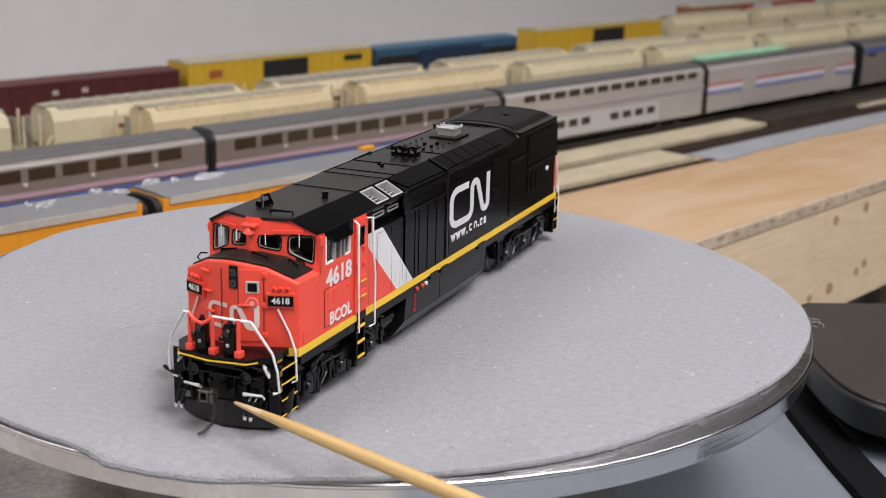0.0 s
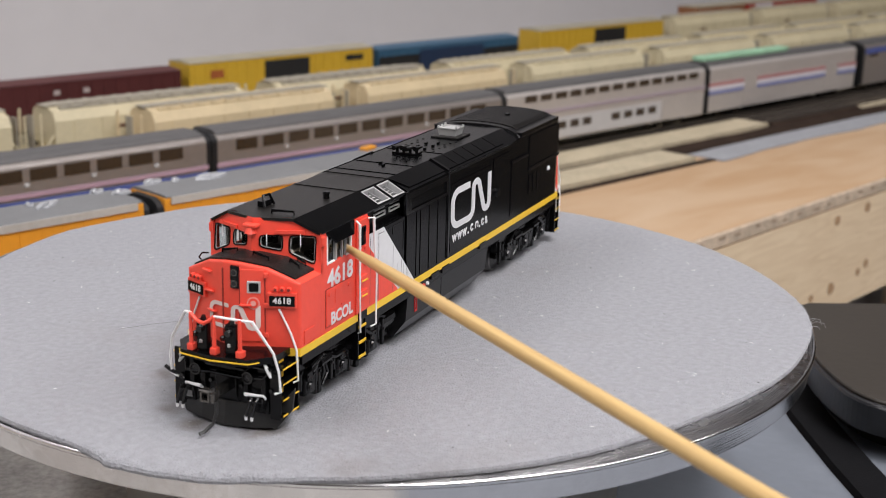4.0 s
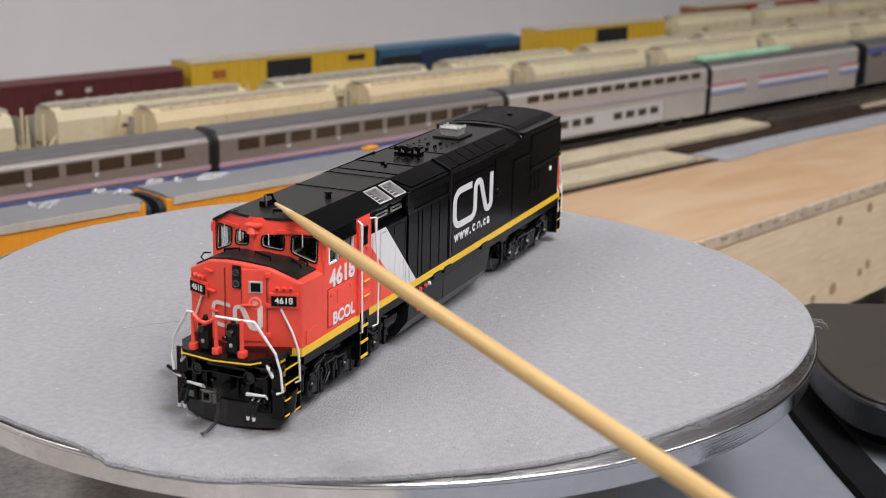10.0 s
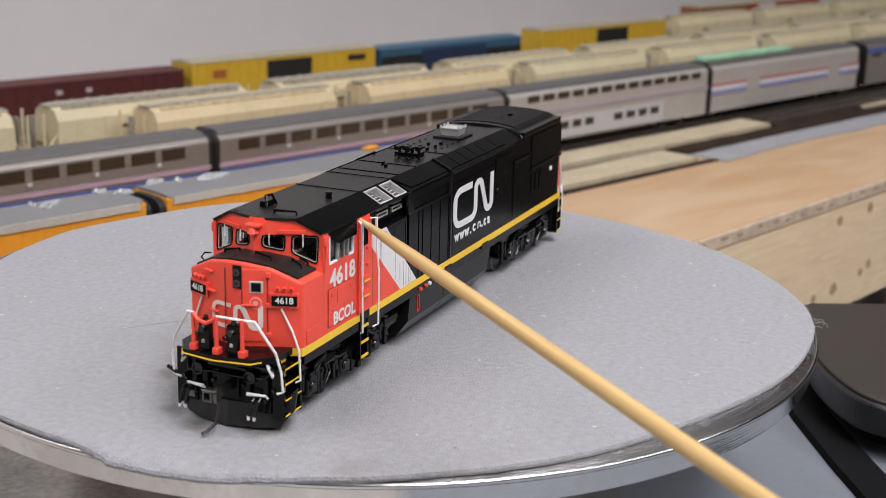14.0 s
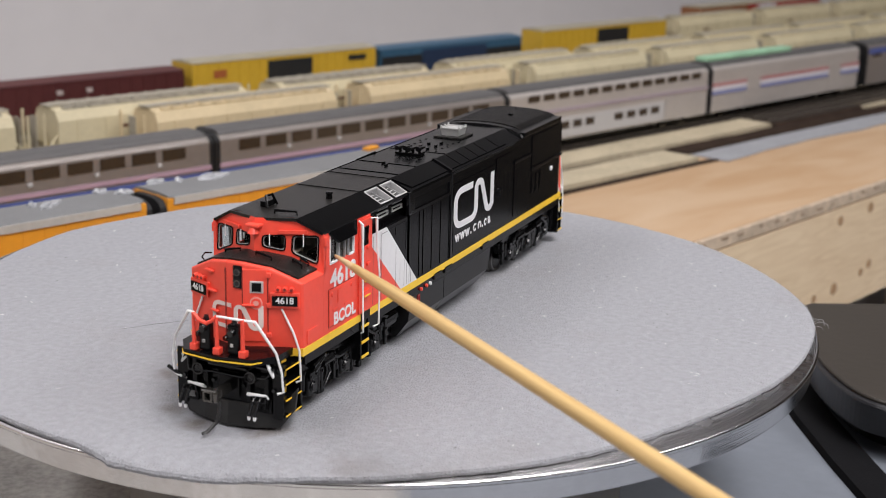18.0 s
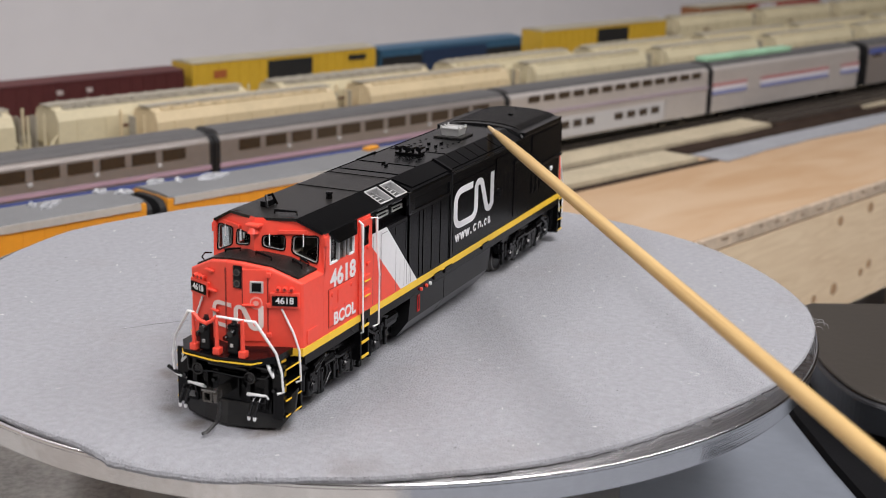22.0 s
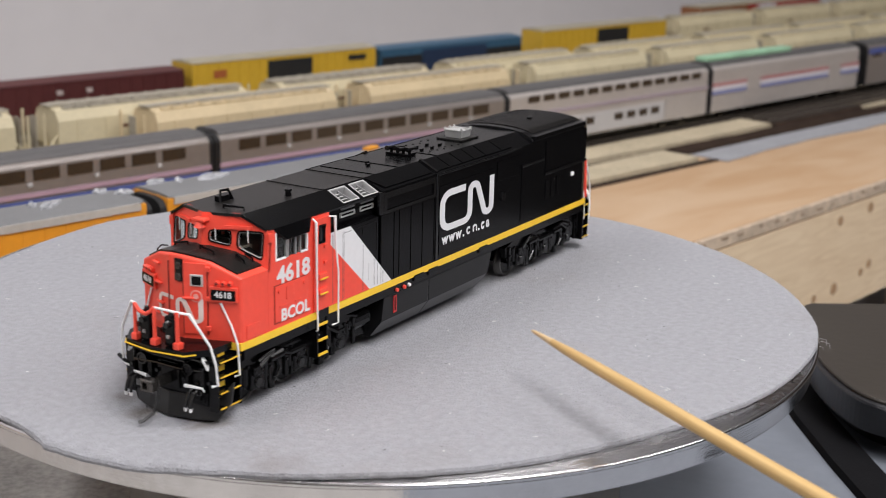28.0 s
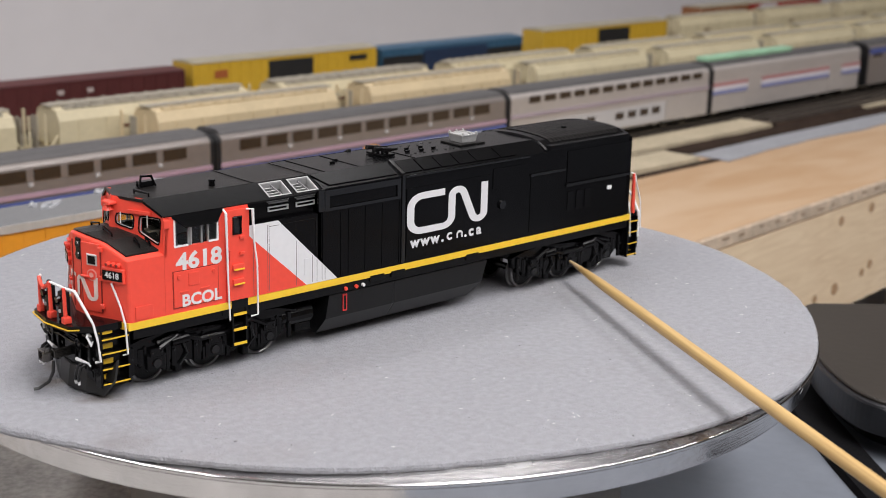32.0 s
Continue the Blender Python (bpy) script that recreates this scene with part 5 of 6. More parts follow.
for k in range(14):
    x = -6.0 - 3.3 * (k % 7)
    y = (-6.5 if k < 7 else 5.5) + 0.9 * math.sin(k * 2.1)
    lp("roof_bolt", cyl(bmesh.new(), (x, y, 55.9), (x, y, 56.12), 0.5, 0.35, 8), UNDER, hood)
horn = lp("horn_cluster", bx(-0.5, 5.0, -4.5, 4.5, 56.0, 56.8, 0.2), UNDER, None, "black air horn cluster")
for y, x0, x1 in ((-3.6, 0.4, 5.4), (-1.2, -1.6, 4.2), (1.2, 0.0, 5.8), (3.6, -2.0, 4.0)):
    lp("horn", cyl(bmesh.new(), (x0, y, 58.0), (x1, y, 58.2), 0.35, 0.85, 10), GLOSSBLACK, horn)
    lp("horn_post", bx(2.0, 2.8, y - 0.4, y + 0.4, 56.7, 57.8), UNDER, horn)
lp("antenna_box", bx(87.6, 92.6, -5.2, -3.0, 55.95, 57.6, 0.2), UNDER, roof)
lp("antenna_stay", tube(bmesh.new(), [(87.4, -2.6, 56.0), (88.4, -3.6, 59.0), (91.8, -3.6, 59.2), (93.0, -2.6, 56.0)], 0.35, 5), UNDER, roof)
beacon = lp("beacon", cyl(bmesh.new(), (73.9, 7.0, 55.95), (73.9, 7.0, 57.4), 1.0, 0.8, 12), UNDER, roof)
lp("beacon_cap", cyl(bmesh.new(), (73.9, 7.0, 57.42), (73.9, 7.0, 58.0), 1.2, 1.0, 12), UNDER, beacon)
lp("roof_grab", tube(bmesh.new(), [(97.6, 2.5, 56.0), (97.6, 2.5, 57.0), (96.6, 9.0, 57.0), (96.6, 9.0, 56.0)], 0.3, 5), UNDER, roof)
for x, y in ((24.0, 1.5), (21.0, -1.0), (-8, 2), (-11, -2), (-14, 2.5), (-17, -1.5), (-20, 2.0)):
    lp("lifting_lug", bx(x - 0.9, x + 0.9, y - 0.35, y + 0.35, 55.95, 56.6, 0.1), UNDER, hood)
for x in (34.0, 20.0, -4.0):
    lp("roof_seam", bx(x - 0.25, x + 0.25, -10.4, 10.4, 55.9, 56.1), BLACK, hood)
for k in range(18):
    x = -68.0 - k * 2.05
    lp("grille_bar", loft(bmesh.new(), [hood_ring(xx, [(14.7, 54.95), (12.5, 56.05), (8.0, 56.8), (3.0, 57.1)]) for xx in (x, x - 0.3)]), BLACK, hood)
lp("radiator_knob", cyl(bmesh.new(), (-84.0, 4.0, 56.9), (-84.0, 4.0, 57.6), 1.1, 1.0, 10), UNDER, hood)

# bell and headlights
bell = lp("bell_housing", cyl(bmesh.new(), (105.0, 0.0, 51.8), (105.0, 0.0, 53.5), 1.7, 0.9, 14), RED, None, "red bell housing on the cab front")
lp("bell_bracket", bx(103.2, 106.0, -2.2, 2.2, 53.4, 54.4, 0.3), RED, bell)
hl = lp("headlight_panel", bx(114.2, 115.7, -0.1, 2.5, 38.9, 45.2, 0.15), UNDER, nose, "black headlight panel")
for z in (40.3, 43.4):
    lp("headlight_bezel", cyl(bmesh.new(), (115.6, 1.2, z), (116.0, 1.2, z), 1.05, 1.0, 14), DARKMETAL, hl)
    lp("headlight", cyl(bmesh.new(), (115.9, 1.2, z), (116.1, 1.2, z), 0.75, 0.7, 14), LENS, hl)


def nose_box(name, y0, y1, z0, z1, d0, d1, material, parent, label="", bevel=0.15):
    """A box lying on the slanted nose face; y spans its width."""
    s = 1 if y0 + y1 > 0 else -1
    a, b = Vector((nose_x(y0), y0, 0)), Vector((nose_x(y1), y1, 0))
    n = Vector((1.0, 0.40 * s, 0)).normalized()
    bm = loft(bmesh.new(), [[p + n * d + Vector((0, 0, z)) for p, z in ((a, z0), (b, z0), (b, z1), (a, z1))] for d in (d0, d1)])
    if bevel:
        bmesh.ops.bevel(bm, geom=list(bm.edges), offset=bevel, segments=1, affect="EDGES")
    return lp(name, bm, material, parent, label)


for s in (1, -1):
    nb = nose_box("number_board", s * 9.6, s * 16.9, 33.9, 38.2, -0.2, 0.9, RED, nose, "red number board housing")
    nose_box("board_face", s * 10.1, s * 16.5, 34.6, 37.4, 0.9, 1.15, BLACK, nb, "black number board", 0)
    for k in range(3):
        y = s * (11.6 + 1.7 * k)
        p = Vector((nose_x(y), y, 39.2))
        lp("marker_light", cyl(bmesh.new(), p, p + Vector((1.2, 0.48 * s, 0)), 0.66, 0.6, 12), RED, nb)
        lp("marker_lens", cyl(bmesh.new(), p + Vector((1.2, 0.48 * s, 0)), p + Vector((1.3, 0.52 * s, 0)), 0.42, 0.4, 10), mat_dark_red, nb)
    n = Vector((1.0, 0.40 * s, 0)).normalized()
    p = Vector((nose_x(13.3), s * 13.3, 36.05)) + n * 1.2
    up = Vector((0, 0, 1))
    right = up.cross(n).normalized()
    lettering("number", "4618", 0.0025, WHITE, nb, Matrix.Translation(p * 0.001) @ Matrix((right, up, n)).transposed().to_4x4(), "white number 4618", 0.00004, 0.00004)
sw = nose_box("nose_window", 4.4, 7.9, 37.8, 41.2, -0.1, 0.5, SILVER, nose, "small square silver-framed light")
nose_box("lens", 4.95, 7.35, 38.3, 40.7, 0.5, 0.62, BLACK, sw, "", 0)
nose_box("nose_door", 2.6, 8.8, 24.0, 45.0 - 0.6, -0.2, 0.28, RED, nose, "nose door", 0.1)
for y in (2.55, 8.95, -2.6):
    nose_box("door_gap", y - 0.12, y + 0.12, 24.0, 44.6 - abs(y) * 0.2, 0.0, 0.32, GAPRED, nose, "", 0)
for z in (43.0, 34.5, 26.0):
    nose_box("hinge", 8.6, 9.8, z - 0.7, z + 0.7, 0.0, 0.9, RED, nose)
for y, z in ((-9, 42), (-8, 36.5), (-7, 31), (-9.5, 27.5), (4.0, 34.4)):
    nose_box("grab", y - 1.6, y + 1.6, z - 0.3, z + 0.3, 0.0, 1.0, RED, nose)
p = Vector((nose_x(6.0), 6.0, 35.0))
lp("round_emblem", cyl(bmesh.new(), p, p + Vector((1, 0.4, 0)).normalized() * 0.45, 1.75, seg=24), mat("pale_red_mark", (0.75, 0.30, 0.26), 0.45), nose, "pale round emblem")
p += Vector((1, 0.4, 0)).normalized() * 0.46
lp("emblem_core", cyl(bmesh.new(), p, p + Vector((0.1, 0.04, 0)), 1.4, seg=20), RED, nose)


p += Vector((0.12, 0.05, 0))
lp("emblem_mark", cyl(bmesh.new(), p, p + Vector((0.08, 0.03, 0)), 0.75, seg=12), mat("pale_mark", (0.75, 0.34, 0.30), 0.45), nose)


# side markings
def ribbon(pts, w):
    """Flat band along a 2D path: its outline ring."""
    v = [Vector(p) for p in pts]
    lft, rgt = [], []
    for i, p in enumerate(v):
        a, b = v[max(0, i - 1)], v[min(len(v) - 1, i + 1)]
        d = (b - a).normalized()
        n = Vector((-d.y, d.x))
        lft.append(p + n * w / 2)
        rgt.append(p - n * w / 2)
    return lft, rgt


def ribbon_mesh(pts, w, to3, off):
    lft, rgt = ribbon(pts, w)
    bm = bmesh.new()
    off = Vector(off)
    rows = []
    for a, b in zip(lft, rgt):
        p, q = to3(a), to3(b)
        rows.append([bm.verts.new(p), bm.verts.new(q), bm.verts.new(q + off), bm.verts.new(p + off)])
    for r, s in zip(rows, rows[1:]):
        for k in range(4):
            bm.faces.new((r[k], r[(k + 1) % 4], s[(k + 1) % 4], s[k]))
    bm.faces.new(rows[0][::-1])
    bm.faces.new(rows[-1])
    return bm


def arc(cx, cy, r, a0, a1, n=7):
    return [(cx + r * math.cos(radians(a0 + (a1 - a0) * i / (n - 1))), cy + r * math.sin(radians(a0 + (a1 - a0) * i / (n - 1)))) for i in range(n)]


# rounded ribbon emblem, drawn 28 wide and 16 high
EMBLEM = [(12.0, 14.0)] + arc(4.2, 9.8, 4.2, 90, 180, 7) + arc(3.8, 4.8, 3.8, 180, 270, 7) + arc(11.2, 4.4, 3.4, 270, 360, 7) + arc(16.8, 11.8, 2.2, 180, 20, 9) + arc(24.4, 3.6, 2.2, 200, 360, 9) + [(26.6, 15.2)]
for sgn in (1, -1):
    to3 = (lambda p, sgn=sgn: Vector(((4.0 - p.x * 1.27 if sgn > 0 else -31.0 + p.x * 1.27), sgn * (HW + 0.3), 31.8 + p.y * 0.92)))
    lp("emblem", ribbon_mesh(EMBLEM, 2.5, to3, (0, sgn * 0.12, 0)), WHITE, hood, "large white ribbon emblem")
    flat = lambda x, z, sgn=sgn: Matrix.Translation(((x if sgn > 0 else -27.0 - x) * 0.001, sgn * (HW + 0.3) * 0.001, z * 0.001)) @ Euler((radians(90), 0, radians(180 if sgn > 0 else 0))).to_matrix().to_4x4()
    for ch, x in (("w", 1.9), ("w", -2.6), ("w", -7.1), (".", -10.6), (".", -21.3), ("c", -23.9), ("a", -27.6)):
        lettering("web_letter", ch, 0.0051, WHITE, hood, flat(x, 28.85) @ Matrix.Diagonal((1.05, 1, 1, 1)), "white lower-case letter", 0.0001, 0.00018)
    side3 = (lambda p, sgn=sgn: Vector(((p.x if sgn > 0 else -27.0 - p.x), sgn * (HW + 0.3), p.y)))
    lp("small_mark", ribbon_mesh([(x * 1.15 - 14.0, z * 1.05 + 28.7) for x, z in arc(0, 0, 1, 40, 320, 13)], 0.72, lambda p, f=side3: f(Vector((-28.0 - p.x, p.y))), (0, sgn * 0.12, 0)), WHITE, hood, "small white open ring")
    lp("small_mark", ribbon_mesh([(-17.4, 27.5), (-17.4, 28.9)] + [(x * 1.1 - 18.5, z * 0.75 + 28.9) for x, z in arc(0, 0, 1, 0, 180, 9)] + [(-19.6, 27.5)], 0.72, side3, (0, sgn * 0.12, 0)), WHITE, hood, "small white arch")
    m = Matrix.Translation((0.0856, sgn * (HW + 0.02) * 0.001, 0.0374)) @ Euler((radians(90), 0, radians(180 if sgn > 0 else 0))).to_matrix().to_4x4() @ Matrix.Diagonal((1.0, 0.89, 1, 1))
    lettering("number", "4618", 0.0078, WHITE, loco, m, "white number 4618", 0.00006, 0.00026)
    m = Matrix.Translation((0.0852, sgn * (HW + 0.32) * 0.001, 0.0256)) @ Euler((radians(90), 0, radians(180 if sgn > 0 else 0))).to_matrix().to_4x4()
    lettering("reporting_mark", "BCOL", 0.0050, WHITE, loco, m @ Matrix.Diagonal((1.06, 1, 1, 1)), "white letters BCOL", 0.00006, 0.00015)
lp("nose_emblem", ribbon_mesh(EMBLEM, 2.3, lambda p: Vector((nose_x(p.x * 0.56 - 7.6) + 0.32, p.x * 0.56 - 7.6, 27.0 + p.y * 0.48)), (0.12, 0, 0)), mat("faded_white_paint", (0.72, 0.62, 0.58), 0.45), nose, "pale ribbon emblem across the nose")

# front platform, pilot and snow plough
deck = [(109.5, 15.2), (118.2, 15.0), (124.4, 10.4), (126.0, 0.0)]
deck = deck + [(x, -y) for x, y in deck[-2::-1]]
lp("front_platform", loft(bmesh.new(), [[(x, y, z) for x, y in deck] for z in (20.6, 22.6)]), UNDER, None, "black front platform")
edge = [(122.0, 12.5), (124.7, 10.6), (126.3, 0.0), (124.7, -10.6), (122.0, -12.5)]
lp("platform_edge", loft(bmesh.new(), [[(x, y, z), (x + 0.3, y, z), (x + 0.3, y, z + 0.34), (x, y, z + 0.34)] for (x, y), z in zip(edge, [21.4] * 5)]), YELLOW, None, "yellow platform edge")
lp("pilot", loft(bmesh.new(), [[(117.0, 15.2, z), (118.0, 9.4, z), (118.4, 0, z), (118.0, -9.4, z), (117.0, -15.2, z), (116.5, -15.2, z), (116.2, -13.5, z), (113.0, -13.5, z), (113.0, 13.5, z), (116.2, 13.5, z), (116.5, 15.2, z)] for z in (6.0, 20.55)]), UNDER, None, "black pilot plate")
PLOUGH = mat("dark_grey_plastic", (0.020, 0.0195, 0.019), 0.36, vary=0.3, spec=0.4)
plow = [(115.0, 18.4, 6.4), (116.4, 14.6, 1.1), (118.8, 8.0, 0.9), (120.2, 0.0, 0.8), (118.8, -8.0, 0.9), (116.4, -14.6, 1.1), (115.0, -18.4, 6.4)]
low = [Vector(p) for p in plow]
high = [Vector((x - 0.9, y * 1.02, 7.6 if abs(y) < 16 else 12.6)) for x, y, z in plow]
back = Vector((-0.7, 0, 0))
bm = bmesh.new()
grid = [[bm.verts.new(p) for p in row] for row in (low, high, [p + back for p in high], [p + back for p in low])]
for i in range(6):
    for k in range(4):
        bm.faces.new((grid[k][i], grid[k][i + 1], grid[(k + 1) % 4][i + 1], grid[(k + 1) % 4][i]))
for i in (0, 6):
    bm.faces.new([grid[k][i] for k in range(4)])
plough = lp("snow_plough", bm, PLOUGH, None, "dark grey snow plough")
for y in (-13.0, 10.4):
    lp("plough_flap", bx(117.2, 118.2, y - 2.6, y + 2.6, 5.4, 9.6, 0.2), UNDER, plough)
    lp("flap_plate", bx(118.1, 118.4, y - 0.2, y + 1.6, 6.4, 8.2, 0.05), CHEEK if y < 0 else UNDER, plough)
for y in (-10.5, -7.0, 6.5, 12.0):
    lp("pilot_bracket", bx(118.0, 119.4, y - 0.7, y + 0.7, 9.0, 16.0, 0.2), UNDER)
lp("pilot_pipe", tube(bmesh.new(), [(118.6, -13.0, 19.0), (119.6, -12.0, 15.0), (119.8, -4.0, 15.6), (119.8, 4.0, 15.4), (119.4, 12.0, 16.0), (118.4, 14.0, 18.6)], 0.45), GLOSSBLACK)
lp("release_arm", tube(bmesh.new(), [(118.4, -13.6, 11.4), (118.2, -17.0, 12.6), (117.6, -20.4, 13.8)], 0.55), UNDER, None, "black uncoupling lever end")
for y in (-14.4, -5.0, 4.6, 14.0):
    lp("pilot_bolt", cyl(bmesh.new(), (118.0, y, 12.6), (118.9, y, 12.6), 0.7, 0.55, 8), GLOSSBLACK)
for y0, y1, z in ((-15.0, -9.8, 18.6), (9.0, 14.8, 18.4), (-6.2, 6.0, 17.2)):
    lp("pilot_step", bx(117.8, 119.6, y0, y1, z, z + 0.8, 0.2), GLOSSBLACK)
lp("pilot_pipe", tube(bmesh.new(), [(118.8, -8.0, 20.0), (120.6, -4.0, 18.6), (120.8, 3.0, 18.4), (119.2, 8.0, 19.8)], 0.4), GLOSSBLACK)


def steps(x0, x1, sgn, name):
    st_ = lp(name, bx(min(x0, x1), max(x0, x1), sgn * 14.1 - 0.5, sgn * 14.1 + 0.5, 5.0, 20.5), UNDER, None, "black corner step well with yellow edges")
    for k, z in enumerate((5.6, 10.1, 14.7, 19.0)):
        t = lp("tread", bx(min(x0, x1), max(x0, x1), min(sgn * 14.6, sgn * 17.2), max(sgn * 14.6, sgn * 17.2), z - 0.5, z), UNDER, st_)
        lp("tread_edge", bx(min(x0, x1), max(x0, x1), min(sgn * 17.2, sgn * 17.42), max(sgn * 17.2, sgn * 17.42), z - 0.32, z + 0.02), YELLOW, t, "yellow tread edge")
        lp("riser_mark", bx(*sorted((x1 - 0.3 * (1 if x1 > 0 else -1), x0 + (x1 - x0) * 0.45)), min(sgn * 14.6, sgn * 14.75), max(sgn * 14.6, sgn * 14.75), z + 0.6, z + 2.1), YELLOW, t)
    lp("stringer", bx(*sorted((x1, x1 + (0.5 if x1 > 0 else -0.5))), min(sgn * 13.6, sgn * 16.8), max(sgn * 13.6, sgn * 16.8), 4.4, 20.4), UNDER, st_)
    lp("stringer", bx(x0 - 0.4, x0 + 0.4, min(sgn * 12.0, sgn * 17.3), max(sgn * 12.0, sgn * 17.3), 4.6, 20.5), UNDER, st_)
    return st_


for sgn in (1, -1):
    steps(109.3, 117.8, sgn, "front_steps")
    steps(-109.8, -115.2, sgn, "rear_steps")
    # side ladder under the cab door
    ld = lp("side_ladder", bx(69.2, 69.8, sgn * 14.0, sgn * 18.0, 7.6, 20.0), UNDER, None, "black side ladder with yellow treads")
    lp("rail", bx(74.0, 74.6, sgn * 14.0, sgn * 18.0, 7.6, 20.0), UNDER, ld)
    lp("back", bx(69.8, 74.0, sgn * 13.6, sgn * 14.0, 7.6, 20.0), UNDER, ld)
    for z in (8.6, 13.2, 18.0):
        t = lp("tread", bx(69.8, 74.0, min(sgn * 14.0, sgn * 18.0), max(sgn * 14.0, sgn * 18.0), z - 0.5, z), UNDER, ld)
        lp("tread_edge", bx(69.6, 74.2, min(sgn * 18.0, sgn * 18.3), max(sgn * 18.0, sgn * 18.3), z - 0.5, z + 0.3), YELLOW, t, "yellow tread edge")
    lp("step_box", bx(69.0, 74.8, sgn * (HW - 0.5), sgn * (HW + 0.5), 19.9, 24.6, 0.15), UNDER, ld)

# handrails, painted white wire
R = 0.29
for sgn in (1, -1):
    lp("handrail", tube(bmesh.new(), [(77.6, sgn * 18.6, 51.4), (77.4, sgn * 19.8, 50.4), (77.0, sgn * 19.8, 30.0), (76.6, sgn * 19.8, 17.4), (75.9, sgn * 18.8, 16.8)], R), RAILWHITE, None, "white wire cab handrail")
    lp("handrail", tube(bmesh.new(), [(69.4, sgn * 18.4, 50.4), (67.8, sgn * 19.6, 50.4), (67.6, sgn * 19.8, 41.0), (66.8, sgn * 20.2, 33.0), (66.6, sgn * 20.0, 17.2), (68.6, sgn * 19.2, 16.8)], R), RAILWHITE, None, "white wire cab handrail")
    start = [(124.2, 0.0, 33.3), (123.4, 7.6, 33.0)] if sgn > 0 else [(123.4, -7.6, 33.0)]
    lp("handrail", tube(bmesh.new(), start + [(122.0, sgn * 10.4, 32.6), (119.2, sgn * 15.2 - 1.6 * (sgn < 0), 23.6), (118.4, sgn * 16.4 - 1.8 * (sgn < 0), 18.0), (118.0, sgn * 16.6 - 1.4 * (sgn < 0), 12.4), (118.9, sgn * 15.2, 12.0)], 0.36), RAILWHITE, None, "white wire platform handrail")
    lp("handrail", tube(bmesh.new(), [(111.6, sgn * 12.6, 33.6), (110.6, sgn * 15.6, 27.0), (110.2, sgn * 17.2, 22.0), (109.8, sgn * 17.4, 13.2), (110.8, sgn * 16.4, 12.8)], 0.31), RAILWHITE, None, "white wire step handrail")
    lp("uncoupling_lever", tube(bmesh.new(), [(119.6, sgn * 7.0, 10.4), (120.6, sgn * 7.0, 11.2), (119.8, sgn * 12.4, 11.2), (119.2, sgn * 12.6, 10.2)], 0.32), RAILWHITE, None, "white wire pilot grab iron")
    lp("pilot_lever", tube(bmesh.new(), [(119.6, sgn * 12.6, 20.4), (120.4, sgn * 13.6, 19.4), (119.6, sgn * 14.4, 17.0), (118.6, sgn * 13.6, 18.2), (119.6, sgn * 12.6, 20.4)], 0.32), RAILWHITE)
    lp("handrail", tube(bmesh.new(), [(-112.6, sgn * 14.6, 37.8), (-113.8, sgn * 15.4, 37.2), (-117.6, sgn * 16.0, 25.5), (-117.8, sgn * 16.4, 15.5), (-117.0, sgn * 15.8, 14.8)], R), RAILWHITE, None, "white wire rear handrail")
    lp("handrail", tube(bmesh.new(), [(-110.2, sgn * 16.0, 27.0), (-110.6, sgn * 16.9, 22.0), (-110.8, sgn * 17.2, 13.4), (-111.6, sgn * 16.6, 12.8)], R), RAILWHITE, None, "white wire rear handrail")
for y in (-7.6, 0.0, 7.6):
    post = lp("platform_post", cyl(bmesh.new(), (124.2 - abs(y) * 0.08, y, 22.6), (124.4 - abs(y) * 0.08, y, 33.2), 0.62, 0.48, 10), RED, None, "red platform post")
    lp("post_base", bx(122.8 - abs(y) * 0.08, 125.2 - abs(y) * 0.08, y - 1.0, y + 1.0, 22.6, 24.6, 0.3), RED, post)
lp("safety_chain", tube(bmesh.new(), [(123.8, -7.6, 33.0), (124.2, -5.6, 31.4), (124.6, -3.0, 31.0), (124.6, -1.2, 32.0), (124.4, 0.0, 33.2)], 0.55), RED, None, "red safety chain")
for y in (-4.6, 4.2):
    mu = lp("jumper_box", bx(121.0, 123.4, y - 1.7, y + 1.7, 22.7, 31.2, 0.5), UNDER, None, "black jumper cable box")
    lp("jumper_plug", cyl(bmesh.new(), (123.3, y, 29.2), (124.6, y, 29.0), 1.1, 0.9, 12), GLOSSBLACK, mu)
    lp("jumper_latch", bx(123.3, 123.9, y - 0.5, y + 0.4, 25.0, 26.0, 0.2), CHEEK if y < 0 else SILVER, mu)
    lp("jumper_cover", cyl(bmesh.new(), (123.0, y - 1.9, 27.2), (123.8, y - 2.2, 27.2), 0.9, 0.7, 10), GLOSSBLACK, mu)
    lp("jumper_cap", cyl(bmesh.new(), (122.2, y, 31.0), (122.4, y + 0.2, 32.4), 0.9, 0.6, 10), GLOSSBLACK, mu)

TRIP = mat("dark_steel_wire", (0.06, 0.06, 0.06), 0.3, 0.7, vary=0.2, scale=80)
def spin_x(x, y, z, r1, r0, d):
    """A flat ring facing forward."""
    bm = spin(bmesh.new(), [(r0, 0.0), (r1, 0.0), (r1, d), (r0, d)], 18)
    bmesh.ops.rotate(bm, cent=(0, 0, 0), matrix=Matrix.Rotation(radians(90), 3, "Y"), verts=bm.verts)
    bmesh.ops.translate(bm, vec=(x, y, z), verts=bm.verts)
    return bm


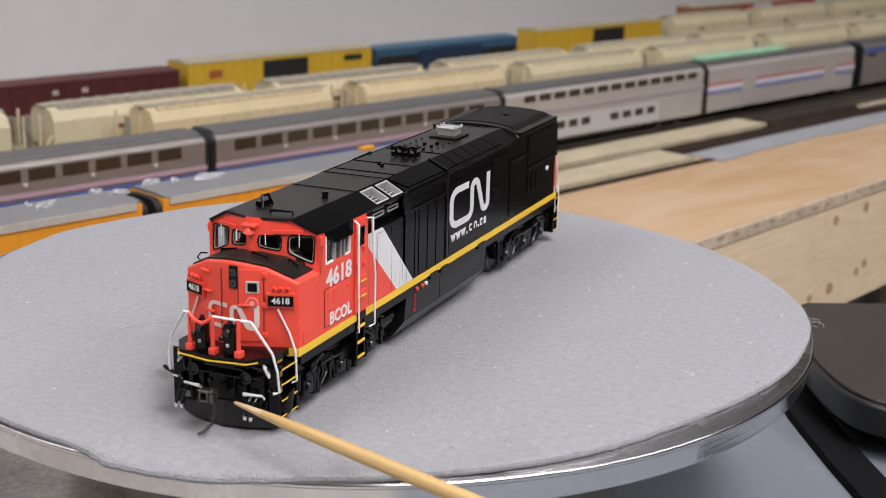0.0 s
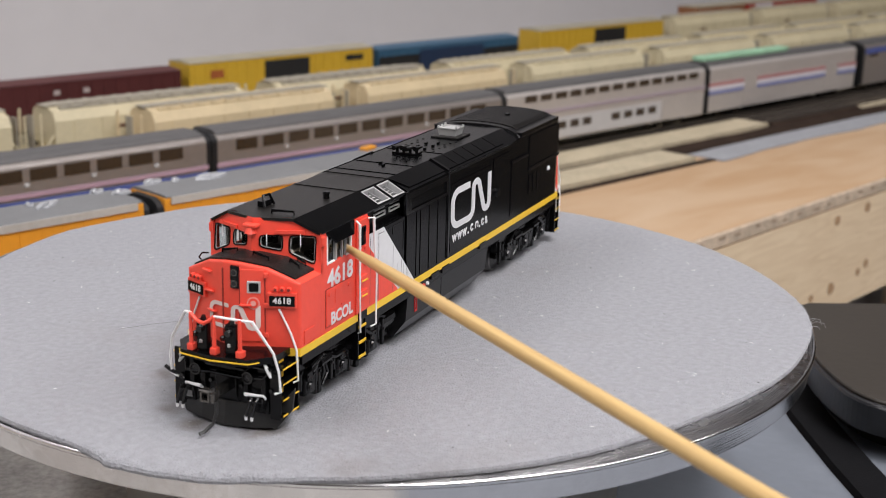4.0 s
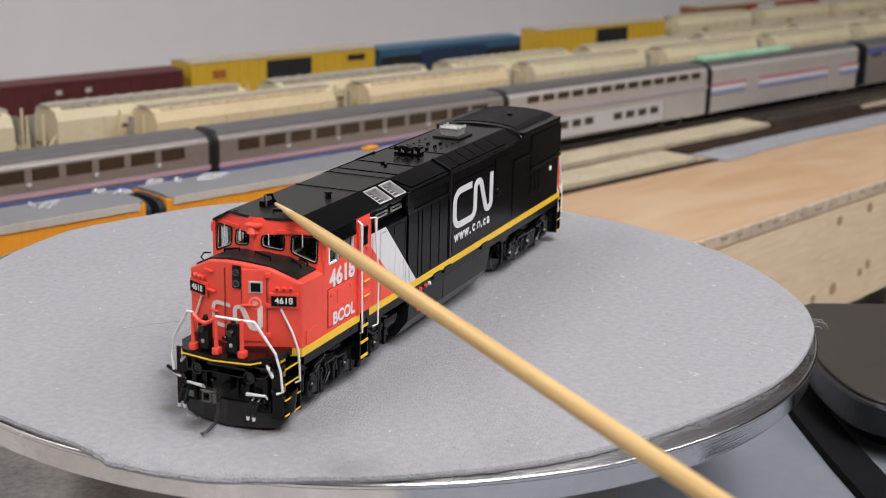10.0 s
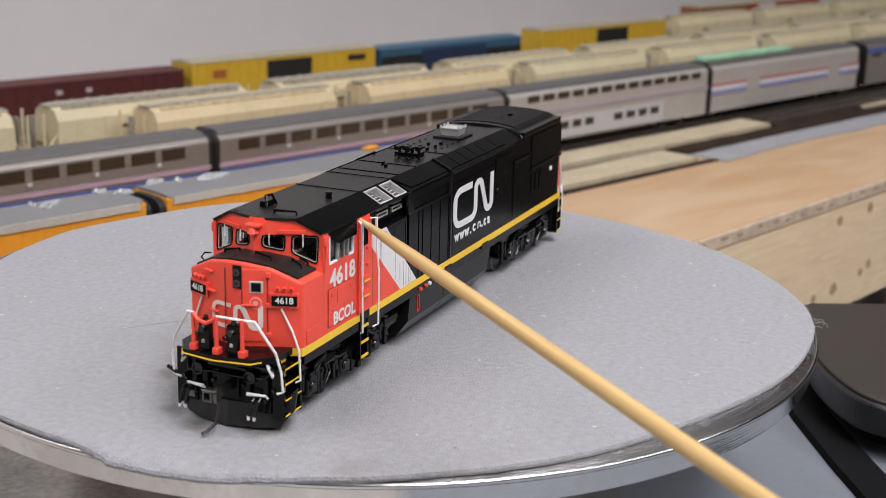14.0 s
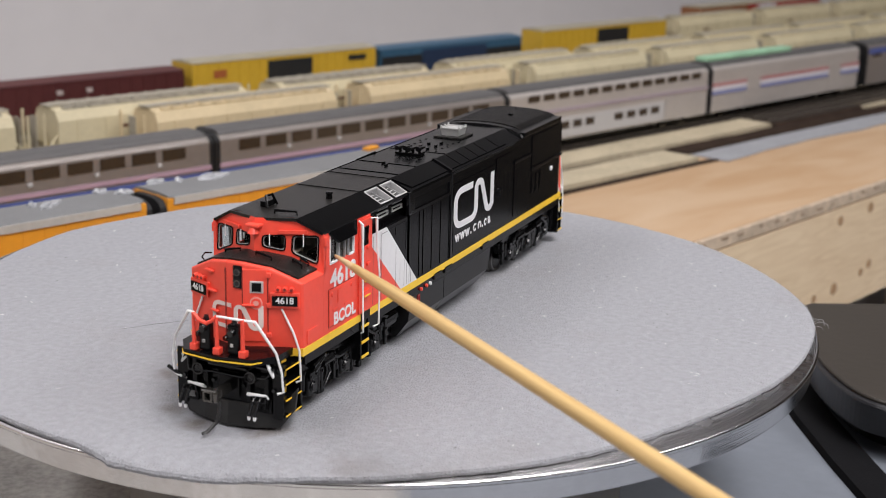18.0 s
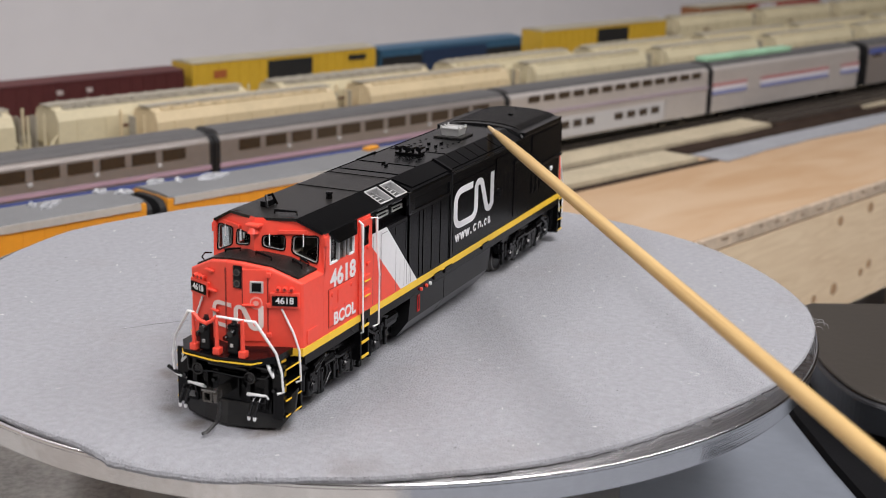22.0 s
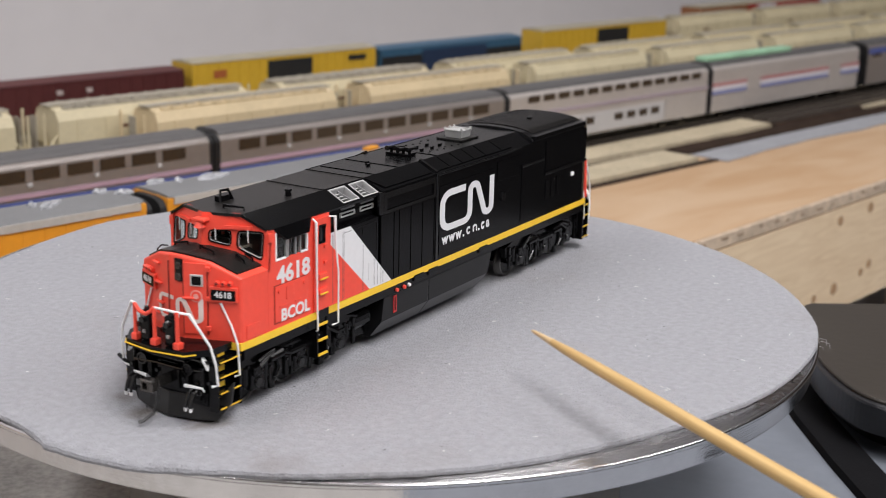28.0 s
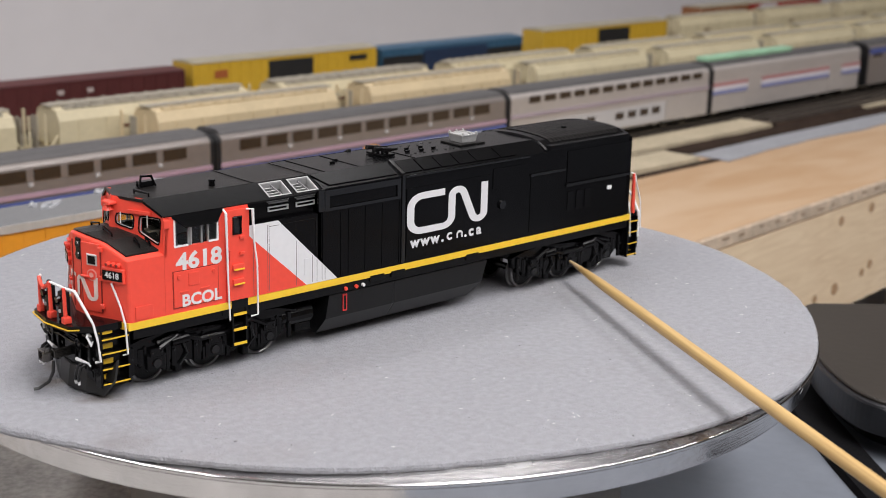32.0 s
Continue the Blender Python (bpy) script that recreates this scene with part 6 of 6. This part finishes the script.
# couplers and hoses
for s in (1, -1):
    x0, x1 = (119.0, 124.6) if s > 0 else (-118.6, -123.0)
    cp = lp("coupler", bx(min(x0, x1), max(x0, x1), -1.2, 1.2, 10.4, 12.8, 0.3), DARKMETAL, None, "blackened knuckle coupler")
    lp("knuckle", holed(bmesh.new(), (x1 + s * 3.0, 0, 0), (0, 1, 0), (0, 0, 1), (s, 0, 0), [-2.8, -2.2, -0.4, 0.2], [9.8, 10.4, 12.4, 13.1], [(1, 1)], 2.6), DARKMETAL, cp)
    lp("knuckle_pin", cyl(bmesh.new(), (x1 + s * 1.8, 0.6, 9.6), (x1 + s * 1.8, 0.6, 13.7), 0.55, seg=10), STEEL, cp, "bright knuckle pin")
    lp("knuckle_edge", bx(min(x1 + s * 3.0, x1 + s * 3.2), max(x1 + s * 3.0, x1 + s * 3.2), -2.9, 1.2, 13.0, 13.4), STEEL, cp)
    lp("knuckle_jaw", bx(min(x1 + s * 1.2, x1 + s * 3.8), max(x1 + s * 1.2, x1 + s * 3.8), 0.9, 2.1, 10.2, 13.0, 0.4), DARKMETAL, cp)
    lp("trip_pin", tube(bmesh.new(), [(x1, 0.6, 9.8), (x1 + s * 0.4, 0.8, 6.4), (x1 + s * 1.6, 0.4, 3.6), (x1 + s * 4.2, -0.8, 1.8), (x1 + s * 5.6, -1.4, 1.6)], 0.5), TRIP, cp, "curved metal trip pin")
    if s > 0:
        for y in (-12.0, 10.0):
            mh = lp("hose_bracket", bx(118.4, 120.0, y - 2.2, y + 2.2, 8.8, 10.4, 0.3), GLOSSBLACK, None, "black air hose bracket")
            for k in (-0.9, 0.9):
                h_ = lp("air_hose", tube(bmesh.new(), [(119.8, y + k, 10.6), (121.2, y + k - 0.2, 9.8), (121.8, y + k - 0.8, 6.8), (121.6, y + k - 1.2, 5.2)], 0.45), GLOSSBLACK, mh)
                lp("hose_end", cyl(bmesh.new(), (121.6, y + k - 1.2, 5.4), (121.5, y + k - 1.3, 4.2), 0.5, 0.42, 8), RAILWHITE, h_)
        for y in (-9.0, 7.6):
            dl = lp("pilot_lamp", cyl(bmesh.new(), (118.0, y, 15.8), (120.0, y, 15.8), 1.9, 1.8, 16), GLOSSBLACK, None, "dark ditch light")
            lp("lamp_ring", spin_x(120.05, y, 15.8, 1.75, 1.35, 0.35), GLOSSBLACK, dl)
            lp("lamp_lens", cyl(bmesh.new(), (119.9, y, 15.8), (120.15, y, 15.8), 1.3, 1.1, 14), LENS, dl)
    lp("draft_gear", bx(min(x0 - s * 3, x0), max(x0 - s * 3, x0), -3.4, 3.4, 8.8, 16.4, 0.4), UNDER, cp)

# rear end
lp("rear_pilot", bx(-118.4, -109.2, -15.2, 15.2, 6.6, 20.0, 0.4), UNDER, None, "black rear pilot")
lp("rear_platform", bx(-118.8, -109.2, -15.6, 15.6, 20.1, 21.8, 0.2), UNDER)
for y in (-14.2, -6.0, 6.0, 14.2):
    lp("rear_post", cyl(bmesh.new(), (-113.6 - 3.4 * (abs(y) < 10), y * (1.10 if abs(y) > 10 else 1), 21.8), (-113.4 - 3.6 * (abs(y) < 10), y * (1.08 if abs(y) > 10 else 1), 37.4 if abs(y) > 10 else 34.5), 0.9, 0.6, 10), RED, None, "red rear post")
lp("rear_rail", tube(bmesh.new(), [(-117.0, -8, 33.0), (-117.2, 0, 32.2), (-117.0, 6, 33.0), (-116.6, 13.0, 27.0), (-116.4, 16.2, 22.0), (-116.4, 16.6, 12.0)], 0.5), RAILWHITE)

TANK = mat("semi_gloss_black_plastic", (0.0060, 0.0060, 0.0064), 0.30, vary=0.2, scale=60, spec=0.35)
# fuel tank skirt
TK = [(16.9, 16.6), (16.9, 9.0), (13.0, 3.6)]


r0 = [(37.0, 16.9, 16.6), (38.4, 16.9, 9.0), (39.4, 13.0, 3.6)]
r1 = [(-33.4, 16.9, 16.6), (-30.8, 16.9, 9.0), (-27.6, 13.0, 3.6)]
tank = lp("fuel_tank", loft(bmesh.new(), [mirror(r0), mirror([(10.2, y, z) for y, z in TK]), mirror([(9.8, y - 0.15, z) for y, z in TK]), mirror([(9.4, y, z) for y, z in TK]), mirror(r1)]), TANK, None, "black fuel tank with slanted ends")
lp("tank_top", bx(-34.0, 37.6, -15.4, 15.4, 16.65, 17.15), UNDER, tank)
for sgn in (1, -1):
    lp("gauge", holed(bmesh.new(), (0, sgn * 17.15, 0), (1, 0, 0), (0, 0, 1), (0, sgn, 0), [29.8, 30.2, 31.2, 31.6], [10.4, 10.9, 15.6, 16.1], [(1, 1)], 0.3), mat("red_outline", (0.5, 0.03, 0.03), 0.4) if sgn > 0 else RED, tank, "red outlined gauge")
    for x, m in ((31.0, RED), (26.7, RED), (23.8, RAILWHITE)):
        lp("valve_cap", cyl(bmesh.new(), (x, sgn * 16.6, 18.2), (x, sgn * 18.4, 18.2), 0.75, 0.6, 10), m, tank)
    for x in (18.0, 9.0, -25.0):
        lp("jacking_pad", bx(x - 3.0, x + 3.0, sgn * (HW - 0.4), sgn * (HW + 0.5), 18.6, 20.6, 0.2), UNDER, tank)
lp("air_tank", cyl(bmesh.new(), (42.0, 11.5, 11.5), (54.0, 11.5, 11.5), 3.6, seg=16), UNDER, None, "black air reservoir")
lp("battery_box", bx(40.5, 47.0, -12, 12, 5.0, 17.0, 0.4), UNDER)


# trucks
def truck(xc, s):
    tr = lp("truck", bx(xc - 26.0, xc + 26.0, -9.0, 9.0, 11.0, 15.2, 0.5), UNDER, None, "black three-axle truck with steel wheels")
    for dx in (-20.0, 0.0, 20.0):
        x = xc + dx
        axle = lp("axle", cyl(bmesh.new(), (x, -13.0, 6.1), (x, 13.0, 6.1), 1.3, seg=10), UNDER, tr)
        for sgn in (1, -1):
            prof = [(1.0, 0.6), (5.0, 0.6), (5.2, 0.9), (5.2, 2.9), (1.0, 2.9)]
            bm = bmesh.new()
            spin(bm, prof, 32)
            bmesh.ops.rotate(bm, cent=(0, 0, 0), matrix=Matrix.Rotation(radians(90 if sgn > 0 else -90), 3, "X"), verts=bm.verts)
            bmesh.ops.translate(bm, vec=(x, sgn * 10.2, 6.1), verts=bm.verts)
            wheel = lp("wheel", bm, UNDER, axle, "black wheel with a bright tyre")
            bm = spin(bmesh.new(), [(5.21, 0.5), (5.5, 0.3), (6.0, 0.35), (6.1, 2.2), (6.7, 2.3), (6.7, 2.9), (5.21, 2.9)], 40)
            bmesh.ops.rotate(bm, cent=(0, 0, 0), matrix=Matrix.Rotation(radians(90 if sgn > 0 else -90), 3, "X"), verts=bm.verts)
            bmesh.ops.translate(bm, vec=(x, sgn * 10.2, 6.1), verts=bm.verts)
            tyre = part("tyre", bm, STEEL, axle, "bright steel tyre", 0.001)
            tyre.parent = axle
    for sgn in (1, -1):
        y0, y1 = sorted((sgn * 12.4, sgn * 14.6))
        prof = [(-31, 13.8), (-30, 10.0), (-26, 8.2), (-24, 6.0), (-16.5, 6.0), (-14, 6.8), (-8, 5.8), (-4.5, 5.0), (4.5, 5.0), (8, 5.8), (14, 6.8), (16.5, 6.0), (24, 6.0), (26, 8.2), (30, 10.0), (31, 13.8), (24, 15.6), (14, 16.2), (8, 14.2), (-8, 14.2), (-14, 16.2), (-24, 15.6)]
        bm = slab(bmesh.new(), prof, (xc, y0, 0), (1, 0, 0), (0, 0, 1), (0, 1, 0), y1 - y0)
        bmesh.ops.triangulate(bm, faces=[f for f in bm.faces if len(f.verts) > 4])
        sf = lp("side_frame", bm, UNDER, tr)
        for dx in (-20.0, 0.0, 20.0):
            x = xc + dx
            jb = lp("journal_box", bx(x - 3.2, x + 3.2, *sorted((sgn * 13.0, sgn * 15.6)), 5.4, 10.6, 0.5), UNDER, sf)
            lp("bearing_cap", cyl(bmesh.new(), (x, sgn * 15.5, 7.6), (x, sgn * 16.2, 7.6), 1.6, 1.3, 16), GLOSSBLACK, jb)
            for d in (-4.6, 4.6):
                lp("spring", cyl(bmesh.new(), (x + d, sgn * 14.0, 7.6), (x + d, sgn * 14.0, 12.6), 1.3, seg=10), UNDER, sf)
        for dx in (-11.5, 9.5):
            lp("brake_cylinder", cyl(bmesh.new(), (xc + dx, sgn * 15.4, 13.4), (xc + dx + 5.5, sgn * 15.4, 13.0), 1.7, 1.4, 12), UNDER, sf)
            lp("brake_hanger", bx(xc + dx + 6, xc + dx + 7.2, *sorted((sgn * 14.4, sgn * 15.4)), 4.0, 12.0, 0.2), UNDER, sf)
        for dx in (-23.5, -15.6, -9.0, -3.6, 3.6, 9.0, 15.6, 23.5):
            lp("bolt", cyl(bmesh.new(), (xc + dx, sgn * 14.5, 13.2 - abs(dx) * 0.02), (xc + dx, sgn * 15.1, 13.2 - abs(dx) * 0.02), 0.6, 0.5, 8), UNDER, sf)
        for dx in (-17.0, -3.0, 3.0, 17.0):
            lp("pedestal_leg", bx(xc + dx - 1.0, xc + dx + 1.0, *sorted((sgn * 14.2, sgn * 15.2)), 4.6, 9.0, 0.2), UNDER, sf)
        for dx in (-28.0, -14.0, -6.4, 6.4, 14.0, 28.0):
            lp("hanger", bx(xc + dx - 0.7, xc + dx + 0.7, *sorted((sgn * 14.4, sgn * 15.3)), 5.2, 13.8, 0.2), UNDER, sf)
            lp("bolt", cyl(bmesh.new(), (xc + dx, sgn * 15.2, 10.4), (xc + dx, sgn * 15.7, 10.4), 0.5, 0.4, 8), GLOSSBLACK, sf)
        for dx in (-20.0, 0.0, 20.0):
            lp("cap_plate", bx(xc + dx - 2.2, xc + dx + 2.2, *sorted((sgn * 15.5, sgn * 15.9)), 9.6, 12.4, 0.3), UNDER, sf)
            for d in (-1.5, 1.5):
                lp("bolt", cyl(bmesh.new(), (xc + dx + d, sgn * 15.8, 11.0), (xc + dx + d, sgn * 16.2, 11.0), 0.4, 0.3, 8), GLOSSBLACK, sf)
        for dx in (-12.0, 12.0):
            lp("brake_shoe", bx(xc + dx - 1.1, xc + dx + 1.1, *sorted((sgn * 11.2, sgn * 14.4)), 2.8, 7.6, 0.3), UNDER, sf)
            lp("brake_rod", tube(bmesh.new(), [(xc + dx, sgn * 15.0, 5.2), (xc + dx - 2.6, sgn * 15.4, 8.6), (xc + dx - 1.0, sgn * 15.2, 12.4)], 0.4), GLOSSBLACK, sf)
        lp("equaliser", tube(bmesh.new(), [(xc - 19, sgn * 15.2, 11.6), (xc - 13, sgn * 15.4, 14.8), (xc - 5, sgn * 15.4, 12.0), (xc + 5, sgn * 15.4, 12.0), (xc + 13, sgn * 15.4, 14.8), (xc + 19, sgn * 15.2, 11.6)], 0.9), UNDER, sf)
        lp("damper", tube(bmesh.new(), [(xc + s * 14.0, sgn * 15.6, 15.2), (xc + s * 20.0, sgn * 15.6, 13.6)], 0.7), UNDER, sf)
    return tr


truck(79.5, 1)
truck(-79.0, -1)

# ---- bamboo pointer, its tip at the origin and its length along -z ----
prof = [(0.0, 0.00030), (0.001, 0.00050), (0.005, 0.00072), (0.012, 0.00108), (0.022, 0.00146), (0.034, 0.00172), (0.055, 0.00188), (0.400, 0.00195)]


def stick(rows):
    return loft(bmesh.new(), [[(r * math.cos(2 * math.pi * i / 20) * (1 + 0.03 * noise.noise((z * 60, i, 0))), r * math.sin(2 * math.pi * i / 20), -z) for i in range(20)] for z, r in rows], False)


pointer = part("bamboo_stick", stick(prof[3:]), BAMBOO, None, "", 1.0, True)
part("sharpened_tip", stick([(-0.0001, 0.00004)] + prof[:4]), BAMBOOTIP, pointer, "pale whittled point", 1.0, True)
tagged(pointer, "pointed bamboo skewer held out as a pointer", "stick")


# ---- what moves ----
def motions():
    turn = [(0.0, -115.77), (25.5, -115.77), (27.1, -115.78), (27.5, -117.05), (28.0, -123.59), (28.5, -128.69), (29.0, -132.90),
            (29.5, -138.63), (30.0, -141.38), (30.5, -141.61), (31.0, -141.00), (31.5, -140.69), (32.0, -140.29)]
    for thing, hub, at in ((disc, CENTRE, (0, 0, 0)), (pad, CENTRE, (0, 0, 0)), (loco, Vector((0, 0, 0)), (0.0138, 0.0188, 0))):
        walk(thing, [(t, Matrix.Translation(hub) @ pose(0, 0, 0, 0, 0, a) @ Matrix.Translation(at)) for t, a in turn])
    walk(pointer, [
        (0, look((-0.0371, -0.1374, 0.0108), (0.0204, -0.1989, 0.0127))),
        (0.5, look((-0.0332, -0.1393, 0.0111), (0.0194, -0.1988, 0.0129))),
        (0.7, look((-0.0182, -0.1243, 0.0220), (0.0473, -0.2167, 0.0216))),
        (1, look((-0.0203, -0.1286, 0.0222), (0.0461, -0.2163, 0.0218))),
        (1.2, look((-0.0221, -0.1322, 0.0248), (0.0445, -0.2206, 0.0238))),
        (1.5, look((-0.0215, -0.1312, 0.0231), (0.0445, -0.2178, 0.0225))),
        (1.8, look((-0.0216, -0.1312, 0.0244), (0.0456, -0.2200, 0.0235))),
        (2, look((-0.0210, -0.1301, 0.0289), (0.0505, -0.2273, 0.0271))),
        (2.2, look((-0.0118, -0.1111, 0.0364), (0.0651, -0.2398, 0.0331))),
        (2.3, look((-0.0082, -0.1036, 0.0389), (0.0715, -0.2440, 0.0351))),
        (2.5, look((0.0003, -0.0859, 0.0353), (0.0789, -0.2379, 0.0323))),
        (2.7, look((-0.0083, -0.1036, 0.0356), (0.0692, -0.2384, 0.0324))),
        (3, look((-0.0042, -0.0952, 0.0345), (0.0727, -0.2365, 0.0316))),
        (3.2, look((0.0046, -0.0928, 0.0575), (0.0825, -0.2749, 0.0500))),
        (3.5, look((-0.0043, -0.0868, 0.0525), (0.0774, -0.2667, 0.0460))),
        (5.5, look((-0.0196, -0.1271, 0.0378), (0.0570, -0.2423, 0.0343))),
        (6, look((-0.0207, -0.1294, 0.0370), (0.0537, -0.2408, 0.0336))),
        (6.5, look((-0.0359, -0.1257, 0.0374), (0.0486, -0.2416, 0.0339))),
        (7, look((-0.0368, -0.1253, 0.0383), (0.0472, -0.2432, 0.0347))),
        (7.5, look((-0.0308, -0.1282, 0.0344), (0.0494, -0.2366, 0.0315))),
        (8, look((-0.0314, -0.1279, 0.0375), (0.0491, -0.2417, 0.0340))),
        (8.5, look((-0.0295, -0.1288, 0.0453), (0.0497, -0.2549, 0.0403))),
        (9, look((-0.0137, -0.1150, 0.0420), (0.0644, -0.2491, 0.0376))),
        (9.3, look((-0.0173, -0.1223, 0.0372), (0.0595, -0.2411, 0.0337))),
        (9.7, look((-0.0338, -0.1168, 0.0491), (0.0523, -0.2610, 0.0432))),
        (10, look((-0.0293, -0.1039, 0.0575), (0.0550, -0.2751, 0.0500))),
        (10.3, look((-0.0325, -0.1174, 0.0486), (0.0540, -0.2603, 0.0429))),
        (10.5, look((-0.0338, -0.1168, 0.0503), (0.0527, -0.2632, 0.0443))),
        (11, look((-0.0315, -0.1178, 0.0495), (0.0526, -0.2618, 0.0436))),
        (11.3, look((-0.0312, -0.1180, 0.0494), (0.0546, -0.2616, 0.0435))),
        (11.5, look((-0.0184, -0.1242, 0.0550), (0.0594, -0.2709, 0.0480))),
        (11.7, look((-0.0036, -0.0852, 0.0549), (0.0739, -0.2707, 0.0479))),
        (12, look((-0.0159, -0.1195, 0.0535), (0.0597, -0.2684, 0.0468))),
        (12.4, look((-0.0138, -0.1151, 0.0495), (0.0641, -0.2617, 0.0436))),
        (12.8, look((-0.0047, -0.0963, 0.0425), (0.0740, -0.2499, 0.0380))),
        (13, look((-0.0103, -0.1079, 0.0469), (0.0651, -0.2574, 0.0415))),
        (13.2, look((-0.0144, -0.1164, 0.0451), (0.0606, -0.2545, 0.0401))),
        (13.5, look((-0.0133, -0.1140, 0.0466), (0.0629, -0.2569, 0.0413))),
        (13.8, look((-0.0091, -0.1055, 0.0509), (0.0689, -0.2641, 0.0447))),
        (14, look((-0.0070, -0.0923, 0.0510), (0.0663, -0.2641, 0.0448))),
        (14.1, look((-0.0127, -0.1129, 0.0470), (0.0644, -0.2574, 0.0416))),
        (14.5, look((-0.0069, -0.1008, 0.0499), (0.0694, -0.2623, 0.0439))),
        (16.5, look((-0.0174, -0.1225, 0.0435), (0.0548, -0.2517, 0.0388))),
        (17, look((-0.0238, -0.1225, 0.0433), (0.0518, -0.2514, 0.0386))),
        (17.5, look((-0.0068, -0.1006, 0.0450), (0.0682, -0.2542, 0.0400))),
        (18, look((-0.0124, -0.1122, 0.0448), (0.0606, -0.2539, 0.0398))),
        (18.5, look((-0.0134, -0.1143, 0.0447), (0.0603, -0.2538, 0.0398))),
        (19, look((-0.0146, -0.1167, 0.0478), (0.0611, -0.2589, 0.0423))),
        (19.5, look((-0.0128, -0.1131, 0.0529), (0.0631, -0.2673, 0.0463))),
        (20, look((-0.0196, -0.1198, 0.0575), (0.0610, -0.2751, 0.0500))),
        (20.5, look((-0.0209, -0.1167, 0.0575), (0.0596, -0.2751, 0.0500))),
        (21, look((-0.0109, -0.1004, 0.0567), (0.0654, -0.2738, 0.0494))),
        (21.2, look((-0.0105, -0.1083, 0.0539), (0.0648, -0.2691, 0.0471))),
        (21.4, look((-0.0051, -0.0884, 0.0534), (0.0709, -0.2682, 0.0467))),
        (21.5, look((0.0037, -0.0747, 0.0575), (0.0743, -0.2750, 0.0500))),
        (21.6, look((0.0109, -0.0613, 0.0575), (0.0792, -0.2749, 0.0500))),
        (21.8, look((0.0386, -0.0098, 0.0575), (0.0870, -0.2685, 0.0500))),
        (22, look((0.0401, 0.0237, 0.0575), (0.0890, -0.2629, 0.0500))),
        (22.1, look((0.0425, 0.0192, 0.0575), (0.0900, -0.2600, 0.0500))),
        (22.3, look((0.0371, 0.0029, 0.0575), (0.0875, -0.2671, 0.0500))),
        (22.4, look((0.0335, -0.0233, 0.0575), (0.0863, -0.2703, 0.0500))),
        (22.5, look((0.0428, 0.0021, 0.0323), (0.1006, -0.2327, 0.0298))),
        (22.7, look((0.0339, -0.0162, 0.0333), (0.0982, -0.2344, 0.0307))),
        (22.8, look((0.0297, -0.0249, 0.0233), (0.0939, -0.2178, 0.0227))),
        (22.9, look((0.0147, -0.0562, 0.0186), (0.0817, -0.2100, 0.0189))),
        (23, look((0.0102, -0.0654, 0.0131), (0.0797, -0.2008, 0.0145))),
        (23.3, look((0.0022, -0.0820, 0.0153), (0.0729, -0.2045, 0.0162))),
        (23.4, look((0.0008, -0.0849, 0.0177), (0.0716, -0.2085, 0.0182))),
        (23.5, look((0.0040, -0.0782, 0.0362), (0.0767, -0.2394, 0.0330))),
        (24, look((-0.0011, -0.0888, 0.0359), (0.0723, -0.2390, 0.0328))),
        (24.3, look((-0.0041, -0.0950, 0.0240), (0.0675, -0.2190, 0.0232))),
        (24.7, look((-0.0029, -0.0925, 0.0351), (0.0694, -0.2376, 0.0321))),
        (25, look((-0.0034, -0.0936, 0.0376), (0.0715, -0.2418, 0.0341))),
        (25.5, look((0.0008, -0.0848, 0.0452), (0.0745, -0.2544, 0.0402))),
        (27.5, look((0.0513, -0.0921, 0.0080), (0.0933, -0.1955, 0.0120))),
        (27.8, look((0.0398, -0.1031, 0.0080), (0.0854, -0.1956, 0.0120))),
        (28, look((0.0463, -0.0909, 0.0160), (0.0978, -0.2055, 0.0168))),
        (28.2, look((0.0561, -0.0890, 0.0160), (0.0989, -0.2055, 0.0168))),
        (28.4, look((0.0542, -0.0882, 0.0150), (0.1015, -0.2038, 0.0160))),
        (28.6, look((0.0478, -0.0971, 0.0080), (0.0924, -0.1955, 0.0120))),
        (29, look((0.0363, -0.1017, 0.0080), (0.0808, -0.1956, 0.0120))),
        (29.2, look((0.0308, -0.1075, 0.0080), (0.0795, -0.1956, 0.0120))),
        (29.4, look((0.0441, -0.0687, 0.0160), (0.0989, -0.2055, 0.0168))),
        (29.8, look((0.0538, -0.0738, 0.0170), (0.0977, -0.2072, 0.0176))),
        (30, look((0.0537, -0.0682, 0.0180), (0.0977, -0.2088, 0.0184))),
        (30.2, look((0.0604, -0.0666, 0.0170), (0.1079, -0.2071, 0.0176))),
        (30.5, look((0.0595, -0.0794, 0.0150), (0.1051, -0.2038, 0.0160))),
        (31, look((0.0629, -0.0546, 0.0200), (0.1084, -0.2121, 0.0200))),
        (31.5, look((0.0676, 0.0067, 0.0142), (0.1136, -0.2024, 0.0154))),
        (32, look((0.0714, 0.0134, 0.0085), (0.1183, -0.1926, 0.0120))),
    ])


motions()
